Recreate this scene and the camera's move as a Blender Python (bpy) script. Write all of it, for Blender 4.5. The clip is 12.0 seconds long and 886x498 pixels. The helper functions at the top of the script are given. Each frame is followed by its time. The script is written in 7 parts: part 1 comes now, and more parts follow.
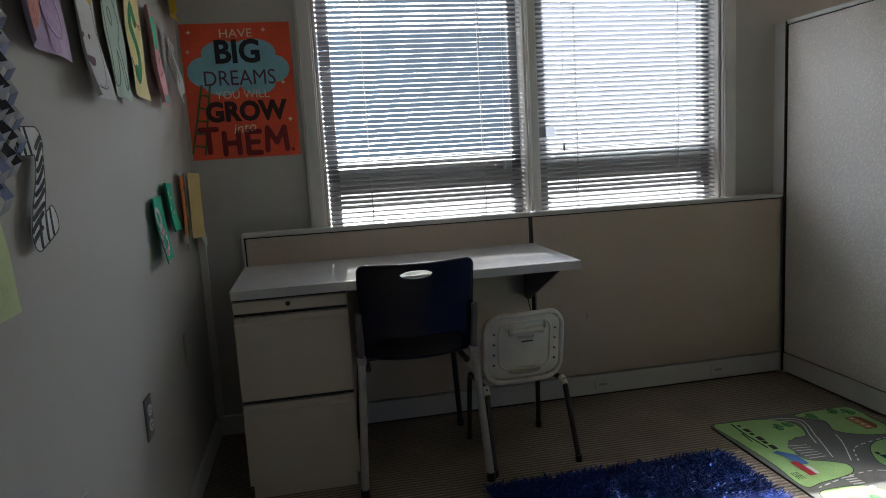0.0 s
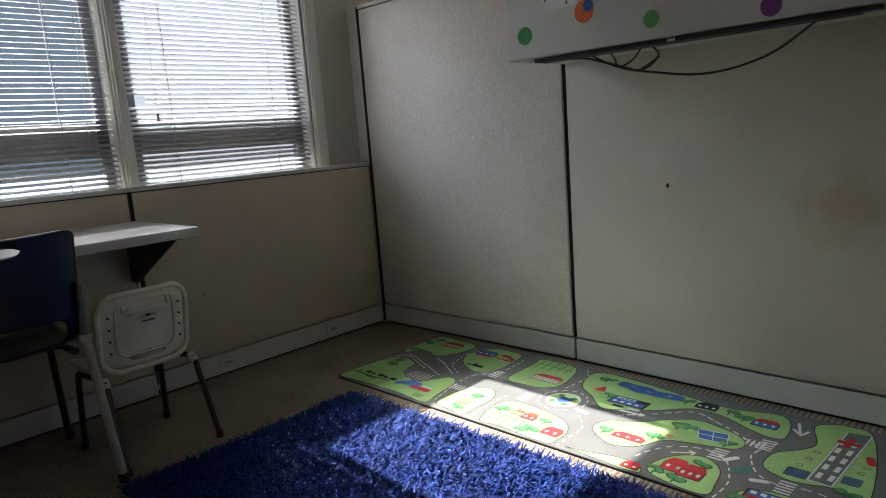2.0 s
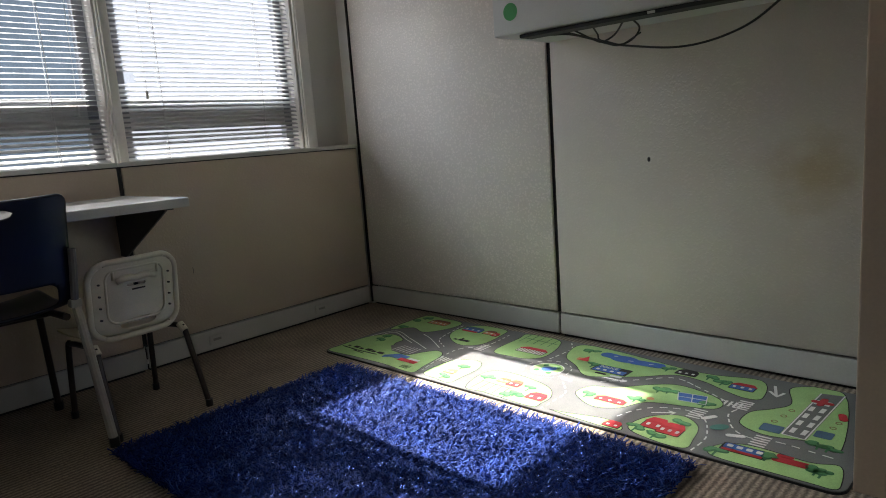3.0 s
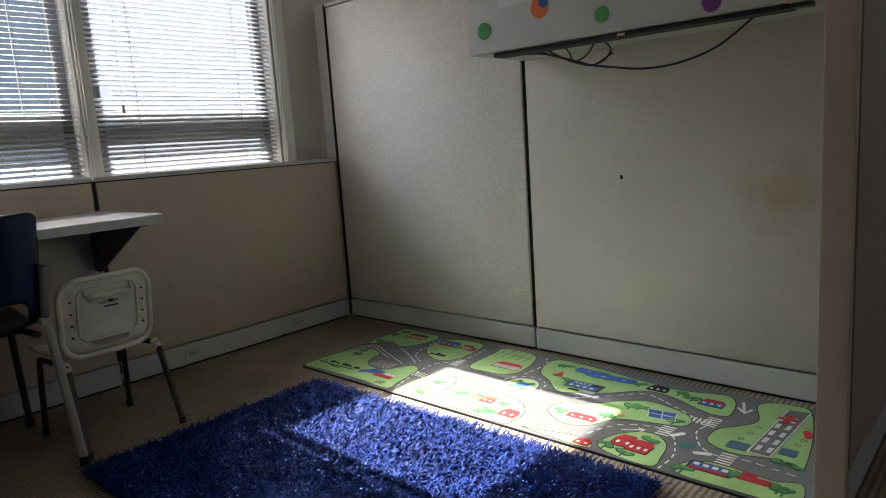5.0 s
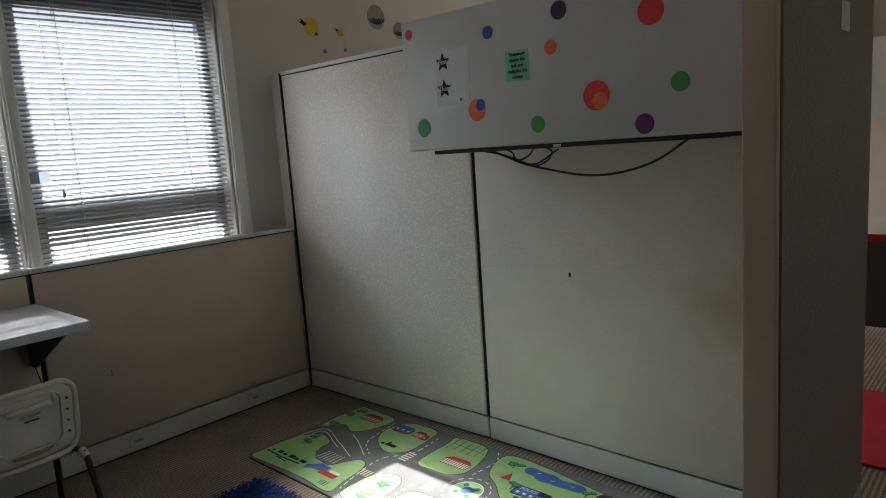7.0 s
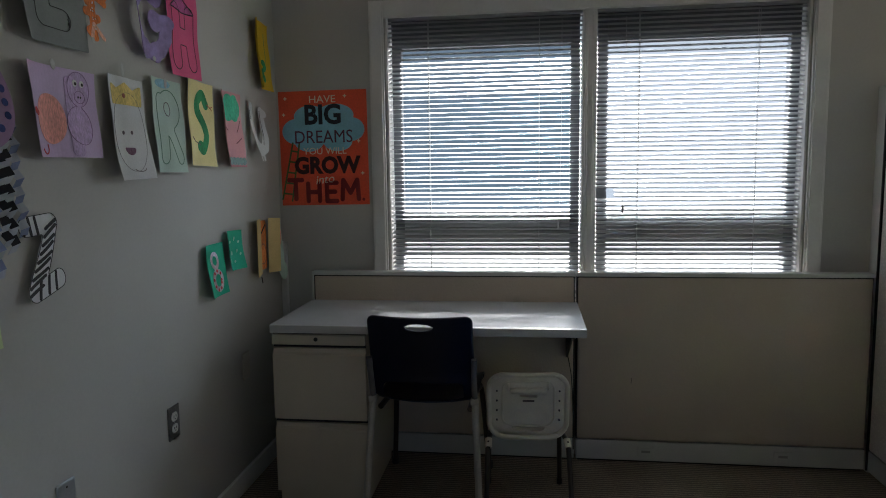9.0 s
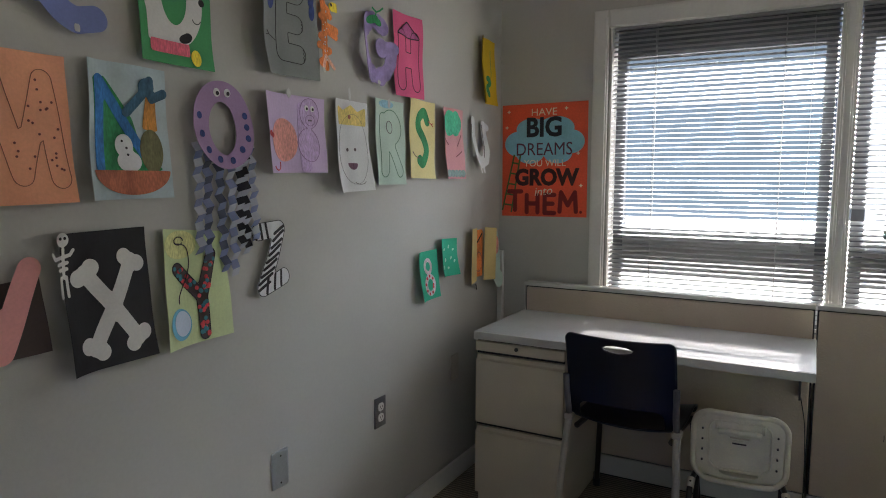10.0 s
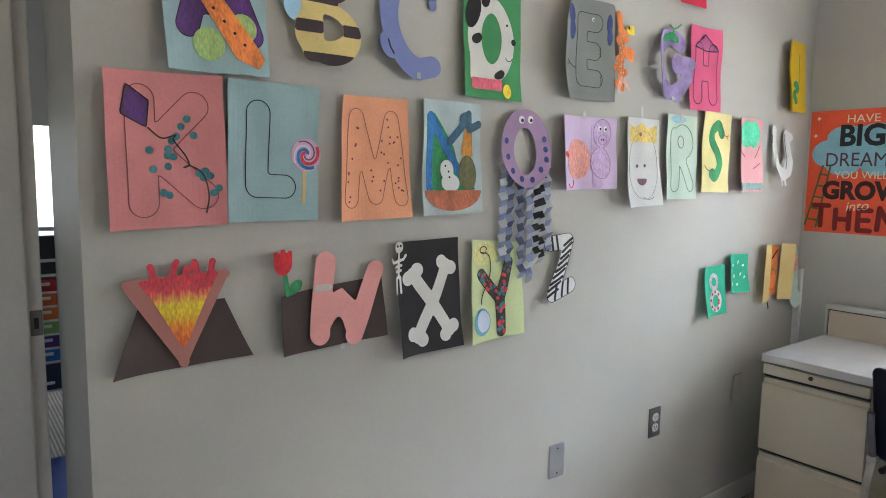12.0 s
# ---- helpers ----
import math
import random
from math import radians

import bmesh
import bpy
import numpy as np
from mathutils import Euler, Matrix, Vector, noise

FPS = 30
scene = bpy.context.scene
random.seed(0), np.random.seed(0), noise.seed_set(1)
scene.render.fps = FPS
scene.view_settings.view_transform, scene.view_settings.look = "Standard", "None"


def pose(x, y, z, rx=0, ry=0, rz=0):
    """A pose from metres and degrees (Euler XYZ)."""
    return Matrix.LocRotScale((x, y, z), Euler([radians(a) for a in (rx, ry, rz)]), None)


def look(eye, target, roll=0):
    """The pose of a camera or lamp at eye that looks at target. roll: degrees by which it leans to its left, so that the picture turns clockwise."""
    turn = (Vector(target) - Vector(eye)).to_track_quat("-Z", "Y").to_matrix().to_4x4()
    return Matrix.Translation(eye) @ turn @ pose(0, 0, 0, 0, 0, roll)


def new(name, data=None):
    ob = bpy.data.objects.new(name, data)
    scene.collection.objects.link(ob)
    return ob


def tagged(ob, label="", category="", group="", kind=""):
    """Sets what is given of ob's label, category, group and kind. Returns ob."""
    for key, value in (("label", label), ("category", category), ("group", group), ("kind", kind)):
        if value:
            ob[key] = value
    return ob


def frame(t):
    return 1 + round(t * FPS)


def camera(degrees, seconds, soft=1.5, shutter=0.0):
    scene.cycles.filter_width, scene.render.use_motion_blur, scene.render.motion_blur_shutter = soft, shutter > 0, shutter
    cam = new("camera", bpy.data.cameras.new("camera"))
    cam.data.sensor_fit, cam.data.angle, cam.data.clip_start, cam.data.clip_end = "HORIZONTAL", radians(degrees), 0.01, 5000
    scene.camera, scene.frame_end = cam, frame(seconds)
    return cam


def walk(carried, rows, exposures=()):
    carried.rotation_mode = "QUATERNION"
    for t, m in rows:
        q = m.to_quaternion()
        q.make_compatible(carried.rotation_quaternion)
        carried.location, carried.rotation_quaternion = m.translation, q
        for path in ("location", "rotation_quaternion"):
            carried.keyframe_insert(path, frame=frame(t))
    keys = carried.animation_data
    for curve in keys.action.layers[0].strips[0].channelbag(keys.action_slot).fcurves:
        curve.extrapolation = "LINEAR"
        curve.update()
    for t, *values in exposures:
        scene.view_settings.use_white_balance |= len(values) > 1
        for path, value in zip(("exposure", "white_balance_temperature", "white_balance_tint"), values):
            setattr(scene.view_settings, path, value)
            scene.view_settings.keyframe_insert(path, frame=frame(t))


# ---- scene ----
cam = camera(67.0, 12.0, soft=1.0)
PATH = [
    (0, (0.48, -2.89, 1.139), (0.847, -0.944, 0.861), -3.3),
    (0.5, (0.435, -2.807, 1.102), (1.229, -0.996, 0.807), -3.9),
    (1, (0.393, -2.754, 1.064), (1.488, -1.11, 0.751), -4.2),
    (1.5, (0.371, -2.789, 1.019), (1.672, -1.306, 0.69), -4.3),
    (2, (0.349, -2.832, 0.983), (1.761, -1.456, 0.646), -4.4),
    (2.5, (0.322, -2.858, 0.927), (1.75, -1.498, 0.591), -4.3),
    (3, (0.298, -2.871, 0.883), (1.737, -1.523, 0.549), -4.2),
    (5, (0.323, -2.912, 0.919), (1.791, -1.592, 0.601), -3.9),
    (5.5, (0.337, -2.914, 0.973), (1.813, -1.602, 0.66), -3.9),
    (6, (0.35, -2.913, 1.064), (1.842, -1.618, 0.755), -3.8),
    (6.5, (0.421, -2.938, 1.138), (1.926, -1.657, 0.834), -3.9),
    (6.7, (0.473, -2.965, 1.181), (1.981, -1.687, 0.878), -3.9),
    (8.3, (1.103, -3.111, 1.287), (1.574, -1.183, 1.037), -2.6),
    (8.5, (1.122, -3.128, 1.302), (1.379, -1.159, 1.063), -1.5),
    (9, (1.196, -3.104, 1.31), (0.938, -1.133, 1.089), -0.8),
    (9.5, (1.267, -3.058, 1.309), (0.628, -1.174, 1.104), -0.3),
    (10, (1.375, -3.048, 1.347), (0.408, -1.31, 1.142), 0.2),
    (10.5, (1.44, -3.065, 1.382), (0.201, -1.51, 1.169), 0.9),
    (11, (1.461, -3.085, 1.4), (0.058, -1.676, 1.176), 1.2),
    (11.5, (1.447, -3.122, 1.4), (-0.045, -1.809, 1.175), 1.0),
    (12, (1.446, -3.175, 1.415), (-0.133, -1.969, 1.186), 0.9),
]
EXPOSURES = [(0, 2.35, 6350, 12), (1.0, 2.07, 6300, 12), (2.5, 2.55, 6600, 13), (6.0, 2.7, 6650, 14), (8.4, 2.14, 6000, 9), (9.5, 2.55, 6350, 12), (10.5, 3.68, 6600, 14), (12.0, 4.4, 6350, 13)]
walk(cam, [(t, look(eye, target, roll)) for t, eye, target, roll in PATH], EXPOSURES)

# ---- place ----
# World, sun and daylight
SUN_WAY = Vector((-0.045, -1.07, -1.0)).normalized()
world = bpy.data.worlds.new("daylight")
scene.world = world
world.use_nodes = True
wn = world.node_tree.nodes
sky = wn.new("ShaderNodeTexSky")
sky.sky_type, sky.sun_disc = "NISHITA", False
sky.sun_elevation, sky.sun_rotation = radians(43), radians(2)
wn["Background"].inputs["Strength"].default_value = 0.055
world.node_tree.links.new(sky.outputs[0], wn["Background"].inputs["Color"])
sun = new("sun", bpy.data.lights.new("sun", "SUN"))
sun.data.energy, sun.data.angle, sun.data.color = 5.0, radians(0.6), (1.0, 0.95, 0.88)
sun.matrix_world = look((3, 12, 11), Vector((3, 12, 11)) + SUN_WAY)


def window_light(name, x, z, wide, high, watts, y=0.22, aim=(0, -1, 0), tint=(0.86, 0.93, 1.0)):
    ob = new(name, bpy.data.lights.new(name, "AREA"))
    ob.data.shape, ob.data.size, ob.data.size_y = "RECTANGLE", wide, high
    ob.data.energy, ob.data.color = watts, tint
    ob.matrix_world = look((x, y, z), Vector((x, y, z)) + Vector(aim))
    return ob


window_light("skylight_left_sash", 0.986, 1.38, 0.87, 1.30, 0.16, 0.13, tint=(0.62, 0.84, 1.0))
window_light("skylight_right_sash", 1.931, 1.38, 0.87, 1.30, 0.62, 0.13, tint=(0.84, 0.92, 1.0))
# Unseen area lamp outside, added to carry more sky light in.
window_light("sky_fill_above_window", 1.5, 3.05, 5.0, 1.4, 31, 1.45, (0, -1, -0.85), (0.74, 0.88, 1.0))
# Added fill lamp in an unseen opening further along the north wall.
window_light("fill_light_east", 4.9, 1.4, 1.7, 1.2, 5, tint=(1.0, 0.96, 0.90))
# Made-up fill lamp behind the camera, set in an opening added for it.
window_light("fill_light_rear", 2.5, 1.7, 1.4, 0.8, 0.2, -6.3, (0, 1, 0), (1.0, 0.90, 0.76))
window_light("skylight_next_room", -4.4, 1.35, 1.6, 0.7, 1.6, -2.6, (1, 0, 0), (0.78, 0.90, 1.0))


# Materials
def lin(code):
    out = []
    for i in (0, 2, 4):
        c = int(code[i:i + 2], 16) / 255
        out.append(c / 12.92 if c <= 0.04045 else ((c + 0.055) / 1.055) ** 2.4)
    return tuple(out)


def surface(name, colour, rough=0.6, vary=0.12, scale=6.0, grain=0.06, fine=120.0, bump=0.0, bump_scale=200.0,
            metal=0.0, sheen=0.0, stretch=(1, 1, 1), island=0.0, coat=0.0):
    """Colour varied by a broad and a fine noise, with fine relief."""
    colour = lin(colour) if isinstance(colour, str) else colour
    m = bpy.data.materials.new(name)
    m.use_nodes = True
    nt = m.node_tree
    n, link = nt.nodes, nt.links.new
    b = n["Principled BSDF"]
    b.inputs["Roughness"].default_value, b.inputs["Metallic"].default_value = rough, metal
    b.inputs["Sheen Weight"].default_value = sheen
    b.inputs["Coat Weight"].default_value = coat
    co = n.new("ShaderNodeTexCoord")
    mp = n.new("ShaderNodeMapping")
    mp.inputs["Scale"].default_value = stretch
    link(co.outputs["Object"], mp.inputs["Vector"])
    value = None
    for sc, amount, detail in ((scale, vary, 4), (fine, grain, 2)):
        tex = n.new("ShaderNodeTexNoise")
        tex.inputs["Scale"].default_value, tex.inputs["Detail"].default_value = sc, detail
        link(mp.outputs[0], tex.inputs["Vector"])
        rng = n.new("ShaderNodeMapRange")
        rng.inputs["From Min"].default_value, rng.inputs["From Max"].default_value = 0.3, 0.7
        rng.inputs["To Min"].default_value, rng.inputs["To Max"].default_value = 1 - amount, 1 + amount
        link(tex.outputs[0], rng.inputs["Value"])
        if value is None:
            value = rng.outputs[0]
        else:
            mul = n.new("ShaderNodeMath")
            mul.operation = "MULTIPLY"
            link(value, mul.inputs[0])
            link(rng.outputs[0], mul.inputs[1])
            value = mul.outputs[0]
    if island:
        geo = n.new("ShaderNodeNewGeometry")
        rng = n.new("ShaderNodeMapRange")
        rng.inputs["To Min"].default_value, rng.inputs["To Max"].default_value = 1 - island, 1 + island
        link(geo.outputs["Random Per Island"], rng.inputs["Value"])
        mul = n.new("ShaderNodeMath")
        mul.operation = "MULTIPLY"
        link(value, mul.inputs[0])
        link(rng.outputs[0], mul.inputs[1])
        value = mul.outputs[0]
    mix = n.new("ShaderNodeVectorMath")
    mix.operation = "SCALE"
    mix.inputs[0].default_value = colour
    link(value, mix.inputs["Scale"])
    link(mix.outputs[0], b.inputs["Base Color"])
    if bump:
        tex = n.new("ShaderNodeTexNoise")
        tex.inputs["Scale"].default_value, tex.inputs["Detail"].default_value = bump_scale, 3
        link(mp.outputs[0], tex.inputs["Vector"])
        bp = n.new("ShaderNodeBump")
        bp.inputs["Strength"].default_value, bp.inputs["Distance"].default_value = bump, 0.002
        link(tex.outputs[0], bp.inputs["Height"])
        link(bp.outputs[0], b.inputs["Normal"])
    return m


def fabric_material(name, colour, fleck_glint=0.06, relief=0.7):
    """Panel fabric: a fine weave with small raised leaf-like flecks, their glint put into the colour."""
    m = surface(name, colour, 0.62, vary=0.05, scale=2.5, grain=0.04, fine=300, sheen=0.25)
    nt = m.node_tree
    n, link = nt.nodes, nt.links.new
    b = n["Principled BSDF"]
    co = n.new("ShaderNodeTexCoord")
    warp = n.new("ShaderNodeTexNoise")
    warp.inputs["Scale"].default_value = 30
    link(co.outputs["Object"], warp.inputs["Vector"])
    add = n.new("ShaderNodeVectorMath")
    add.operation = "MULTIPLY_ADD"
    add.inputs[1].default_value = (0.03, 0.03, 0.03)
    link(warp.outputs["Color"], add.inputs[0])
    link(co.outputs["Object"], add.inputs[2])
    vor = n.new("ShaderNodeTexVoronoi")
    vor.inputs["Scale"].default_value = 80
    link(add.outputs[0], vor.inputs["Vector"])
    ramp = n.new("ShaderNodeMapRange")
    ramp.interpolation_type = "SMOOTHSTEP"
    ramp.inputs["From Min"].default_value, ramp.inputs["From Max"].default_value = 0.25, 0.5
    ramp.inputs["To Min"].default_value, ramp.inputs["To Max"].default_value = 1.0, 0.0
    link(vor.outputs["Distance"], ramp.inputs["Value"])
    bp = n.new("ShaderNodeBump")
    bp.inputs["Strength"].default_value, bp.inputs["Distance"].default_value = relief, 0.002
    link(ramp.outputs[0], bp.inputs["Height"])
    link(bp.outputs[0], b.inputs["Normal"])
    old = b.inputs["Base Color"].links[0].from_socket
    # Flecks are also coloured lighter, to paint in their glint.
    tone = n.new("ShaderNodeMapRange")
    tone.inputs["To Min"].default_value, tone.inputs["To Max"].default_value = 1 - fleck_glint * 0.4, 1 + fleck_glint
    link(ramp.outputs[0], tone.inputs["Value"])
    mul = n.new("ShaderNodeVectorMath")
    mul.operation = "SCALE"
    link(old, mul.inputs[0])
    link(tone.outputs[0], mul.inputs["Scale"])
    link(mul.outputs[0], b.inputs["Base Color"])
    rr = n.new("ShaderNodeMapRange")
    rr.inputs["To Min"].default_value, rr.inputs["To Max"].default_value = 0.66, 0.46
    link(ramp.outputs[0], rr.inputs["Value"])
    link(rr.outputs[0], b.inputs["Roughness"])
    return m


def add_stain(m, centre, size, tint):
    """A soft-edged old water stain round a point of the object."""
    nt = m.node_tree
    n, link = nt.nodes, nt.links.new
    b = n["Principled BSDF"]
    co = n.new("ShaderNodeTexCoord")
    wob = n.new("ShaderNodeTexNoise")
    wob.inputs["Scale"].default_value = 9
    link(co.outputs["Object"], wob.inputs["Vector"])
    warp = n.new("ShaderNodeVectorMath")
    warp.operation = "MULTIPLY_ADD"
    warp.inputs[1].default_value = (0.16, 0.16, 0.0)
    link(wob.outputs["Color"], warp.inputs[0])
    link(co.outputs["Object"], warp.inputs[2])
    far = n.new("ShaderNodeVectorMath")
    far.operation = "DISTANCE"
    far.inputs[1].default_value = Vector(centre) + Vector((0.08, 0.08, 0))
    link(warp.outputs[0], far.inputs[0])
    rng = n.new("ShaderNodeMapRange")
    rng.interpolation_type = "SMOOTHSTEP"
    rng.inputs["From Min"].default_value, rng.inputs["From Max"].default_value = size * 0.15, size
    rng.inputs["To Min"].default_value, rng.inputs["To Max"].default_value = 1.0, 0.0
    link(far.outputs["Value"], rng.inputs["Value"])
    mix = n.new("ShaderNodeMix")
    mix.data_type, mix.blend_type = "RGBA", "MULTIPLY"
    old = b.inputs["Base Color"].links[0].from_socket
    link(rng.outputs[0], mix.inputs["Factor"])
    link(old, mix.inputs["A"])
    mix.inputs["B"].default_value = (*tint, 1)
    link(mix.outputs["Result"], b.inputs["Base Color"])


def carpet_material():
    """Brown loop carpet with ribs along x."""
    m = surface("carpet", (0.25, 0.208, 0.158), 0.95, vary=0.22, scale=3.0, grain=0.35, fine=160)
    nt = m.node_tree
    n, link = nt.nodes, nt.links.new
    b = n["Principled BSDF"]
    co = n.new("ShaderNodeTexCoord")
    wave = n.new("ShaderNodeTexWave")
    wave.wave_type, wave.bands_direction = "BANDS", "Y"
    wave.inputs["Scale"].default_value = 17.0
    wave.inputs["Distortion"].default_value = 1.7
    wave.inputs["Detail"].default_value, wave.inputs["Detail Scale"].default_value = 3.0, 4.0
    link(co.outputs["Object"], wave.inputs["Vector"])
    old = b.inputs["Base Color"].links[0].from_socket
    rng = n.new("ShaderNodeMapRange")
    rng.inputs["To Min"].default_value, rng.inputs["To Max"].default_value = 0.5, 1.25
    link(wave.outputs["Fac"], rng.inputs["Value"])
    mul = n.new("ShaderNodeVectorMath")
    mul.operation = "SCALE"
    link(old, mul.inputs[0])
    link(rng.outputs[0], mul.inputs["Scale"])
    link(mul.outputs[0], b.inputs["Base Color"])
    bp = n.new("ShaderNodeBump")
    bp.inputs["Strength"].default_value, bp.inputs["Distance"].default_value = 0.5, 0.003
    link(wave.outputs["Fac"], bp.inputs["Height"])
    link(bp.outputs[0], b.inputs["Normal"])
    return m


def glass_material():
    m = bpy.data.materials.new("window_glass")
    m.use_nodes = True
    b = m.node_tree.nodes["Principled BSDF"]
    b.inputs["Transmission Weight"].default_value, b.inputs["Roughness"].default_value = 1.0, 0.0
    b.inputs["IOR"].default_value = 1.1
    return m


WALL = surface("grey_beige_wall_paint", (0.49, 0.48, 0.445), 0.55, 0.05, 1.6, 0.02, 90, 0.12, 260)
CEIL = surface("ceiling_white", (0.8, 0.79, 0.77), 0.9, 0.06, 3, 0.08, 60, 0.3, 80)
TRIM = surface("white_trim_paint", (0.70, 0.69, 0.66), 0.4, 0.06, 5, 0.02, 80, 0.06, 90)
# Same sash twice: backlit shade in the dark tone, light in the paler.
SASH_LIT = surface("window_sash_lit", (0.40, 0.41, 0.42), 0.45, 0.08, 6, 0.03, 90)
SASH_DIM = surface("window_sash_dim", (0.15, 0.16, 0.18), 0.45, 0.08, 6, 0.03, 90)
CARPET = carpet_material()
FABRIC = fabric_material("panel_fabric", (0.57, 0.515, 0.465), 0.015, 0.25)
# Paler base than the other tall panel: window light put into the colour.
FABRIC_FLECK_LIT = fabric_material("flecked_lit_fabric", (0.67, 0.61, 0.56), 0.10, 0.45)
FABRIC_STAIN = fabric_material("stained_panel_fabric", (0.57, 0.515, 0.465), 0.015, 0.25)
add_stain(FABRIC_STAIN, (0.975, 0.69, 0.0), 0.17, (0.80, 0.72, 0.56))
FABRIC_DARK = fabric_material("darker_panel_fabric", (0.29, 0.24, 0.175), 0.02, 0.3)
FABRIC_LOW = fabric_material("low_panel_fabric", (0.54, 0.445, 0.35), 0.015, 0.25)
PANEL_TRIM = surface("panel_trim_metal", (0.56, 0.56, 0.53), 0.42, 0.05, 4, 0.03, 150, 0.05, 300)
PANEL_WARM = surface("panel_end_laminate", (0.60, 0.49, 0.37), 0.45, 0.05, 4, 0.03, 150)
SEAM = surface("black_rubber_seam", (0.012, 0.012, 0.013), 0.6, 0.1, 20, 0.1, 200)
STEEL = surface("putty_painted_steel", (0.54, 0.475, 0.365), 0.38, 0.05, 5, 0.03, 180, 0.08, 500)
CAB = surface("cabinet_painted_steel", (0.54, 0.54, 0.525), 0.42, 0.04, 4, 0.03, 200, 0.08, 500)
LAMINATE = surface("grey_white_laminate", (0.60, 0.615, 0.64), 0.2, 0.04, 8, 0.06, 260, 0.02, 400)
LAMINATE_EDGE = surface("worktop_edge_band", (0.50, 0.49, 0.46), 0.45, 0.05, 12, 0.04, 200)
DARKMETAL = surface("dark_bracket_paint", (0.03, 0.03, 0.032), 0.45, 0.1, 12, 0.08, 200)
NAVY = surface("navy_plastic_shell", (0.0011, 0.0034, 0.014), 0.33, 0.12, 10, 0.05, 200, 0.08, 500)
NAVY.node_tree.nodes["Principled BSDF"].inputs["Specular IOR Level"].default_value = 0.35
TUBE_PUTTY = surface("putty_grey_tube", (0.40, 0.37, 0.32), 0.4, 0.12, 14, 0.06, 120)
# The putty tube again, with shade put into a darker colour.
TUBE_SHADED = surface("shaded_putty_tube", (0.13, 0.125, 0.13), 0.4, 0.12, 14, 0.06, 120)
CHROME = surface("worn_grey_tube", (0.42, 0.41, 0.40), 0.35, 0.15, 18, 0.08, 120, metal=0.75)
IVORY = surface("ivory_plastic_shell", (0.66, 0.60, 0.475), 0.36, 0.13, 9, 0.04, 200, 0.1, 400)
BROWN_TUBE = surface("dark_bronze_tube", (0.06, 0.048, 0.042), 0.35, 0.15, 18, 0.08, 120, metal=0.6)
BLACK = surface("black_plastic", (0.014, 0.014, 0.015), 0.45, 0.1, 15, 0.08, 200)
# Unseen closing walls get a dark colour to cut the bounced light.
REARWALL = surface("dim_closing_wall", (0.20, 0.175, 0.14), 0.7, 0.08, 2, 0.04, 150)
BACKDROP_SHADE = surface("shaded_backdrop", (0.10, 0.115, 0.145), 0.8, 0.35, 0.5, 0.1, 4)
SLAT = surface("white_blind_slat", (0.42, 0.43, 0.44), 0.4, 0.05, 3, 0.02, 80)
GLASS = glass_material()
STEEL_PLATE = surface("brushed_steel_plate", (0.20, 0.20, 0.20), 0.32, 0.1, 20, 0.1, 150, metal=0.6, stretch=(1, 1, 12))
# Same plate steel, the window's reflection put into a lighter colour.
STEEL_PLATE_LIT = surface("steel_plate_lit", (0.64, 0.665, 0.70), 0.3, 0.06, 20, 0.05, 150, metal=0.7, stretch=(1, 1, 12))
OUTSIDE = surface("grey_yard", (0.16, 0.16, 0.155), 0.9, 0.15, 0.7, 0.1, 12)


# Mesh helpers
def mesh_object(name, bm, material, parent=None, label="", smooth=False):
    me = bpy.data.meshes.new(name)
    bm.normal_update()
    bm.to_mesh(me)
    bm.free()
    if smooth:
        me.polygons.foreach_set("use_smooth", [True] * len(me.polygons))
    me.materials.append(material)
    ob = new(name, me)
    ob.parent = parent
    if label:
        ob["label"] = label
    return ob


def part(name, bm, material, parent, label="", smooth=False):
    return mesh_object(name, bm, material, parent, label, smooth)


def thing(name, m, label, category, group="", kind=""):
    ob = new(name)
    ob.empty_display_size = 0.05
    ob.matrix_basis = m
    return tagged(ob, label, category, group, kind)


def add_box(bm, x0, x1, y0, y1, z0, z1, bevel=0.0):
    m = Matrix.Translation(((x0 + x1) / 2, (y0 + y1) / 2, (z0 + z1) / 2)) @ Matrix.Diagonal((abs(x1 - x0), abs(y1 - y0), abs(z1 - z0), 1))
    geo = bmesh.ops.create_cube(bm, size=1, matrix=m)
    if bevel:
        edges = {e for v in geo["verts"] for e in v.link_edges}
        bmesh.ops.bevel(bm, geom=list(edges), offset=bevel, segments=2, profile=0.6, affect="EDGES")
    return bm


def box(x0, x1, y0, y1, z0, z1, bevel=0.0):
    return add_box(bmesh.new(), x0, x1, y0, y1, z0, z1, bevel)


def tube(points, radius, sides=10, closed_ends=True, flat=1.0):
    """A tube along a line of points; flat squeezes it sideways."""
    bm = bmesh.new()
    pts = [Vector(p) for p in points]
    rings = []
    side = None
    for i, p in enumerate(pts):
        d = (pts[min(i + 1, len(pts) - 1)] - pts[max(i - 1, 0)]).normalized()
        if side is None:
            side = d.cross(Vector((0, 0, 1)) if abs(d.z) < 0.9 else Vector((1, 0, 0))).normalized()
        side = (side - d * side.dot(d)).normalized()
        up = d.cross(side)
        rings.append([bm.verts.new(p + side * math.cos(a) * radius * flat + up * math.sin(a) * radius)
                      for a in (2 * math.pi * k / sides for k in range(sides))])
    for a, b in zip(rings, rings[1:]):
        for k in range(sides):
            bm.faces.new((a[k], a[(k + 1) % sides], b[(k + 1) % sides], b[k]))
    if closed_ends:
        bm.faces.new(rings[0][::-1])
        bm.faces.new(rings[-1])
    bmesh.ops.recalc_face_normals(bm, faces=bm.faces)
    return bm


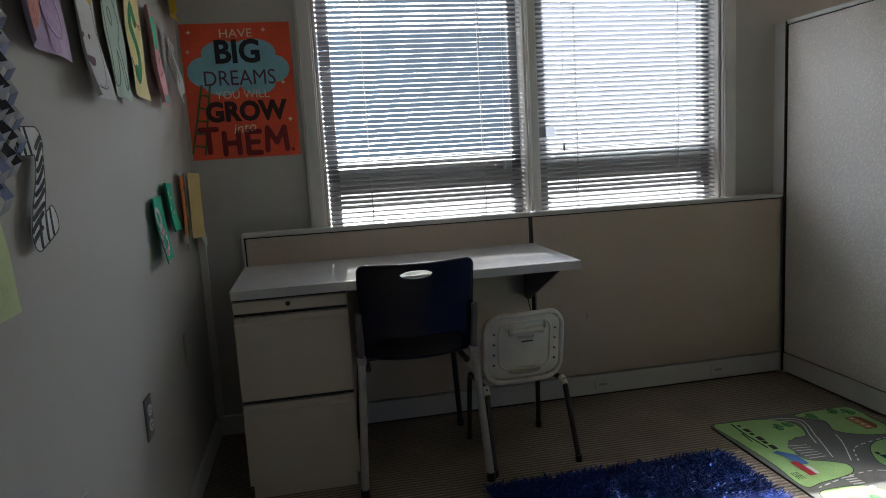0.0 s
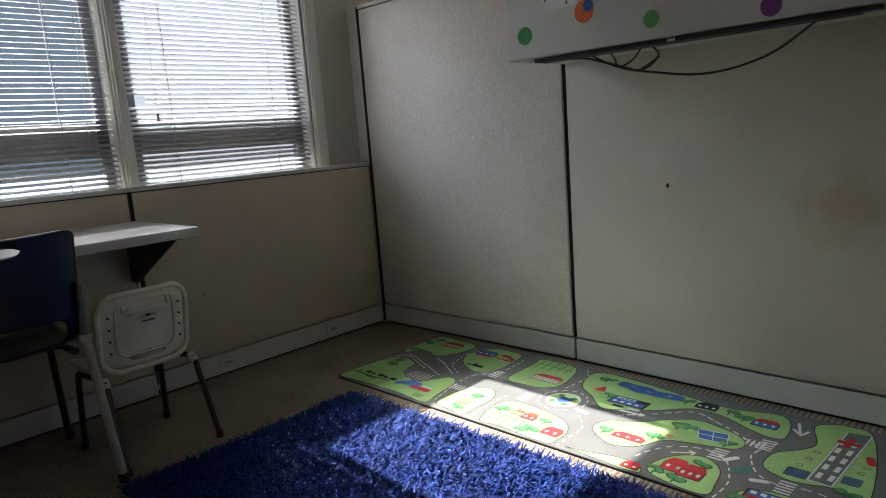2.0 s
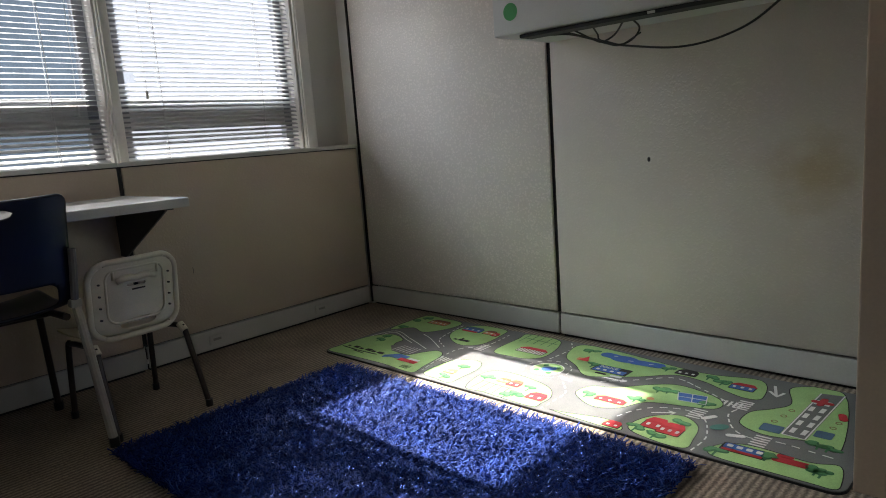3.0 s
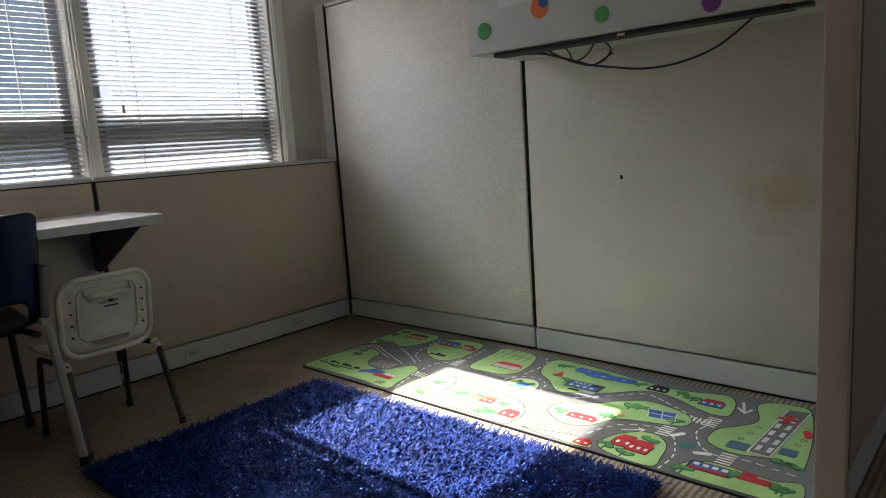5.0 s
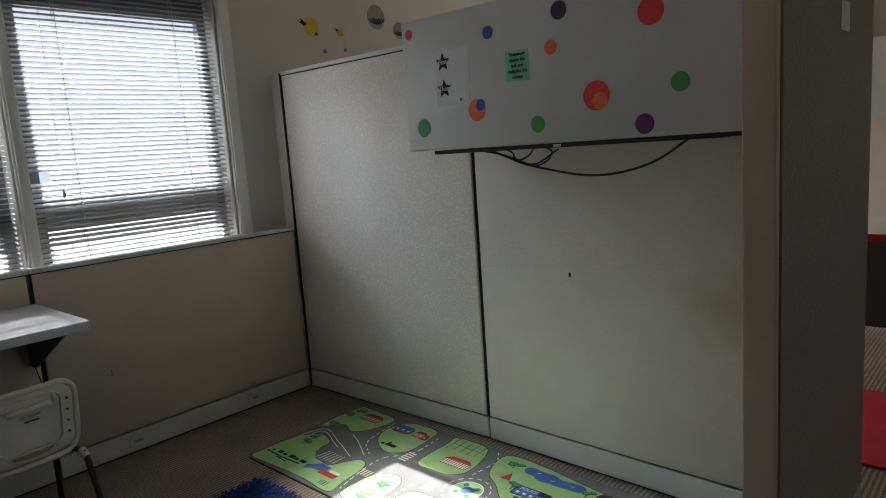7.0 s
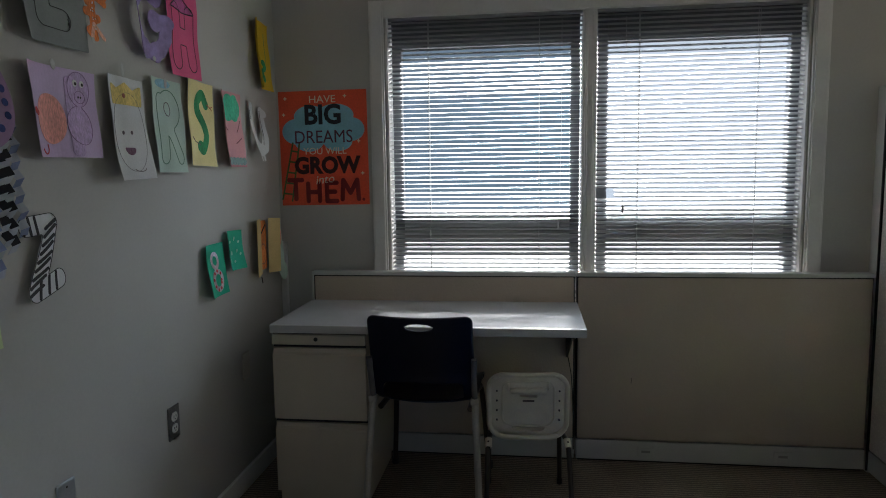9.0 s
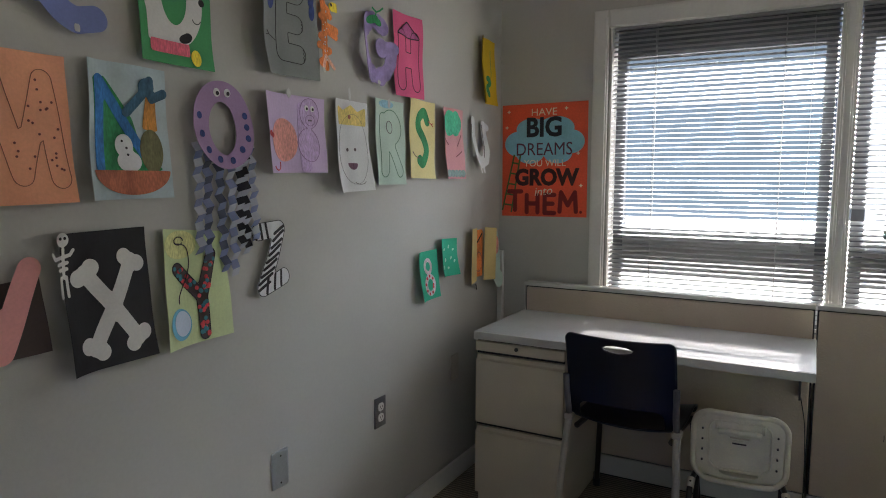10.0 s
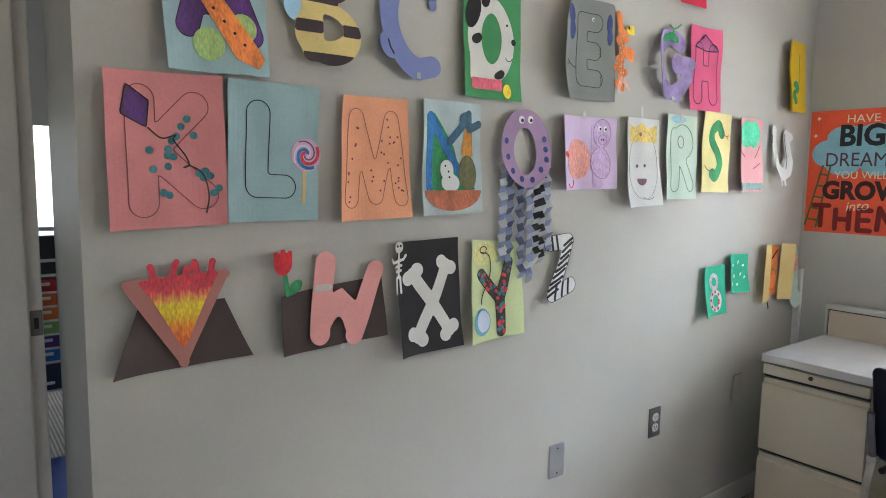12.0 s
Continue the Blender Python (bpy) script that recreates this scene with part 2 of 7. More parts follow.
def spline(points, steps=8):
    """A smooth line through the points (Catmull-Rom)."""
    p = [Vector(q) for q in points]
    p = [2 * p[0] - p[1]] + p + [2 * p[-1] - p[-2]]
    out = []
    for i in range(1, len(p) - 2):
        for k in range(steps):
            t = k / steps
            out.append(0.5 * (2 * p[i] + (p[i + 1] - p[i - 1]) * t + (2 * p[i - 1] - 5 * p[i] + 4 * p[i + 1] - p[i + 2]) * t * t
                              + (3 * p[i] - p[i - 1] - 3 * p[i + 1] + p[i + 2]) * t ** 3))
    out.append(p[-2])
    return out


# Flat shapes from signed distances, u to the right and v up
def caps(lines, r):
    """Round-ended strokes: each line is a list of (u, v)."""
    segs = [(a, b) for l in lines for a, b in zip(l, l[1:])]

    def f(U, V):
        d = np.full(U.shape, 9.0)
        for (ax, ay), (bx, by) in segs:
            dx, dy = bx - ax, by - ay
            t = np.clip(((U - ax) * dx + (V - ay) * dy) / (dx * dx + dy * dy + 1e-12), 0, 1)
            d = np.minimum(d, np.hypot(U - ax - t * dx, V - ay - t * dy))
        return d - r
    return f


def ell(u, v, ru, rv, turn=0.0):
    c, s = math.cos(radians(turn)), math.sin(radians(turn))

    def f(U, V):
        a, b = (U - u) * c + (V - v) * s, -(U - u) * s + (V - v) * c
        return (np.hypot(a / ru, b / rv) - 1) * min(ru, rv)
    return f


def poly(*pts):
    def f(U, V):
        d = np.full(U.shape, 9.0)
        inside = np.zeros(U.shape, bool)
        for (ax, ay), (bx, by) in zip(pts, pts[1:] + pts[:1]):
            dx, dy = bx - ax, by - ay
            t = np.clip(((U - ax) * dx + (V - ay) * dy) / (dx * dx + dy * dy + 1e-12), 0, 1)
            d = np.minimum(d, np.hypot(U - ax - t * dx, V - ay - t * dy))
            with np.errstate(divide="ignore", invalid="ignore"):
                cross = ((ay > V) != (by > V)) & (U < (bx - ax) * (V - ay) / (by - ay + 1e-15) + ax)
            inside ^= cross
        return np.where(inside, -d, d)
    return f


def rect(u0, v0, u1, v1, r=0.0):
    def f(U, V):
        a = np.abs(U - (u0 + u1) / 2) - (u1 - u0) / 2 + r
        b = np.abs(V - (v0 + v1) / 2) - (v1 - v0) / 2 + r
        return np.hypot(np.maximum(a, 0), np.maximum(b, 0)) + np.minimum(np.maximum(a, b), 0) - r
    return f


def join(*fs):
    return lambda U, V: np.minimum.reduce([f(U, V) for f in fs])


def cut(f, *holes):
    return lambda U, V: np.maximum.reduce([f(U, V)] + [-h(U, V) for h in holes])


def both(*fs):
    return lambda U, V: np.maximum.reduce([f(U, V) for f in fs])


def cells(field, bounds, step):
    """The inside of a field as points and small faces."""
    u0, v0, u1, v1 = bounds
    nu, nv = max(2, int(math.ceil((u1 - u0) / step))), max(2, int(math.ceil((v1 - v0) / step)))
    us, vs = np.linspace(u0, u1, nu + 1), np.linspace(v0, v1, nv + 1)
    F = field(*np.meshgrid(us, vs, indexing="ij"))
    F = np.where(np.abs(F) < 1e-7, 1e-7, F)
    F[0, :], F[-1, :], F[:, 0], F[:, -1] = (np.maximum(F[0, :], 1e-7), np.maximum(F[-1, :], 1e-7),
                                            np.maximum(F[:, 0], 1e-7), np.maximum(F[:, -1], 1e-7))
    pts, ids, faces = [], {}, []

    def node(i, j):
        if (i, j) not in ids:
            ids[i, j] = len(pts)
            pts.append((us[i], vs[j]))
        return ids[i, j]

    def edge(a, b):
        key = (a, b) if a < b else (b, a)
        if key not in ids:
            (i, j), (k, l) = key
            t = F[i, j] / (F[i, j] - F[k, l])
            ids[key] = len(pts)
            pts.append((us[i] + t * (us[k] - us[i]), vs[j] + t * (vs[l] - vs[j])))
        return ids[key]

    inside = F < 0
    busy = inside[:-1, :-1] | inside[1:, :-1] | inside[1:, 1:] | inside[:-1, 1:]
    for i, j in np.argwhere(busy):
        corners = [(int(i), int(j)), (int(i) + 1, int(j)), (int(i) + 1, int(j) + 1), (int(i), int(j) + 1)]
        face = []
        for a, b in zip(corners, corners[1:] + corners[:1]):
            if inside[a]:
                face.append(node(*a))
            if inside[a] != inside[b]:
                face.append(edge(a, b))
        if len(face) > 2:
            faces.append(face)
    return pts, faces


def rim(faces):
    """The border edges of faces, each in its face's sense."""
    seen = {}
    for f in faces:
        for a, b in zip(f, f[1:] + f[:1]):
            seen[a, b] = 1
    return [(a, b) for a, b in seen if (b, a) not in seen]


def flat_bend(u, v):
    return 0.0


def sheet(name, field, bounds, step, material, parent, lift=0.0, thick=0.0012, bend=flat_bend, label="", back=False):
    """A flat cut-out of even thickness, bent by bend(u, v), in the parent's u, v, w."""
    pts, faces = cells(field, bounds, step)
    if not faces:
        return None
    lead = list(range(len(pts)))

    def root(i):
        while lead[i] != i:
            lead[i] = lead[lead[i]]
            i = lead[i]
        return i

    for f in faces:
        for i in f[1:]:
            lead[root(i)] = root(f[0])
    pieces = {}
    for f in faces:
        pieces.setdefault(root(f[0]), []).append(f)
    made = []
    for own in sorted(pieces.values(), key=len, reverse=True):
        used = sorted({i for f in own for i in f})
        at = {i: k for k, i in enumerate(used)}
        made.append(flat_piece(name, [pts[i] for i in used], [tuple(at[i] for i in f) for f in own], material, parent, lift, thick, bend, label, back))
    return made[0]


def flat_piece(name, pts, faces, material, parent, lift, thick, bend, label, back):
    n = len(pts)
    top = [(u, v, bend(u, v) + lift + thick) for u, v in pts]
    low = [(u, v, bend(u, v) + lift) for u, v in pts]
    fs = [tuple(f) for f in faces]
    fs += [(b, a, a + n, b + n) for a, b in rim(faces)]
    if back:
        fs += [tuple(i + n for i in f[::-1]) for f in faces]
    me = bpy.data.meshes.new(name)
    me.from_pydata(top + low, [], fs)
    me.materials.append(material)
    ob = new(name, me)
    ob.parent = parent
    if label:
        ob["label"] = label
    return ob


def loops_of(field, bounds, step):
    pts, faces = cells(field, bounds, step)
    nxt = {a: b for a, b in rim(faces)}
    out = []
    while nxt:
        a = next(iter(nxt))
        loop = [a]
        while a in nxt:
            a = nxt.pop(a)
            loop.append(a)
        out.append([pts[i] for i in loop])
    return out


def ribbon(name, lines, width, material, parent, lift=0.0015, thick=0.0006, bend=flat_bend, label=""):
    """Drawn lines, each a thin flat strip of its own."""
    for line in lines:
        vs, fs, fine = [], [], []
        for a, b in zip(line, line[1:]):
            k = max(1, int(math.hypot(b[0] - a[0], b[1] - a[1]) / 0.02))
            fine += [(a[0] + (b[0] - a[0]) * i / k, a[1] + (b[1] - a[1]) * i / k) for i in range(k)]
        fine.append(line[-1])
        for i, (u, v) in enumerate(fine):
            p, q = fine[max(i - 1, 0)], fine[min(i + 1, len(fine) - 1)]
            d = math.hypot(q[0] - p[0], q[1] - p[1]) or 1
            nu, nv = -(q[1] - p[1]) / d * width / 2, (q[0] - p[0]) / d * width / 2
            w = bend(u, v) + lift
            vs += [(u - nu, v - nv, w + thick), (u + nu, v + nv, w + thick), (u - nu, v - nv, w), (u + nu, v + nv, w)]
        for i in range(len(fine) - 1):
            a, b = 4 * i, 4 * i + 4
            fs += [(a, b, b + 1, a + 1), (a + 2, b + 2, b, a), (a + 1, b + 1, b + 3, a + 3)]
        me = bpy.data.meshes.new(name)
        me.from_pydata(vs, [], fs)
        me.materials.append(material)
        ob = new(name, me)
        ob.parent = parent
        if label:
            ob["label"] = label


def arc(u, v, ru, rv, a0, a1, n=16):
    return [(u + ru * math.cos(radians(a0 + (a1 - a0) * i / n)), v + rv * math.sin(radians(a0 + (a1 - a0) * i / n))) for i in range(n + 1)]


def lettering(name, text, u, v, size, material, parent, lift=0.001, wide=1.0, bold=0.0, turn=0.0, shear=0.0, label="", align="CENTER", apart=False):
    """Words in the built-in font, as a mesh; apart: each letter a mesh of its own."""
    cu = bpy.data.curves.new(name, "FONT")
    cu.body, cu.size, cu.align_x, cu.extrude, cu.offset, cu.shear = text, size, align, 0.0004, bold, shear
    cu.resolution_u = 3
    tmp = bpy.data.objects.new(name, cu)
    scene.collection.objects.link(tmp)
    me = bpy.data.meshes.new_from_object(tmp.evaluated_get(bpy.context.evaluated_depsgraph_get()))
    bpy.data.objects.remove(tmp)
    bpy.data.curves.remove(cu)
    if apart:
        bm = bmesh.new()
        bm.from_mesh(me)
        bmesh.ops.remove_doubles(bm, verts=bm.verts, dist=1e-6)
        left = set(bm.faces)
        while left:
            stack, island = [left.pop()], set()
            while stack:
                f = stack.pop()
                island.add(f)
                for e in f.edges:
                    for g in e.link_faces:
                        if g in left:
                            left.discard(g)
                            stack.append(g)
            ids = {}
            fs = [[ids.setdefault(w, len(ids)) for w in f.verts] for f in island]
            one = bpy.data.meshes.new(name)
            one.from_pydata([tuple(w.co) for w in ids], [], fs)
            one.materials.append(material)
            ob = new(name, one)
            ob.parent = parent
            ob.matrix_basis = Matrix.Translation((u, v, lift)) @ Matrix.Rotation(radians(turn), 4, "Z") @ Matrix.Diagonal((wide, 1, 1, 1))
        bm.free()
        return None
    me.materials.clear()
    me.materials.append(material)
    ob = new(name, me)
    ob.parent = parent
    ob.matrix_basis = Matrix.Translation((u, v, lift)) @ Matrix.Rotation(radians(turn), 4, "Z") @ Matrix.Diagonal((wide, 1, 1, 1))
    if label:
        ob["label"] = label
    return ob


def on_art_wall(y, z, out=0.0):
    return Matrix(((0, 0, 1, out), (1, 0, 0, y), (0, 1, 0, z), (0, 0, 0, 1)))


def on_window_wall(x, z, y=0.0):
    return Matrix(((1, 0, 0, x), (0, 0, -1, y), (0, 1, 0, z), (0, 0, 0, 1)))


def facing_west(x, y, z):
    return Matrix(((0, 0, -1, x), (-1, 0, 0, y), (0, 1, 0, z), (0, 0, 0, 1)))


# The setting
def setting(name, bm, material, label="", parent=None):
    return tagged(mesh_object(name, bm, material, parent), label, "", "", "structure")


setting("floor", box(-4.2, 6.2, -6.2, 0.18, -0.12, 0.0), CARPET, "brown ribbed loop carpet floor")
setting("ceiling", box(-4.2, 6.2, -6.2, 0.18, 2.62, 2.74), CEIL, "plain white ceiling")
wall = bmesh.new()
WX0, WX1, WZ0, WZ1 = 0.535, 2.38, 0.72, 2.045
add_box(wall, -4.2, WX0, 0.0, 0.18, 0, 2.62)
add_box(wall, WX1, 4.0, 0.0, 0.18, 0, 2.62)
add_box(wall, 5.8, 6.2, 0.0, 0.18, 0, 2.62)
# Gap from 4.0 to 5.8 is unseen, added for the fill lamp.
add_box(wall, 4.0, 5.8, 0.0, 0.18, 0, WZ0)
add_box(wall, 4.0, 5.8, 0.0, 0.18, WZ1, 2.62)
add_box(wall, WX0, WX1, 0.0, 0.18, 0, WZ0)
add_box(wall, WX0, WX1, 0.0, 0.18, WZ1, 2.62)
setting("wall_north", wall, WALL, "grey-beige painted wall with the window and an added fill-light opening")
setting("wall_west", box(-0.12, 0.0, -2.951, 0.0, 0, 2.62), WALL, "grey-beige painted wall covered in children's drawings")
setting("wall_west_pier", box(-0.36, -0.12, -2.951, -2.80, 0, 2.62), WALL, "grey-beige wall return beside the doorway")
setting("wall_doorway", box(-0.50, -0.36, -6.2, -3.10, 0, 2.62), WALL, "grey-beige wall beside the white door frame")
setting("wall_doorway_head", box(-0.50, -0.36, -3.10, -2.951, 2.10, 2.62), WALL, "grey-beige wall over the doorway")
# Unseen rear wall; its opening is added only for the fill lamp.
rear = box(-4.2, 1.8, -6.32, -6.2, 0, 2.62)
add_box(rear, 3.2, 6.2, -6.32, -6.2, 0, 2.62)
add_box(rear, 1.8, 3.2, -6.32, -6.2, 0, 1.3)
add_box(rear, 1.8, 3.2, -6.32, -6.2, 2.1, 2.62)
setting("wall_south", rear, REARWALL, "plain dark unseen wall with an opening added for fill light")
setting("wall_east", box(6.2, 6.32, -6.2, 0.18, 0, 2.62), REARWALL, "plain unseen closing wall, dark to cut bounced light")
far = box(-4.32, -4.2, -6.2, -3.45, 0, 2.62)
add_box(far, -4.32, -4.2, -1.75, 0.18, 0, 2.62)
add_box(far, -4.32, -4.2, -3.45, -1.75, 0, 0.97)
add_box(far, -4.32, -4.2, -3.45, -1.75, 1.70, 2.62)
setting("wall_far_west", far, WALL, "plain pale wall of the next room with a window")
# Added plain slab, not modelled buildings; shade is put into its dark colour.
setting("backdrop", box(-170, 174, 80, 81, -0.5, 45), BACKDROP_SHADE, "plain dark blue-grey backdrop slab, shade in its colour")
setting("ground", box(-300, 300, -300, 600, -0.6, -0.5), OUTSIDE, "grey paved yard outside the window")

base = bmesh.new()
add_box(base, 0.0, 0.014, -2.95, -0.016, 0, 0.085, 0.003)
setting("baseboard", base, TRIM, "white painted wooden baseboard")
setting("baseboard_window_wall", box(0.0, 0.6, -0.015, 0.0, 0, 0.085, 0.003), TRIM, "white painted wooden baseboard")
setting("trim_corner", box(0.002, 0.03, -0.026, 0.0, 0.085, 1.0, 0.003), TRIM, "white cable channel in the room corner")

# Window: casing, sashes, glass
window = thing("window_1", Matrix.Identity(4), "white-framed double window with closed mini blinds", "window", kind="structure")
for x0, x1, z0, z1 in ((0.462, 0.53, 0.66, 2.10), (2.385, 2.455, 0.66, 2.10), (0.53, 2.385, 2.022, 2.10)):
    bm = box(x0, x1, -0.02, -0.002, z0, z1, 0.004)
    add_box(bm, x0 + 0.008, x1 - 0.008, -0.026, -0.018, z0 + 0.004, z1 - 0.008, 0.003)
    part("casing", bm, TRIM, window)
part("window_sill", box(0.44, 2.48, -0.04, 0.1, 0.69, 0.715, 0.004), TRIM, window)
bm = box(1.438, 1.480, -0.018, 0.17, 0.72, 2.045, 0.004)
add_box(bm, 1.446, 1.472, -0.026, -0.016, 0.72, 2.022, 0.004)
part("mullion", bm, TRIM, window)
for x0, x1 in ((0.535, 1.438), (1.480, 2.38)):
    for a, b in ((x0, x0 + 0.010), (x1 - 0.010, x1)):
        part("jamb_liner", box(a, b, -0.006, 0.17, 0.72, 2.045, 0.002), TRIM, window)
    g0, g1 = x0 + 0.064, x1 - 0.060
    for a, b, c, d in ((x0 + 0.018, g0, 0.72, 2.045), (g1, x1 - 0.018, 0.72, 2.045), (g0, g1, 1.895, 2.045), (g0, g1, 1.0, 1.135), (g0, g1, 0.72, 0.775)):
        part("sash_rail", box(a, b, 0.055, 0.098, c, d, 0.003), SASH_LIT if c == 1.0 else SASH_DIM, window)
    for c, d in ((1.135, 1.895), (0.775, 1.0)):
        pane = part("pane", box(g0, g1, 0.07, 0.074, c, d), GLASS, window, "clear window glass")
        pane.visible_shadow = False


# Mini blinds
def slat_mesh(length, lean=32):
    bm = bmesh.new()
    rows = []
    for k in range(5):
        s = -1 + k / 2
        y, z = s * 0.0125, 0.0016 * (1 - s * s)
        c, n = math.cos(radians(lean)), math.sin(radians(lean))
        rows.append((y * c - z * n, y * n + z * c))
    for d in (0.0, 0.0003):
        for x in (0.0, length):
            for y, z in rows:
                bm.verts.new((x, y, z + d))
    bm.verts.ensure_lookup_table()
    v = bm.verts
    for k in range(4):
        bm.faces.new((v[10 + k], v[15 + k], v[16 + k], v[11 + k]))
        bm.faces.new((v[k + 1], v[6 + k], v[5 + k], v[k]))
    bm.faces.new((v[0], v[5], v[15], v[10]))
    bm.faces.new((v[14], v[19], v[9], v[4]))
    me = bpy.data.meshes.new("slat")
    bm.to_mesh(me)
    bm.free()
    me.materials.append(SLAT)
    return me


def blind(x0, x1, hurt):
    b = thing("mini_blind", pose(x0, 0.026, 0), "white aluminium mini blind in the window, " + ("a few slats bent" if hurt else "slats half open"), "blind", "window blinds")
    long = x1 - x0
    part("headrail", box(0, long, -0.013, 0.013, 2.014, 2.038, 0.002), SLAT, b)
    part("bottom_rail", box(0, long, -0.011, 0.011, 0.735, 0.748, 0.003), SLAT, b)
    me, tight, slack, broken = slat_mesh(long), slat_mesh(long, 9), slat_mesh(long, 11), slat_mesh(long - 0.085)
    rnd = random.Random(5)
    z = 2.004
    while z > 0.76:
        ob = new("slat", me)
        ob.parent = b
        tilt = rnd.uniform(-0.0008, 0.0008)
        off = 0.0
        if not hurt and z < 1.66:
            ob.data = tight if z > 1.345 else slack if z > 1.06 else me
        if hurt and 1.2 < z < 1.27:
            tilt += 0.010 * (1.27 - z) / 0.07
        if hurt and 1.195 < z < 1.235:
            ob.data, off = broken, 0.085
        ob.matrix_basis = Matrix.Translation((off, rnd.uniform(-0.0006, 0.0006), z)) @ Matrix.Rotation(tilt, 4, "Y") @ Matrix.Rotation(radians(rnd.uniform(-0.6, 0.6) if hurt or z > 1.345 or z < 1.06 else rnd.uniform(-5.0, 5.0)), 4, "X")
        z -= 0.0205
    for u in (0.185, long - 0.19):
        for dy in (-0.0135, 0.0135):
            part("ladder_cord", tube([(u, dy, 0.74), (u, dy, 2.015)], 0.0017, 5), SLAT, b)
    if not hurt:
        part("pull_cord", tube([(long - 0.10, -0.016, 1.10), (long - 0.09, -0.016, 1.5), (long - 0.09, -0.014, 1.99)], 0.0012, 5), SLAT, b)
        part("tassel", tube([(long - 0.10, -0.016, 1.10), (long - 0.10, -0.016, 1.085), (long - 0.10, -0.016, 1.06)], 0.006, 8), SLAT, b)
    else:
        part("pull_cord", tube([(0.12, -0.016, 1.16), (0.125, -0.016, 1.5), (0.125, -0.014, 1.99)], 0.0012, 5), SLAT, b)
        part("tassel", tube([(0.12, -0.016, 1.16), (0.12, -0.016, 1.145), (0.12, -0.016, 1.125)], 0.006, 8), SLAT, b)
    return b


blind(0.546, 1.427, False)
blind(1.4915, 2.369, True)


# Office panels: u along the panel, w towards the room, standing at the floor
def panel(name, m, long, high, fabric, label, both_faces=True, left_seam=True):
    p = thing(name, m, label, "partition panel", "office panels")
    t = 0.055
    fr = bmesh.new()
    add_box(fr, 0.002, long - 0.002, 0.104, high - 0.004, -t, -0.010, 0.003)
    part("frame", fr, SEAM, p)
    fab = box(0.008, long - 0.008, 0.108, high - 0.023, -0.012, 0.0, 0.005)
    part("fabric_skin", fab, fabric, p, "light woven fabric skin", True)
    if both_faces:
        part("fabric_skin", box(0.005, long - 0.005, 0.108, high - 0.02, -t, -t + 0.012, 0.005), fabric, p)
    part("top_cap", box(0.0, long, high - 0.018, high, -t - 0.001, 0.001, 0.004), PANEL_TRIM, p, "pale metal top cap")
    part("raceway_cover", box(0.003, long - 0.003, 0.012, 0.101, -0.014, -0.001, 0.003), PANEL_TRIM, p, "pale metal base cover")
    part("raceway_cover", box(0.003, long - 0.003, 0.012, 0.101, -t + 0.001, -t + 0.014, 0.003), PANEL_TRIM, p, "pale metal base cover")
    part("base_rail", box(0.01, long - 0.01, 0.0, 0.09, -t + 0.014, -0.016), SEAM, p)
    return p


LOW_Y, LOW_Z, TALL_X, TALL_Z = -0.115, 0.87, 2.64, 1.652
low1 = panel("low_panel", on_window_wall(0.19, 0, LOW_Y), 1.207, LOW_Z, FABRIC_LOW, "low beige fabric office panel behind the desk")
part("end_trim", box(-0.006, 0.002, 0.0, LOW_Z - 0.002, -0.056, 0.001, 0.002), PANEL_TRIM, low1, "pale metal end trim")
low2 = panel("low_panel", on_window_wall(1.400, 0, LOW_Y), 1.236, LOW_Z, FABRIC_LOW, "low beige fabric office panel under the window")
for u in (0.275, 0.86):
    sock = part("socket_cover", box(u, u + 0.075, 0.035, 0.078, -0.002, 0.004, 0.002), PANEL_TRIM, low2, "pale knock-out socket cover")
    # Flush strip in trim colour darkened for the slot's shade.
    part("slot", box(u + 0.018, u + 0.057, 0.051, 0.062, 0.0035, 0.0045), surface("shaded_trim", (0.3, 0.3, 0.28), 0.5), sock)
panel("tall_panel", facing_west(TALL_X, -0.122, 0), 1.203, TALL_Z, FABRIC_FLECK_LIT, "tall pale fabric office panel with flecked weave")
tall2 = panel("tall_panel", facing_west(TALL_X, -1.329, 0) @ Matrix.Rotation(radians(-1.8), 4, "Y"), 1.226, TALL_Z, FABRIC_STAIN, "tall pale fabric office panel with a small dark spot")
sheet("dark_spot", ell(0.425, 0.742, 0.006, 0.009), (0.41, 0.72, 0.44, 0.76), 0.0015, SEAM, tall2, 0.0, 0.0008)
post = thing("corner_post", pose(0, 0, 0), "pale metal corner post between office panels", "post")
# White trim colour stands in for the strong light on this post.
part("post_body", box(2.643, 2.70, -0.116, -0.035, 0, TALL_Z, 0.004), TRIM, post)
part("light_seal", box(2.6365, 2.69, -0.1225, -0.1155, 0.012, TALL_Z - 0.004), SEAM, post)
wing = thing("end_panel", pose(0, 0, 0), "tall end panel with a warm beige laminate edge", "partition panel", "office panels")
part("core", box(1.985, 2.86, -2.618, -2.562, 0.0, TALL_Z - 0.01), SEAM, wing)
part("end_cap", box(1.962, 1.984, -2.622, -2.557, 0.0, TALL_Z, 0.004), PANEL_WARM, wing, "warm beige laminate end cap")
# The skin towards -y gets a darker fabric colour than the other.
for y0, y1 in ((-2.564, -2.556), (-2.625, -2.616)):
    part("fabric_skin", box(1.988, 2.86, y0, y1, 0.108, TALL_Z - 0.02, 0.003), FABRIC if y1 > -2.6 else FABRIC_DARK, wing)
    part("raceway_cover", box(1.988, 2.86, y0, y1, 0.01, 0.102, 0.002), PANEL_TRIM, wing)
part("top_cap", box(1.984, 2.86, -2.622, -2.557, TALL_Z - 0.018, TALL_Z, 0.003), PANEL_TRIM, wing)


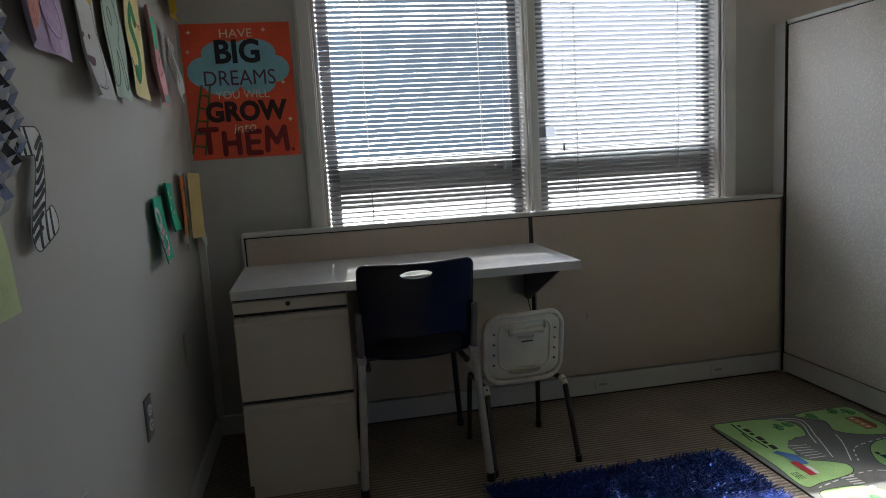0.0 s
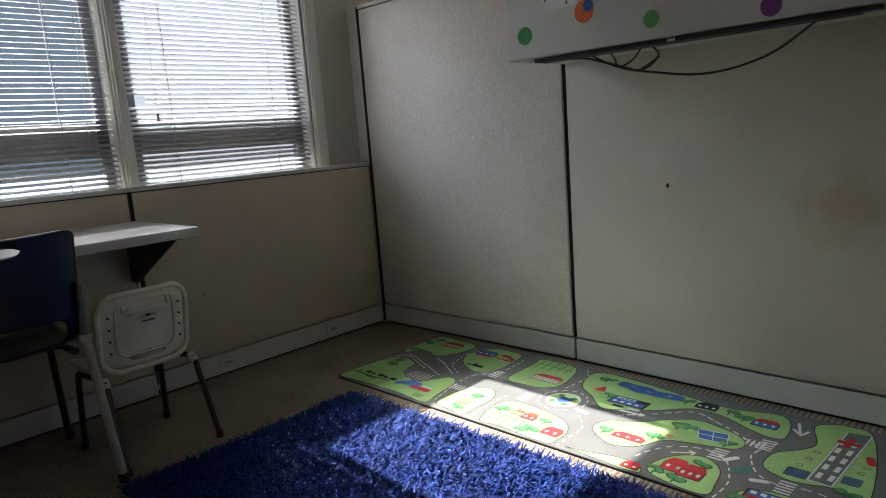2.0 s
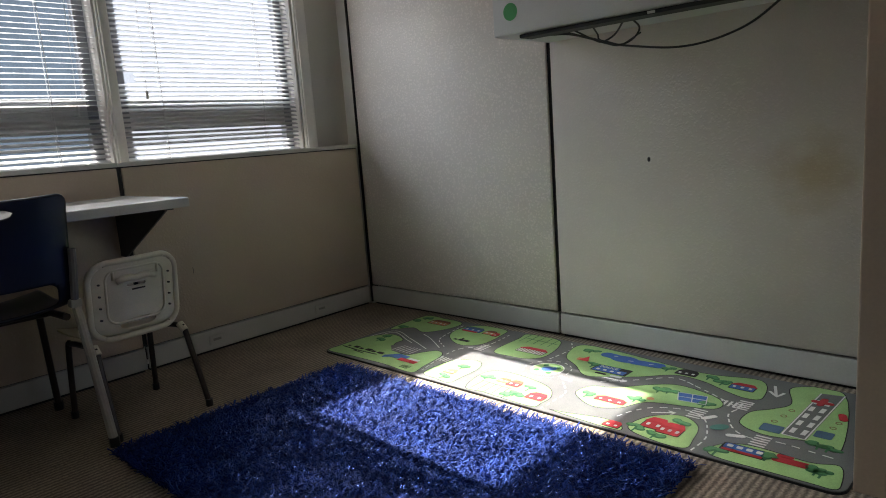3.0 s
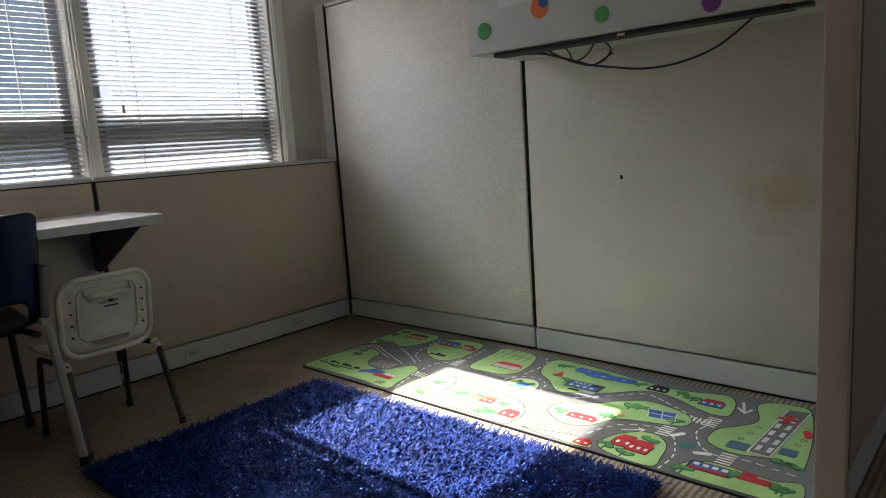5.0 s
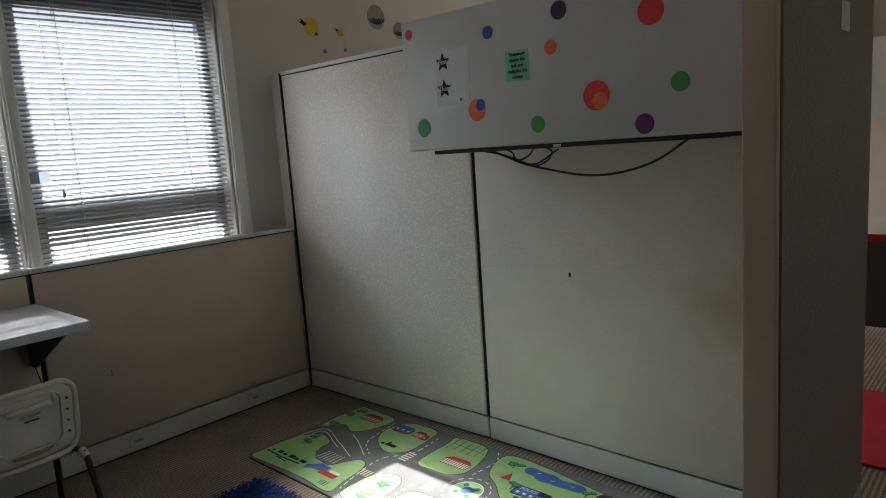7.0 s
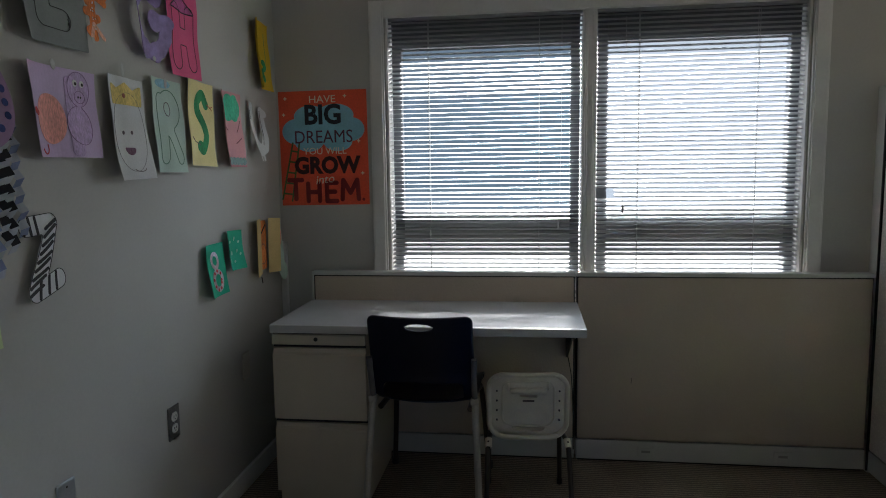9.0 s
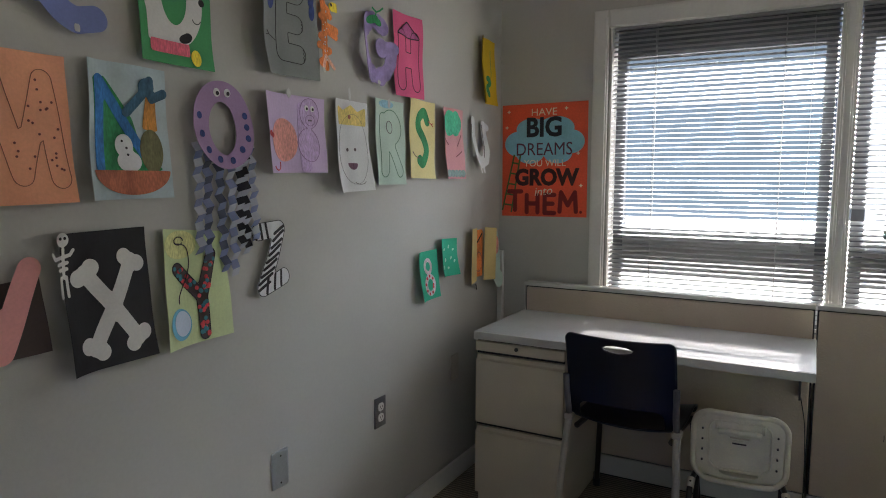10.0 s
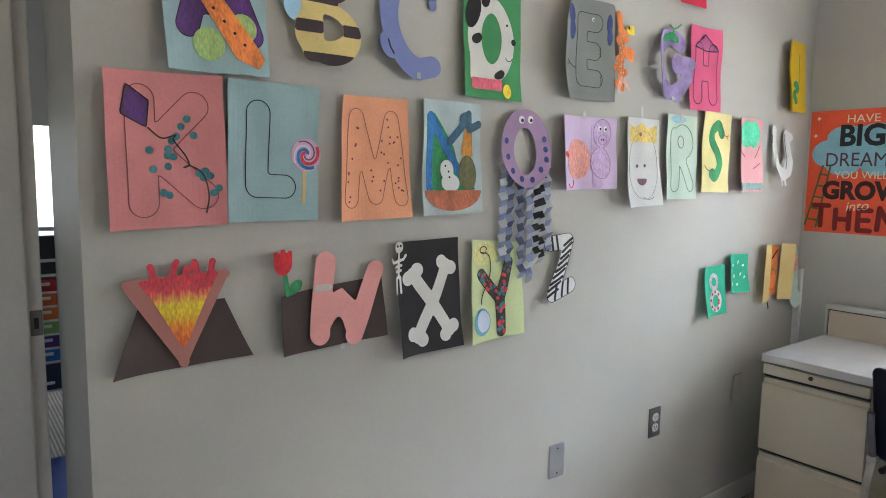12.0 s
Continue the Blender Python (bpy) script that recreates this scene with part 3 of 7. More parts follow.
# Overhead cabinet
cab = thing("overhead_cabinet", facing_west(2.29, -1.333, 1.215), "grey-white steel overhead cabinet dotted with round stickers", "cabinet")
CW, CH = 1.218, 0.437
body = bmesh.new()
add_box(body, 0.0, CW, 0.0, 0.014, -0.35, -0.003, 0.002)
add_box(body, 0.0, CW, CH - 0.014, CH, -0.35, -0.003, 0.002)
add_box(body, 0.0, 0.014, 0.014, CH - 0.014, -0.35, -0.003)
add_box(body, CW - 0.014, CW, 0.014, CH - 0.014, -0.35, -0.003)
add_box(body, 0.014, CW - 0.014, 0.014, CH - 0.014, -0.35, -0.338)
part("body", body, CAB, cab)
door = part("flipper_door", box(0.001, CW - 0.001, 0.002, CH - 0.002, -0.016, 0.0, 0.004), CAB, cab, "flat painted steel door", True)
light = thing("task_light", facing_west(2.31, -1.43, 1.214), "black under-cabinet task light strip", "lamp")
part("housing", box(0.0, 0.97, -0.014, -0.001, -0.07, 0.0, 0.003), SEAM, light)
part("switch_label", box(0.48, 0.505, -0.012, -0.004, 0.0, 0.001), TRIM, light)
part("bracket", box(0.97, 1.02, -0.012, -0.001, -0.05, -0.01, 0.002), DARKMETAL, light)

# Desk
desk = thing("desk_top", pose(0, 0, 0), "grey-white laminate desk top with striped sunlight", "desk")
part("worktop", box(0.186, 1.404, -0.645, -0.118, 0.704, 0.737, 0.002), LAMINATE, desk)
part("edge_band", box(0.186, 1.404, -0.649, -0.644, 0.7045, 0.7355, 0.002), LAMINATE_EDGE, desk)
bm = bmesh.new()
prof = [(-0.585, 0.703), (-0.118, 0.703), (-0.118, 0.50), (-0.17, 0.50)]
for x in (1.355, 1.362):
    bm.faces.new([bm.verts.new((x, y, z)) for y, z in prof])
bm.verts.ensure_lookup_table()
for i in range(4):
    j = (i + 1) % 4
    bm.faces.new((bm.verts[i], bm.verts[j], bm.verts[4 + j], bm.verts[4 + i]))
add_box(bm, 1.34, 1.375, -0.585, -0.118, 0.695, 0.703)
bmesh.ops.recalc_face_normals(bm, faces=bm.faces)
part("bracket", bm, DARKMETAL, desk, "dark triangular steel bracket")

# File pedestal
ped = thing("file_cabinet", pose(0.187, -0.635, 0), "putty-coloured two-drawer steel file cabinet under the desk", "cabinet")
body = bmesh.new()
add_box(body, 0.0, 0.378, 0.02, 0.50, 0.045, 0.702, 0.003)
part("body", body, STEEL, ped)
part("plinth", box(0.012, 0.366, 0.012, 0.48, 0.0, 0.048), STEEL, ped)


def drawer(z0, z1, name="drawer"):
    bm = bmesh.new()
    lip = [(0.0, z0 + 0.003), (0.0, z1 - 0.030), (0.010, z1 - 0.022), (0.014, z1 - 0.008), (0.004, z1 - 0.003), (0.018, z1 - 0.002), (0.018, z0 + 0.003)]
    rows = [[bm.verts.new((x, y, z)) for y, z in lip] for x in (0.002, 0.376)]
    k = len(lip)
    for i in range(k):
        j = (i + 1) % k
        bm.faces.new((rows[0][i], rows[1][i], rows[1][j], rows[0][j]))
    for r in rows:
        bm.faces.new(r)
    bmesh.ops.recalc_face_normals(bm, faces=bm.faces)
    return part(name, bm, STEEL, ped, "steel drawer front with a bent-over pull")


drawer(0.050, 0.342)
drawer(0.351, 0.645)
top = part("lock_rail", box(0.002, 0.376, 0.0, 0.019, 0.655, 0.695, 0.002), STEEL, ped)
lock = tube([(0.18, 0.001, 0.678), (0.18, -0.004, 0.678)], 0.008, 14)
part("lock", lock, BLACK, top, "black key lock")
# Black sheet added behind the fronts, so the drawer gaps show shade.
part("slot", box(0.002, 0.376, 0.016, 0.0195, 0.046, 0.70), SEAM, ped)


# Chairs with a moulded shell and tube legs; the sitter faces +y
def shell(name, prof, half, hole_fields, material, parent, thick=0.006, step=0.011, corner=0.05, crown=0.03, label=""):
    """Shell along a side profile of (y, z): u across, v the way along the profile from the top of the back."""
    line = spline([(0, y, z) for y, z in prof], 10)
    acc = [0.0]
    for a, b in zip(line, line[1:]):
        acc.append(acc[-1] + (b - a).length)
    total = acc[-1]
    field = rect(-half, 0.0, half, total, corner)
    if hole_fields:
        field = cut(field, *hole_fields)
    pts, faces = cells(field, (-half - 0.002, -0.002, half + 0.002, total + 0.002), step)
    ys, zs = [p.y for p in line], [p.z for p in line]
    bm = bmesh.new()

    def at(u, v):
        y, z = np.interp(v, acc, ys), np.interp(v, acc, zs)
        y2, z2 = np.interp(v + 0.01, acc, ys), np.interp(v + 0.01, acc, zs)
        y1, z1 = np.interp(v - 0.01, acc, ys), np.interp(v - 0.01, acc, zs)
        t = Vector((0, y2 - y1, z2 - z1)).normalized()
        nrm = Vector((0, -t.z, t.y))
        w = crown * (u / half) ** 2
        return Vector((u, y, z)), nrm, w

    front, rear = [], []
    for u, v in pts:
        p, nrm, w = at(u, v)
        front.append(bm.verts.new(p + nrm * (w + thick)))
        rear.append(bm.verts.new(p + nrm * w))
    for f in faces:
        bm.faces.new([front[i] for i in f])
        bm.faces.new([rear[i] for i in f[::-1]])
    for a, b in rim(faces):
        bm.faces.new((front[b], front[a], rear[a], rear[b]))
    bmesh.ops.recalc_face_normals(bm, faces=bm.faces)
    return part(name, bm, material, parent, label, True), total


big = thing("school_chair", pose(0.793, -0.650, 0, 0, 0, -1), "navy plastic school chair with grey tube legs, tucked under the desk", "chair", "school chairs")
shell("shell", [(-0.103, 0.792), (-0.075, 0.70), (-0.045, 0.58), (-0.03, 0.50), (0.0, 0.445), (0.07, 0.425), (0.2, 0.42), (0.34, 0.43), (0.40, 0.42), (0.415, 0.395)],
      0.197, [ell(0.0, 0.040, 0.056, 0.016), rect(-0.155, 0.272, 0.155, 0.366, 0.03)], NAVY, big, 0.007, 0.010, 0.028, 0.022, "glossy navy moulded shell with an oval hand hole")
for s in (-1, 1):
    part("back_post", tube(spline([(s * 0.199, -0.048, 0.63), (s * 0.198, -0.041, 0.58), (s * 0.196, -0.028, 0.52), (s * 0.197, -0.008, 0.465)], 6), 0.0115, 10), TUBE_SHADED, big, "shaded grey tube up the side of the back")
    part("post_bracket", box(s * 0.197 - 0.016, s * 0.197 + 0.016, -0.022, 0.016, 0.445, 0.470, 0.004), TUBE_PUTTY, big)
    part("back_leg", tube(spline([(s * 0.197, -0.006, 0.455), (s * 0.202, -0.030, 0.36), (s * 0.220, -0.083, 0.008)], 6), 0.0135, 10), TUBE_PUTTY, big, "putty-grey tube leg")
    part("front_leg", tube(spline([(s * 0.175, 0.02, 0.415), (s * 0.175, 0.18, 0.408), (s * 0.18, 0.33, 0.40), (s * 0.19, 0.375, 0.36), (s * 0.215, 0.43, 0.008)], 6), 0.0115, 10), BROWN_TUBE, big)
    for yy, xx in ((-0.083, 0.220), (0.43, 0.215)):
        part("foot_cap", tube([(s * xx, yy, 0.0), (s * xx, yy, 0.03)], 0.016, 10), BLACK, big)
part("cross_bar", tube([(-0.175, 0.18, 0.405), (0.175, 0.18, 0.405)], 0.009, 8), BROWN_TUBE, big)

small = thing("child_chair", pose(1.186, -0.585, 0, 0, 0, 4), "small ivory plastic child chair with dark tube legs", "chair", "school chairs")
shell("shell", [(-0.065, 0.560), (-0.052, 0.48), (-0.038, 0.40), (-0.03, 0.335), (-0.005, 0.302), (0.06, 0.288), (0.18, 0.286), (0.27, 0.291), (0.30, 0.276)],
      0.152, [rect(-0.033, 0.082, 0.033, 0.093, 0.005), ell(0.0, 0.222, 0.062, 0.018)], IVORY, small, 0.006, 0.006, 0.065, 0.02, "ivory moulded shell with a slot and an oval opening")


def on_back(u, v, off=0.0):
    """A point on the rear of the child chair's back."""
    return (u, -0.066 + 0.135 * v + 0.02 * (u / 0.152) ** 2 + off, 0.562 - v * 0.99)


def back_loop(field, bounds, off):
    line = loops_of(field, bounds, 0.008)[0]
    return [on_back(u, v, off) for u, v in line]


part("rolled_rim", tube(back_loop(rect(-0.148, 0.003, 0.148, 0.262, 0.062), (-0.16, -0.01, 0.16, 0.28), 0.004), 0.0100, 10, False), IVORY, small, "thick rolled edge of the back", True)
part("back_rib", tube(back_loop(rect(-0.098, 0.03, 0.098, 0.212, 0.035), (-0.11, 0.02, 0.11, 0.23), 0.0015), 0.0042, 6, False), IVORY, small, "", True)
part("handle_rib", tube([on_back(u, 0.062 + 6 * (abs(u) - 0.03) ** 2, -0.003) for u in (-0.066, -0.045, -0.02, 0, 0.02, 0.045, 0.066)], 0.011, 8), IVORY, small, "", True)
part("maker_label", box(-0.022, 0.022, -0.0665, -0.0635, 0.458, 0.4635, 0.001), BROWN_TUBE, small, "dark printed strip")
for s in (-1, 1):
    for v in (0.07, 0.11, 0.15, 0.19):
        # Pits are dark plugs, the shade inside put into their colour.
        part("pit_shade", tube([on_back(s * 0.118, v, -0.0035), on_back(s * 0.118, v, 0.004)], 0.0036, 8), BROWN_TUBE, small, "dark plug painting the shade in a moulded pit")
    part("side_rib", tube([on_back(s * 0.075, 0.035, -0.002), on_back(s * 0.075, 0.062, -0.002)], 0.005, 8), IVORY, small, "", True)
for s in (-1, 1):
    part("back_leg", tube(spline([(s * 0.142, 0.08, 0.281), (s * 0.148, 0.0, 0.286), (s * 0.152, -0.035, 0.278), (s * 0.156, -0.06, 0.2), (s * 0.162, -0.12, 0.008)], 6), 0.010, 10), BROWN_TUBE, small)
    part("front_leg", tube(spline([(s * 0.142, 0.08, 0.281), (s * 0.143, 0.17, 0.276), (s * 0.145, 0.2, 0.25), (s * 0.15, 0.225, 0.008)], 6), 0.010, 10), BROWN_TUBE, small)
    part("leg_sleeve", tube([(s * 0.150, -0.015, 0.292), (s * 0.152, -0.042, 0.268)], 0.0135, 10), IVORY, small)
    for yy, xx in ((-0.12, 0.162), (0.225, 0.15)):
        part("foot_cap", tube([(s * xx, yy, 0.0), (s * xx, yy, 0.025)], 0.0125, 10), BLACK, small)


# Blue shag rug
def shag(x0, x1, y0, y1, count, seed):
    rng = np.random.default_rng(seed)
    n = count
    px, py = rng.uniform(x0, x1, n), rng.uniform(y0, y1, n)
    ang = rng.uniform(0, 2 * np.pi, n)
    flow = np.array([noise.noise((a * 5, b * 5, 0.3)) for a, b in zip(px, py)]) * 2.5
    lean = rng.uniform(0.006, 0.024, n)
    lx, ly = np.cos(ang + flow) * lean, np.sin(ang + flow) * lean
    high = rng.uniform(0.020, 0.038, n)
    wid = rng.uniform(0.0017, 0.0029, n)
    V = np.zeros((n, 13, 3))
    base = np.stack([px, py, np.full(n, 0.006)], 1)
    for k, (t, wk) in enumerate(((0.0, 0.9), (0.4, 1.0), (0.75, 1.05), (1.0, 0.8))):
        c = base + np.stack([lx * t * t * 1.3, ly * t * t * 1.3, high * (t - 0.28 * t * t)], 1)
        for j in range(3):
            way = ang + flow + 2.094 * j
            V[:, 3 * k + j] = c + np.stack([np.cos(way) * wid * wk, np.sin(way) * wid * wk, np.sin(way - ang) * wid * 0.5 * t], 1)
    V[:, 12] = base + np.stack([lx * 1.42, ly * 1.42, high * 0.76], 1)
    idx = (np.arange(n) * 13)[:, None]
    quads = np.concatenate([idx + np.array([[3 * k + j, 3 * k + (j + 1) % 3, 3 * k + 3 + (j + 1) % 3, 3 * k + 3 + j]]) for k in range(3) for j in range(3)]).tolist()
    tris = np.concatenate([idx + np.array([[9 + j, 9 + (j + 1) % 3, 12]]) for j in range(3)]).tolist()
    me = bpy.data.meshes.new("rug_pile")
    me.from_pydata(V.reshape(-1, 3).tolist(), [], quads + tris)
    me.polygons.foreach_set("use_smooth", np.ones(len(me.polygons), dtype=bool))
    return me


PILE = surface("blue_shag_pile", (0.013, 0.039, 0.20), 0.7, 0.2, 9, 0.15, 150, island=0.45)
PILE.node_tree.nodes["Principled BSDF"].inputs["Specular IOR Level"].default_value = 0.12
rug = thing("shag_rug", pose(0, 0, 0), "deep blue shag rug lying on the carpet, partly in sun", "rug")
part("backing", box(0.985, 1.845, -2.22, -0.825, 0.0, 0.008, 0.003), surface("rug_backing", (0.012, 0.02, 0.08), 0.95), rug)
me = shag(0.975, 1.855, -2.23, -0.815, 42000, 3)
me.materials.append(PILE)
pile = tagged(new("rug_pile", me), "long blue shag pile", kind="stuff")
pile.parent = rug


# Children's drawings on the art wall: u to the right, v up, w off the wall
def paper(name, colour, rough=0.85, vary=0.05, scale=9.0):
    return surface(name, colour, rough, vary, scale, 0.04, 160, 0.08, 120)


def crayon(name, colour, vary=0.35):
    """Uneven crayon or marker colouring."""
    return surface(name, colour, 0.75, vary, 28, 0.22, 240, stretch=(1, 0.35, 1))


PINK, TEAL, ORANGE = paper("pink_paper", "df9092"), paper("dusty_teal_paper", "9dbac0"), paper("orange_paper", "f3aa86")
WHITE, GREEN, GREY = paper("white_paper", "dfe0e0"), paper("green_paper", "4a9c64"), paper("grey_paper", "868b8a")
LILAC, ROSE, YELLOW = paper("lilac_paper", "d6c0e2"), paper("rose_paper", "e2608c"), paper("yellow_paper", "dcb522")
MINT, CREAM, BLACKP = paper("pale_mint_paper", "c3d8cb"), paper("pale_yellow_paper", "ecdfa0"), paper("black_paper", "2a292c")
BROWN, SALMON, BLUEP = paper("dark_brown_paper", "4e4240"), paper("salmon_pink_paper", "eda6a2"), paper("periwinkle_paper", "7d89c0")
PURPLE, LIME, SEAGREEN = paper("dusty_purple_paper", "a689ae"), paper("lime_paper", "cfdca8"), paper("sea_green_paper", "2fb38f")
BEEY, DARKST, PALEB = paper("bee_yellow_paper", "e6cf8a"), paper("bee_stripe_paper", "4a3f44"), paper("pale_blue_paper", "a5cde6")
BONE, VPINK, TAN = paper("bone_white_paper", "dcdad6"), paper("volcano_pink_paper", "b77c74"), paper("manila_paper", "dcc384")
PEN, PENSOFT = surface("black_pen", "1d191c", 0.6), surface("soft_pencil", "6d6266", 0.8)
C_RED, C_ORANGE, C_YEL = crayon("red_crayon", "d84a50"), crayon("orange_crayon", "ee8a48"), crayon("yellow_crayon", "ecd23e")
C_GREEN, C_BLUE, C_TEAL = crayon("green_paint", "2f8f58"), crayon("blue_paint", "2f74b4"), crayon("teal_dab", "3f7f8c", 0.15)
C_PURP, C_NAVY, C_BROWN = crayon("purple_crayon", "5b3577"), crayon("navy_crayon", "32437e"), crayon("brown_crayon", "b8765f")
C_PEACH, C_LPURP, C_MINT = crayon("peach_crayon", "eda69b", 0.1), crayon("light_purple_crayon", "cbb0da", 0.12), crayon("mint_crayon", "4fc49a", 0.15)
C_LINE = crayon("mauve_pencil", "8f6a9c", 0.15)
TAPE = surface("clear_tape", (0.62, 0.62, 0.60), 0.2, 0.05, 30)
EYE = surface("white_eye", (0.8, 0.8, 0.8), 0.3)


def hang(y, z, label, tilt=0.0):
    return thing("letter_drawing", on_art_wall(y, z, 0.003) @ Matrix.Rotation(radians(tilt), 4, "Z"), label, "drawing", "alphabet drawings")


WAVES = random.Random(21)


def curl(foot=0.008, left=0.0, right=0.0, wave=0.0):
    """How a hung sheet stands off the wall: foot and edges curl out, with slow waves."""
    a, b, c = (WAVES.uniform(0, 6.28) for _ in range(3))
    left += 0.018
    foot += 0.002

    def f(u, v):
        return (0.0015 + 1.8 * foot * ((0.16 - v) / 0.31) ** 2 * 0.9 + left * max(0.0, -u - 0.03) ** 2 * 60 + right * max(0.0, u - 0.02) ** 2 * 90
                + wave * math.sin(u * 40 + v * 9) + 0.0042 * (1 + math.sin(u * 34 + v * 8 + a)) * (0.5 + 0.5 * math.sin(v * 14 + b)) + 0.0020 * (1 + math.sin(v * 30 - u * 12 + c)))
    return f


def page(d, wide, high, material, bend, skew=0.0, label="", name="paper", corners=None):
    w, h = wide / 2, high / 2
    pts = corners or ((-w, -h), (w, -h + skew), (w, h), (-w, h - skew))
    if len(pts) == 4:
        nu, nv = 20, 26
        flat = []
        for j in range(nv + 1):
            for i in range(nu + 1):
                a, b = i / nu, j / nv
                flat.append(tuple((pts[0][k] * (1 - a) + pts[1][k] * a) * (1 - b) + (pts[3][k] * (1 - a) + pts[2][k] * a) * b for k in (0, 1)))
        faces = [[j * (nu + 1) + i, j * (nu + 1) + i + 1, (j + 1) * (nu + 1) + i + 1, (j + 1) * (nu + 1) + i] for j in range(nv) for i in range(nu)]
        n = len(flat)
        me = bpy.data.meshes.new(name)
        me.from_pydata([(u, v, bend(u, v) + 0.0006) for u, v in flat] + [(u, v, bend(u, v)) for u, v in flat], [],
                       faces + [[i + n for i in f[::-1]] for f in faces] + [(b, a, a + n, b + n) for a, b in rim(faces)])
        me.materials.append(material)
        ob = new(name, me)
        ob.parent = d
        if label:
            ob["label"] = label
        return ob
    lo_u, hi_u = min(p[0] for p in pts), max(p[0] for p in pts)
    lo_v, hi_v = min(p[1] for p in pts), max(p[1] for p in pts)
    return sheet(name, poly(*pts), (lo_u - 0.003, lo_v - 0.003, hi_u + 0.003, hi_v + 0.003), 0.006, material, d, 0, 0.0006, bend, label, True)


def blot(name, d, field, bounds, material, bend, lift=0.0012, step=0.006, label="", thick=0.0006):
    return sheet(name, field, bounds, step, material, d, lift, thick, bend, label)


B = (-0.2, -0.2, 0.2, 0.2)


def outline(d, field, width, material, bend, bounds=B, step=0.006, lift=0.0014, name="outline"):
    return ribbon(name, loops_of(field, bounds, step), width, material, d, lift, 0.0005, bend)


def dots(d, centres, r, material, bend, name="dot", lift=0.0016, step=0.003):
    for u, v in centres:
        blot(name, d, ell(u, v, r, r), (u - r - 0.002, v - r - 0.002, u + r + 0.002, v + r + 0.002), material, bend, lift, step)


def eyes(d, centres, r, bend):
    dots(d, centres, r, EYE, bend, "eye", 0.0022)
    dots(d, [(u + r * 0.2, v - r * 0.15) for u, v in centres], r * 0.5, PEN, bend, "pupil", 0.0032)


def tape(d, u, v, wide, high, bend, turn=0):
    blot("tape", d, rect(u - wide / 2, v - high / 2, u + wide / 2, v + high / 2), (u - wide, v - high, u + wide, v + high), TAPE, bend, 0.002, 0.008)


def drawing_a():
    d, b = hang(-2.686, 1.764, "letter A as a carrot with purple legs on teal paper", 1), curl(0.012, 0.02)
    page(d, 0.218, 0.305, TEAL, b)
    legs = caps([[(-0.06, -0.06), (0.0, 0.12)], [(0.075, -0.07), (0.01, 0.12)], [(-0.04, -0.01), (0.05, -0.01)]], 0.024)
    blot("letter", d, legs, B, C_PURP, b)
    blot("leaf", d, join(ell(-0.02, -0.095, 0.032, 0.034), ell(0.055, -0.055, 0.03, 0.03)), B, crayon("leaf_green_crayon", "a8c47c", 0.15), b, 0.0019)
    blot("carrot", d, poly((-0.055, 0.04), (-0.02, 0.055), (0.1, -0.115), (0.085, -0.14), (0.035, -0.12)), B, C_ORANGE, b, 0.0026)
    dots(d, [(-0.005, -0.02), (0.015, -0.045), (0.035, -0.068), (0.055, -0.09), (-0.02, 0.005)], 0.0035, PEN, b, "seed", 0.0034)
    outline(d, legs, 0.002, PEN, b)


def drawing_b():
    d, b = hang(-2.417, 1.794, "striped bee cut-out of the letter B with blue wings"), curl(0.01)
    hole = both(ell(-0.02, -0.055, 0.05, 0.030), rect(-0.025, -0.1, 0.1, 0.0))
    body = cut(join(ell(-0.01, -0.068, 0.085, 0.072), rect(-0.078, -0.135, 0.0, 0.14, 0.02), ell(-0.01, 0.07, 0.075, 0.07)), hole, ell(0.0, 0.068, 0.022, 0.026))
    blot("wing", d, join(ell(-0.095, -0.02, 0.024, 0.03, 25), ell(-0.095, 0.03, 0.024, 0.03, -25)), B, PALEB, b, 0.0)
    blot("letter", d, body, B, BEEY, b, 0.0012, 0.005)
    for v in (-0.128, -0.056, 0.012, 0.075, 0.138):
        blot("stripe", d, both(body, rect(-0.1, v - 0.014, 0.1, v + 0.014)), B, DARKST, b, 0.0024, 0.005)


def drawing_c():
    d, b = hang(-2.208, 1.776, "blue cat-tail cut-out of the letter C"), curl(0.014, 0.01)
    c = join(caps([arc(0.045, 0.02, 0.095, 0.125, 110, 262, 20)], 0.028), caps([[(0.03, -0.105), (0.07, -0.095)]], 0.027), caps([[(0.085, 0.06), (0.085, 0.12)]], 0.012), ell(-0.062, -0.055, 0.024, 0.032, 20))
    blot("letter", d, c, B, BLUEP, b, 0.0, 0.005, "", 0.0008)
    ribbon("pen_line", [[(-0.06, -0.04), (-0.055, -0.06), (-0.045, -0.075)]], 0.004, PEN, d, 0.0014, 0.0005, b)
    tape(d, 0.03, -0.12, 0.012, 0.02, b)


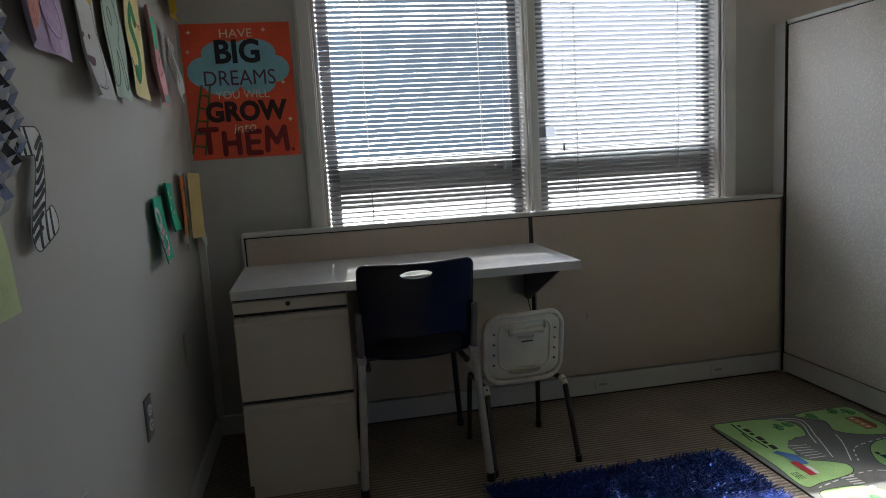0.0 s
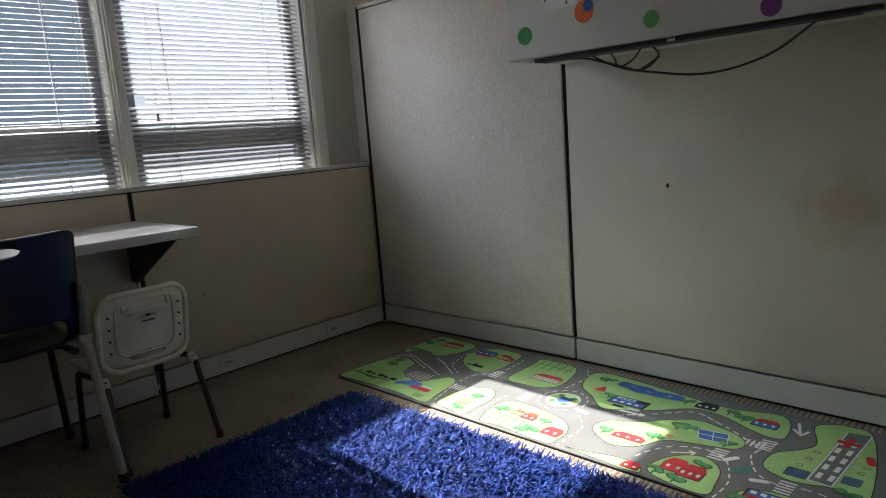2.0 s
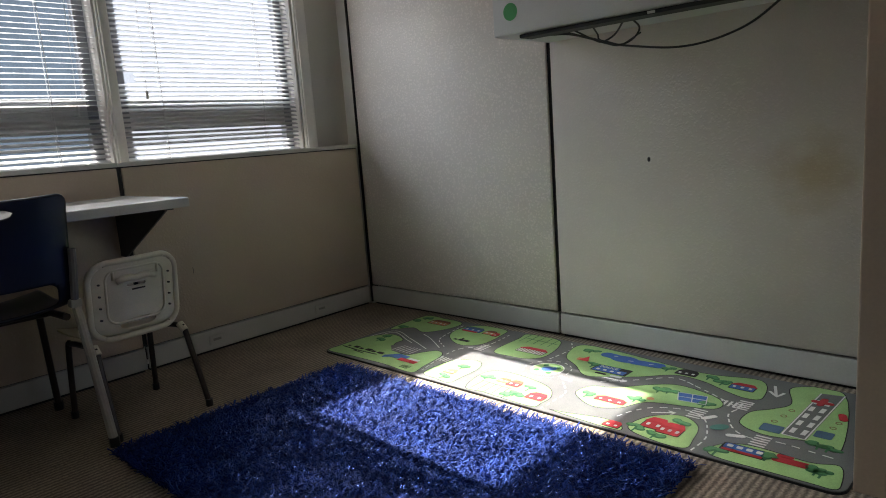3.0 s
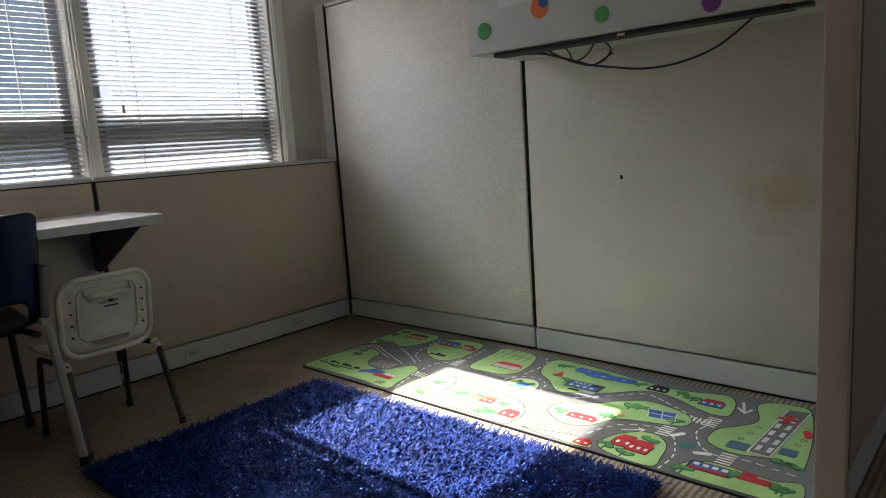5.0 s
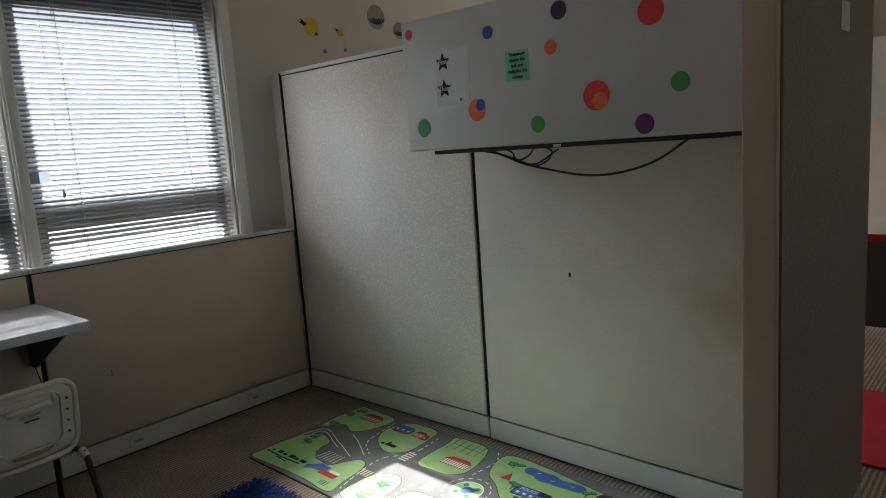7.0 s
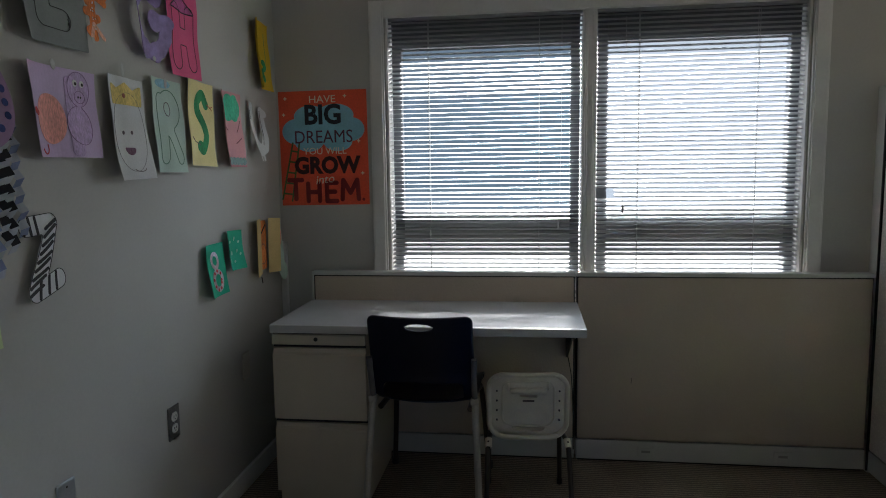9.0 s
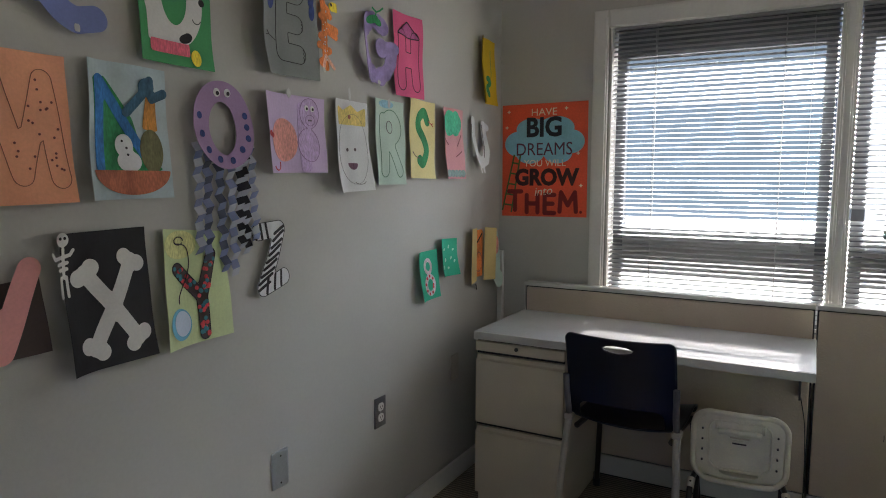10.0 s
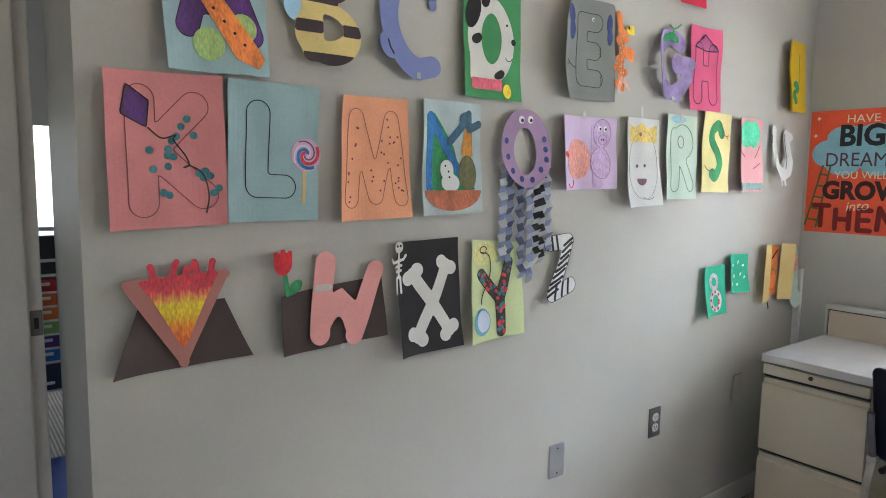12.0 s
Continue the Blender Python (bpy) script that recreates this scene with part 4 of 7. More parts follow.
def drawing_d():
    d, b = hang(-1.921, 1.770, "white spotted dog letter D on green paper"), curl(0.008, 0.01)
    page(d, 0.216, 0.305, GREEN, b)
    ring = cut(join(ell(-0.005, 0.005, 0.085, 0.115), rect(-0.085, -0.105, 0.0, 0.125, 0.012)), ell(-0.005, 0.01, 0.036, 0.068))
    blot("letter", d, ring, B, BONE, b)
    blot("ear", d, ell(-0.072, 0.075, 0.026, 0.045, -15), B, BLACKP, b, 0.002)
    for u, v, ru, rv in ((-0.03, 0.105, 0.014, 0.014), (-0.058, 0.005, 0.018, 0.013), (0.025, -0.085, 0.02, 0.011)):
        blot("patch", d, join(ell(u, v, ru, rv, 20), ell(u + 0.008, v + 0.006, ru * 0.6, rv * 0.8)), B, BLACKP, b, 0.002, 0.004)
    dots(d, [(0.078, 0.01)], 0.009, PEN, b, "nose", 0.0022)
    eyes(d, [(0.052, 0.055)], 0.008, b)
    ribbon("mouth", [arc(0.06, -0.03, 0.014, 0.014, 200, 340, 8)], 0.002, PEN, d, 0.002, 0.0005, b)
    blot("collar", d, rect(-0.08, -0.128, 0.035, -0.098), B, crayon("collar_pink", "e0687c", 0.08), b, 0.0022)
    blot("tag", d, ell(0.052, -0.128, 0.015, 0.02), B, C_YEL, b, 0.003)


def drawing_e():
    d, b = hang(-1.535, 1.798, "grey elephant letter E with navy ears"), curl(0.006, 0.05)
    page(d, 0.27, 0.31, GREY, b, corners=((-0.095, -0.155), (0.145, -0.15), (0.13, 0.155), (-0.08, 0.155), (-0.135, 0.06), (-0.14, -0.06)))
    e = caps([[(-0.02, 0.085), (-0.02, -0.085)], [(-0.02, 0.085), (0.045, 0.085)], [(-0.02, 0.0), (0.045, 0.0)], [(-0.02, -0.085), (0.05, -0.085)]], 0.027)
    outline(d, e, 0.002, PEN, b)
    blot("ear", d, join(ell(-0.085, 0.095, 0.022, 0.03), ell(-0.08, 0.05, 0.02, 0.03)), B, C_NAVY, b)
    blot("ear", d, join(ell(0.105, 0.09, 0.014, 0.03), ell(0.11, 0.05, 0.013, 0.025)), B, C_NAVY, b)
    for v in (0.0, -0.085):
        ribbon("toe", [arc(0.066, v + k * 0.011, 0.005, 0.005, -90, 90, 6) for k in (-1, 0, 1)], 0.0015, PEN, d, 0.0014, 0.0005, b)
    ribbon("tail", [[(-0.05, -0.06), (-0.085, -0.05), (-0.11, -0.055)], [(-0.085, -0.05), (-0.1, -0.04)]], 0.002, PEN, d, 0.0014, 0.0005, b)
    eyes(d, [(0.03, 0.095)], 0.006, b)


def drawing_f():
    d, b = hang(-1.349, 1.809, "orange feathery giraffe letter F cut-out"), curl(0.012, 0.02)
    rnd = random.Random(4)
    lines = [[(-0.025, 0.115), (-0.02, -0.115)], [(-0.02, 0.0), (0.035, -0.015)], [(-0.02, 0.01), (0.04, 0.005)], [(-0.03, 0.12), (-0.02, 0.06)]]
    lines += [[(-0.02, v), (-0.02 + rnd.uniform(0.012, 0.028) * rnd.choice((-1, 1)), v + rnd.uniform(-0.012, 0.012))] for v in (-0.11, -0.09, -0.07, -0.05, -0.03, 0.03, 0.05, 0.07)]
    blot("letter", d, caps(lines, 0.0115), B, C_ORANGE, b, 0, 0.004, "", 0.001)
    blot("leg", d, caps([[(-0.02, -0.08), (0.012, -0.115)], [(-0.02, -0.08), (-0.035, -0.12)]], 0.006), B, crayon("pale_orange", "eeb79c", 0.15), b, 0.0015, 0.004)
    blot("head", d, join(ell(0.02, 0.075, 0.017, 0.014), rect(0.02, 0.062, 0.05, 0.092, 0.006)), B, C_YEL, b, 0.0015, 0.004)
    dots(d, [(0.018, 0.082)], 0.006, PEN, b, "eye")
    dots(d, [(rnd.uniform(-0.03, -0.012), rnd.uniform(-0.1, 0.08)) for _ in range(16)], 0.002, EYE, b, "glitter", 0.0016, 0.0018)
    tape(d, -0.035, -0.125, 0.012, 0.018, b)


def drawing_g():
    d, b = hang(-1.090, 1.808, "purple crumpled paper grapes letter G"), curl(0.015, 0.06, 0.03, 0.004)
    rnd = random.Random(8)
    ring = [(0.045 + 0.0, 0.065), *arc(0.0, -0.01, 0.082, 0.095, 60, 300, 14), (0.075, -0.05), (0.08, -0.005), (0.03, 0.0)]
    blob = [ell(u + rnd.uniform(-0.006, 0.006), v + rnd.uniform(-0.006, 0.006), rnd.uniform(0.024, 0.034), rnd.uniform(0.024, 0.034)) for u, v in ring]
    blot("letter", d, join(caps([ring], 0.024), *blob), B, paper("grape_tissue", "a08fc0", 0.85, 0.25, 30), curl(0.015, 0.06, 0.03, 0.004), 0, 0.005, "", 0.002)
    blot("cap", d, join(ell(-0.02, 0.085, 0.03, 0.014, 20), ell(0.01, 0.08, 0.02, 0.012, -20)), B, C_GREEN, b, 0.004, 0.004)
    ribbon("stem", [[(-0.005, 0.09), (0.0, 0.112), (0.02, 0.12), (0.045, 0.135)], [(0.0, 0.112), (-0.02, 0.125)]], 0.006, C_GREEN, d, 0.004, 0.001, b)
    tape(d, 0.0, -0.125, 0.014, 0.018, b)


def drawing_h():
    d, b = hang(-0.874, 1.806, "pink paper with an outlined house letter H", 1), curl(0.006)
    page(d, 0.21, 0.302, ROSE, b)
    h = caps([[(-0.05, 0.065), (-0.05, -0.1)], [(0.05, 0.065), (0.05, -0.1)], [(-0.05, -0.015), (0.05, -0.015)]], 0.028)
    outline(d, h, 0.003, PEN, b)
    roof = poly((-0.085, 0.075), (0.0, 0.125), (0.085, 0.07), (0.0, 0.065))
    blot("roof", d, roof, B, crayon("roof_purple", "b2568c", 0.2), b)
    outline(d, roof, 0.004, PEN, b, lift=0.002)


def drawing_i():
    d, b = hang(-0.979, 2.112, "bright red paper drawing"), curl(0.008)
    page(d, 0.16, 0.19, paper("red_paper", "d6304f"), b)


def drawing_j():
    d, b = hang(-0.188, 1.843, "yellow folded paper with a green letter J"), curl(0.012, 0.10)
    page(d, 0.19, 0.295, YELLOW, b)
    ribbon("letter", [[(0.03, 0.1), (0.035, 0.0), (0.02, -0.05), (-0.01, -0.06)]], 0.003, C_GREEN, d, 0.0014, 0.0005, b)
    blot("leaf", d, join(*[ell(0.0 + 0.014 * math.sin(k * 2.1), -0.03 - 0.022 * k, 0.02, 0.014, 40 * k) for k in range(4)]), B, C_GREEN, b, 0.002, 0.004)


def drawing_k():
    d, b = hang(-2.790, 1.449, "pink paper with a kite and bubble letter K"), curl(0.007, 0.02, 0.01)
    page(d, 0.232, 0.318, PINK, b, 0.006)
    k = caps([[(-0.05, 0.1), (-0.05, -0.105)], [(0.056, 0.092), (-0.03, 0.0), (0.07, -0.09)]], 0.029)
    outline(d, k, 0.002, surface("brown_pencil", "7d4a4e", 0.7), b)
    kite = poly((-0.075, 0.128), (-0.032, 0.098), (-0.038, 0.045), (-0.088, 0.07))
    blot("kite", d, kite, B, C_PURP, b)
    outline(d, kite, 0.0025, PEN, b, lift=0.002)
    ribbon("kite_string", [[(p.x, p.y) for p in spline([(-0.036, 0.045, 0), (-0.01, 0.025, 0), (0.018, 0.032, 0), (0.014, 0.022, 0), (0.035, -0.008, 0), (0.042, -0.028, 0), (0.03, -0.034, 0), (0.045, -0.03, 0), (0.07, -0.048, 0), (0.08, -0.09, 0), (0.074, -0.128, 0)], 6)]], 0.003, PEN, d, 0.0026, 0.0006, b)
    dots(d, [(-0.035, 0.0), (0.01, 0.02), (0.002, 0.003), (0.012, -0.012), (0.0, -0.01), (-0.03, -0.038), (0.0, -0.032), (0.03, 0.05), (0.042, 0.066), (0.054, 0.033), (0.02, 0.03), (0.062, -0.045), (0.074, -0.04), (0.07, -0.054), (0.084, -0.05), (0.09, -0.085), (0.1, -0.075), (-0.012, -0.085), (0.0, -0.09)], 0.0076, C_TEAL, b, "dab")


def drawing_l():
    d, b = hang(-2.560, 1.452, "blue-grey paper with letter L and lollipop", -2), curl(0.006, 0.015)
    page(d, 0.217, 0.312, TEAL, b, 0.006)
    l = caps([[(-0.04, 0.085), (-0.04, -0.075), (0.025, -0.075)]], 0.026)
    outline(d, l, 0.0022, PEN, b)
    stick = blot("stick", d, poly((0.067, -0.115), (0.075, -0.115), (0.078, -0.035), (0.07, -0.035)), B, TAN, b, 0.0014, 0.004)
    blot("lollipop", d, ell(0.078, 0.0, 0.038, 0.038), B, paper("candy_pink", "d9b4d2"), b, 0.002)
    for k, m in enumerate((C_BLUE, C_RED, surface("plum_pen", "6a3a70", 0.6), EYE)):
        ph = k * 90
        ribbon("swirl", [[(0.078 + r * math.cos(radians(ph + r * 9000)), r * math.sin(radians(ph + r * 9000))) for r in np.linspace(0.003, 0.034, 18)]], 0.0075 if k < 2 else 0.003, m, d, 0.003, 0.0006, b)


def drawing_m():
    d, b = hang(-2.297, 1.443, "orange paper with a speckled bubble letter M"), curl(0.008, 0.03)
    page(d, 0.205, 0.302, ORANGE, b, corners=((-0.108, -0.15), (0.108, -0.145), (0.1, 0.153), (-0.092, 0.15)))
    m = caps([[(-0.072, -0.098), (-0.052, 0.1)], [(-0.052, 0.1), (0.0, -0.09)], [(0.0, -0.09), (0.05, 0.1)], [(0.05, 0.1), (0.076, -0.095)]], 0.021)
    outline(d, m, 0.0014, surface("rust_pencil", "8a5040", 0.7), b)
    rnd = random.Random(2)
    pts = [(rnd.uniform(-0.085, 0.085), rnd.uniform(-0.11, 0.1)) for _ in range(110)]
    f = m(np.array([p[0] for p in pts]), np.array([p[1] for p in pts]))
    dots(d, [p for p, q in zip(pts, f) if q < -0.005][:34], 0.0027, surface("speck_brown", "7a3f3a", 0.6), b, "speck", 0.0016, 0.002)


def drawing_n():
    d, b = hang(-2.058, 1.451, "white paper with painted blue-green letter N and nest"), curl(0.008, 0.03)
    page(d, 0.212, 0.30, paper("painted_white_paper", "b9c9cc", 0.85, 0.14), b, corners=((-0.112, -0.15), (0.108, -0.148), (0.104, 0.15), (-0.096, 0.152)))
    blot("letter", d, poly((-0.085, 0.115), (-0.055, 0.118), (0.01, 0.03), (0.03, -0.03), (0.085, -0.085), (-0.09, -0.085)), B, C_GREEN, b)
    blot("stroke", d, caps([[(-0.07, 0.11), (-0.08, -0.08)], [(-0.07, 0.11), (0.05, -0.07)]], 0.012), B, C_BLUE, b, 0.002)
    blot("beak_patch", d, poly((0.035, 0.01), (0.075, 0.005), (0.07, 0.085), (0.045, 0.09)), B, crayon("amber_paint", "c98a3c"), b, 0.002)
    blot("bird", d, join(caps([[(-0.005, 0.045), (0.045, 0.1)], [(0.045, 0.1), (0.055, 0.12)], [(0.06, 0.08), (0.095, 0.095)]], 0.011), ell(0.045, 0.105, 0.022, 0.02)), B, crayon("slate_paint", "3b647c"), b, 0.0028)
    blot("foliage", d, ell(0.055, -0.04, 0.03, 0.05), B, crayon("olive_paint", "6b6a48"), b, 0.0024)
    blot("snowman", d, join(ell(-0.015, -0.03, 0.022, 0.026), ell(-0.005, -0.065, 0.03, 0.024)), B, WHITE, b, 0.003)
    dots(d, [(-0.02, -0.02), (-0.008, -0.05), (-0.01, -0.035)], 0.003, PEN, b, "button", 0.004)
    blot("nest", d, both(ell(0.0, -0.085, 0.1, 0.055), rect(-0.12, -0.16, 0.12, -0.085)), B, crayon("nest_brown", "b3684c"), b, 0.0034)


def drawing_o():
    d, b = hang(-1.789, 1.486, "purple octopus letter O with curling paper-chain arms"), curl(0.012, 0.01)
    blot("letter", d, cut(ell(0, 0, 0.104, 0.113), ell(-0.002, -0.008, 0.045, 0.068)), B, PURPLE, b, 0.008, 0.005, "", 0.001)
    dots(d, [(-0.08, 0.02), (-0.075, -0.025), (-0.06, -0.065), (-0.025, -0.088), (0.02, -0.09), (0.055, -0.06), (0.08, -0.03), (0.078, 0.03), (0.08, 0.0)], 0.009, C_NAVY, b, "spot", 0.0095)
    eyes(d, [(-0.018, 0.082), (0.018, 0.084)], 0.011, lambda u, v: b(u, v) + 0.008)
    rnd = random.Random(7)
    greys = (paper("slate_strip", "565d70"), paper("pale_strip", "b9bdc6"), paper("blue_strip", "8791b4"), paper("black_strip", "26272e"))
    arms = ((-0.085, -0.05, -0.085, -0.33, 1, 2), (-0.055, -0.075, -0.06, -0.35, 2, 0), (-0.02, -0.1, -0.005, -0.385, 0, 2), (0.02, -0.1, 0.03, -0.40, 2, 1),
            (0.05, -0.085, 0.055, -0.33, 3, 1), (0.07, -0.07, 0.075, -0.345, 3, 1), (0.09, -0.04, 0.11, -0.31, 1, 2))
    for u0, v0, u1, v1, ca, cb in arms:
        k = 14
        for par, colour in ((0, ca), (1, cb)):
            for i in range(par, k, 2):
                bm = bmesh.new()
                t0, t1 = i / k, (i + 1) / k
                sway = 0.0035
                a = (u0 + (u1 - u0) * t0 + sway * math.sin(i * 1.7 + u0 * 90), v0 + (v1 - v0) * t0)
                c = (u0 + (u1 - u0) * t1 + sway * math.sin(i * 1.7 + 1.7 + u0 * 90), v0 + (v1 - v0) * t1)
                wd, out = 0.0105, 0.010 + 0.012 * (i % 2)
                o2 = 0.010 + 0.012 * ((i + 1) % 2)
                q = [(a[0] - wd, a[1], out), (a[0] + wd, a[1] + 0.006, out + 0.004), (c[0] + wd, c[1] + 0.006, o2 + 0.004), (c[0] - wd, c[1], o2)]
                top = [bm.verts.new((x, y, w + 0.0012)) for x, y, w in q]
                low = [bm.verts.new((x, y, w)) for x, y, w in q]
                bm.faces.new(top[::-1])
                bm.faces.new(low)
                for s in range(4):
                    bm.faces.new((top[s], top[(s + 1) % 4], low[(s + 1) % 4], low[s]))
                bmesh.ops.recalc_face_normals(bm, faces=bm.faces)
                part("arm_fold", bm, greys[colour], d)


def drawing_p():
    d, b = hang(-1.504, 1.481, "lilac paper with a purple pig letter P"), curl(0.008, 0.02)
    page(d, 0.282, 0.232, LILAC, b, 0.004)
    blot("sun", d, ell(-0.055, -0.02, 0.06, 0.062), B, C_PEACH, b)
    blot("letter", d, join(rect(0.01, -0.11, 0.055, 0.095, 0.015), ell(0.065, 0.065, 0.045, 0.045), ell(0.055, -0.03, 0.05, 0.05)), B, C_LPURP, b, 0.002)
    outline(d, join(ell(0.065, 0.065, 0.045, 0.045), ell(0.055, -0.03, 0.05, 0.05)), 0.0014, C_LINE, b, lift=0.003)
    eyes(d, [(0.05, 0.08), (0.078, 0.08)], 0.009, lambda u, v: b(u, v) + 0.002)
    outline(d, ell(0.068, 0.045, 0.022, 0.016), 0.0013, C_LINE, b, step=0.004, lift=0.0032)
    dots(d, [(0.063, 0.045), (0.073, 0.045)], 0.003, PEN, b, "nostril", 0.0032, 0.0015)
    blot("bow", d, join(ell(-0.128, -0.005, 0.012, 0.008), ell(-0.115, -0.01, 0.01, 0.007)), B, C_RED, b, 0.002, 0.003)
    ribbon("foot", [arc(-0.1, -0.09, 0.02, 0.018, 200, 380, 8)], 0.003, C_RED, d, 0.002, 0.0005, b)
    tape(d, -0.022, 0.118, 0.016, 0.03, b)


def drawing_q():
    d, b = hang(-1.227, 1.457, "white paper with a crowned queen letter Q"), curl(0.016, 0.04)
    page(d, 0.2, 0.302, WHITE, b, corners=((-0.115, -0.152), (0.105, -0.145), (0.092, 0.15), (-0.092, 0.15)))
    blot("crown", d, poly((-0.08, 0.13), (-0.05, 0.115), (-0.01, 0.135), (0.03, 0.115), (0.08, 0.132), (0.08, 0.07), (-0.08, 0.068)), B, crayon("pale_gold_crayon", "e4cd78", 0.12), b)
    dots(d, [(-0.02, 0.095)], 0.007, C_BROWN, b, "jewel")
    dots(d, [(-0.03, -0.012), (0.012, -0.01)], 0.006, PENSOFT, b, "eye")
    blot("mouth", d, both(ell(-0.005, -0.055, 0.026, 0.022), rect(-0.05, -0.1, 0.05, -0.055)), B, crayon("plum_crayon", "7d5a6e"), b)
    outline(d, ell(0.0, -0.01, 0.085, 0.115), 0.0008, PENSOFT, b)
    ribbon("tail", [arc(0.02, -0.115, 0.03, 0.01, 200, 360, 8)], 0.002, PENSOFT, d, 0.0016, 0.0005, b)
    tape(d, -0.012, 0.17, 0.014, 0.045, b)


def drawing_r():
    d, b = hang(-0.999, 1.481, "pale green paper with a bubble letter R"), curl(0.007, 0.02)
    page(d, 0.202, 0.302, MINT, b)
    r = join(caps([[(-0.045, 0.08), (-0.045, -0.1)], [(-0.005, -0.01), (0.06, -0.1)], [(-0.045, 0.0), (0.01, 0.0)]], 0.024), cut(ell(0.01, 0.055, 0.068, 0.062), rect(-0.2, -0.2, -0.045, 0.2)))
    outline(d, r, 0.003, surface("green_pencil", "5f8a72", 0.7), b)
    outline(d, ell(0.0, 0.055, 0.02, 0.022), 0.0025, PENSOFT, b, step=0.004)
    blot("cloud", d, ell(-0.02, 0.135, 0.05, 0.014), B, crayon("sky_crayon", "98c8d8", 0.1), b)
    tape(d, 0.0, 0.14, 0.016, 0.035, b)


def drawing_s():
    d, b = hang(-0.772, 1.504, "pale yellow paper with a green snake letter S", -1), curl(0.006, 0.01)
    page(d, 0.2, 0.302, CREAM, b)
    s = [(p.x, p.y) for p in spline([(0.045, 0.075, 0), (0.02, 0.105, 0), (-0.025, 0.085, 0), (-0.03, 0.045, 0), (0.01, 0.0, 0), (0.03, -0.045, 0), (0.005, -0.09, 0), (-0.02, -0.08, 0)], 6)]
    blot("snake", d, caps([s], 0.02), B, C_GREEN, b, 0.0012, 0.005)
    ribbon("tongue", [[(0.055, 0.075), (0.075, 0.065), (0.088, 0.07)], [(0.075, 0.065), (0.085, 0.056)]], 0.003, C_RED, d, 0.0022, 0.0006, b)
    ribbon("tail_line", [[(-0.02, -0.075), (-0.06, -0.065), (-0.08, -0.05)]], 0.003, PENSOFT, d, 0.0016, 0.0006, b)


def drawing_t():
    d, b = hang(-0.525, 1.500, "pink paper with a green-topped tree letter T"), curl(0.012, 0.05)
    page(d, 0.208, 0.295, paper("pale_pink_paper", "dba0a4"), b)
    blot("treetop", d, join(*[ell(0.05 * math.cos(k * 1.05), 0.085 + 0.022 * math.sin(k * 1.05), 0.036, 0.034) for k in range(6)], ell(0, 0.085, 0.06, 0.035)), B, C_MINT, b)
    ribbon("branch", [[(-0.085, 0.03), (-0.03, -0.005)], [(0.08, 0.04), (0.035, -0.01)], [(0.075, -0.03), (0.02, -0.055)]], 0.004, surface("maroon_pen", "7a3f48", 0.6), d, 0.0016, 0.0005, b)
    blot("ground", d, join(*[ell(-0.08 + 0.032 * k, -0.125, 0.022, 0.016) for k in range(6)]), B, crayon("grass_grey", "86a19c", 0.15), b)


def drawing_u():
    d, b = hang(-0.273, 1.509, "white zebra-like cut-out of the letter U"), curl(0.03, 0.03, 0.02, 0.002)
    u = join(caps([[(-0.055, 0.1), (-0.05, -0.045), (-0.015, -0.085), (0.02, -0.07), (0.045, -0.02), (0.05, 0.085)]], 0.024), ell(0.072, 0.082, 0.026, 0.018, -15))
    blot("letter", d, u, B, WHITE, b, 0.0, 0.005, "", 0.001)
    ribbon("mane", [[(0.035, 0.09), (0.03, 0.04), (0.025, -0.02), (0.01, -0.06)], [(-0.08, 0.085), (-0.1, 0.045)]], 0.005, PENSOFT, d, 0.0022, 0.0006, b)
    for x in (-0.03, 0.0):
        blot("leg", d, rect(x - 0.006, -0.13, x + 0.006, -0.09), B, WHITE, b, 0.0, 0.005)


def drawing_v():
    d, b = hang(-2.770, 1.098, "volcano letter V with red flames on brown mountain"), curl(0.004, 0.01)
    page(d, 0.3, 0.15, BROWN, b, name="mountain", corners=((-0.142, -0.106), (0.152, -0.1), (0.092, 0.035), (-0.085, 0.035)))
    v = join(poly((-0.118, 0.078), (-0.005, -0.098), (0.005, -0.098), (0.1, 0.092), (0.09, 0.1), (-0.112, 0.092)), ell(-0.11, 0.084, 0.009, 0.009), ell(0.0, -0.092, 0.011, 0.010), ell(0.093, 0.091, 0.009, 0.009))
    blot("letter", d, v, B, VPINK, lambda u, w: b(u, w) + 0.006, 0.0012, 0.006, "", 0.001)
    lift = lambda u, w: b(u, w) + 0.007
    flames = join(poly((-0.088, 0.088), (0.078, 0.096), (0.06, 0.06), (-0.066, 0.055)), *[caps([[(u, 0.085), (u + s, 0.108), (u + s * 1.8, 0.116 + t)]], 0.007) for u, s, t in ((-0.055, -0.004, 0.0), (-0.02, 0.006, 0.006), (0.008, 0.004, -0.01), (0.035, -0.004, 0.004), (0.06, 0.003, 0.004))])
    lava = poly((-0.066, 0.06), (0.06, 0.065), (0.006, -0.055), (-0.006, -0.055))
    blot("lava", d, join(flames, lava), B, lava_material(), lift, 0.002, 0.005, "red, yellow and orange chalk lava")


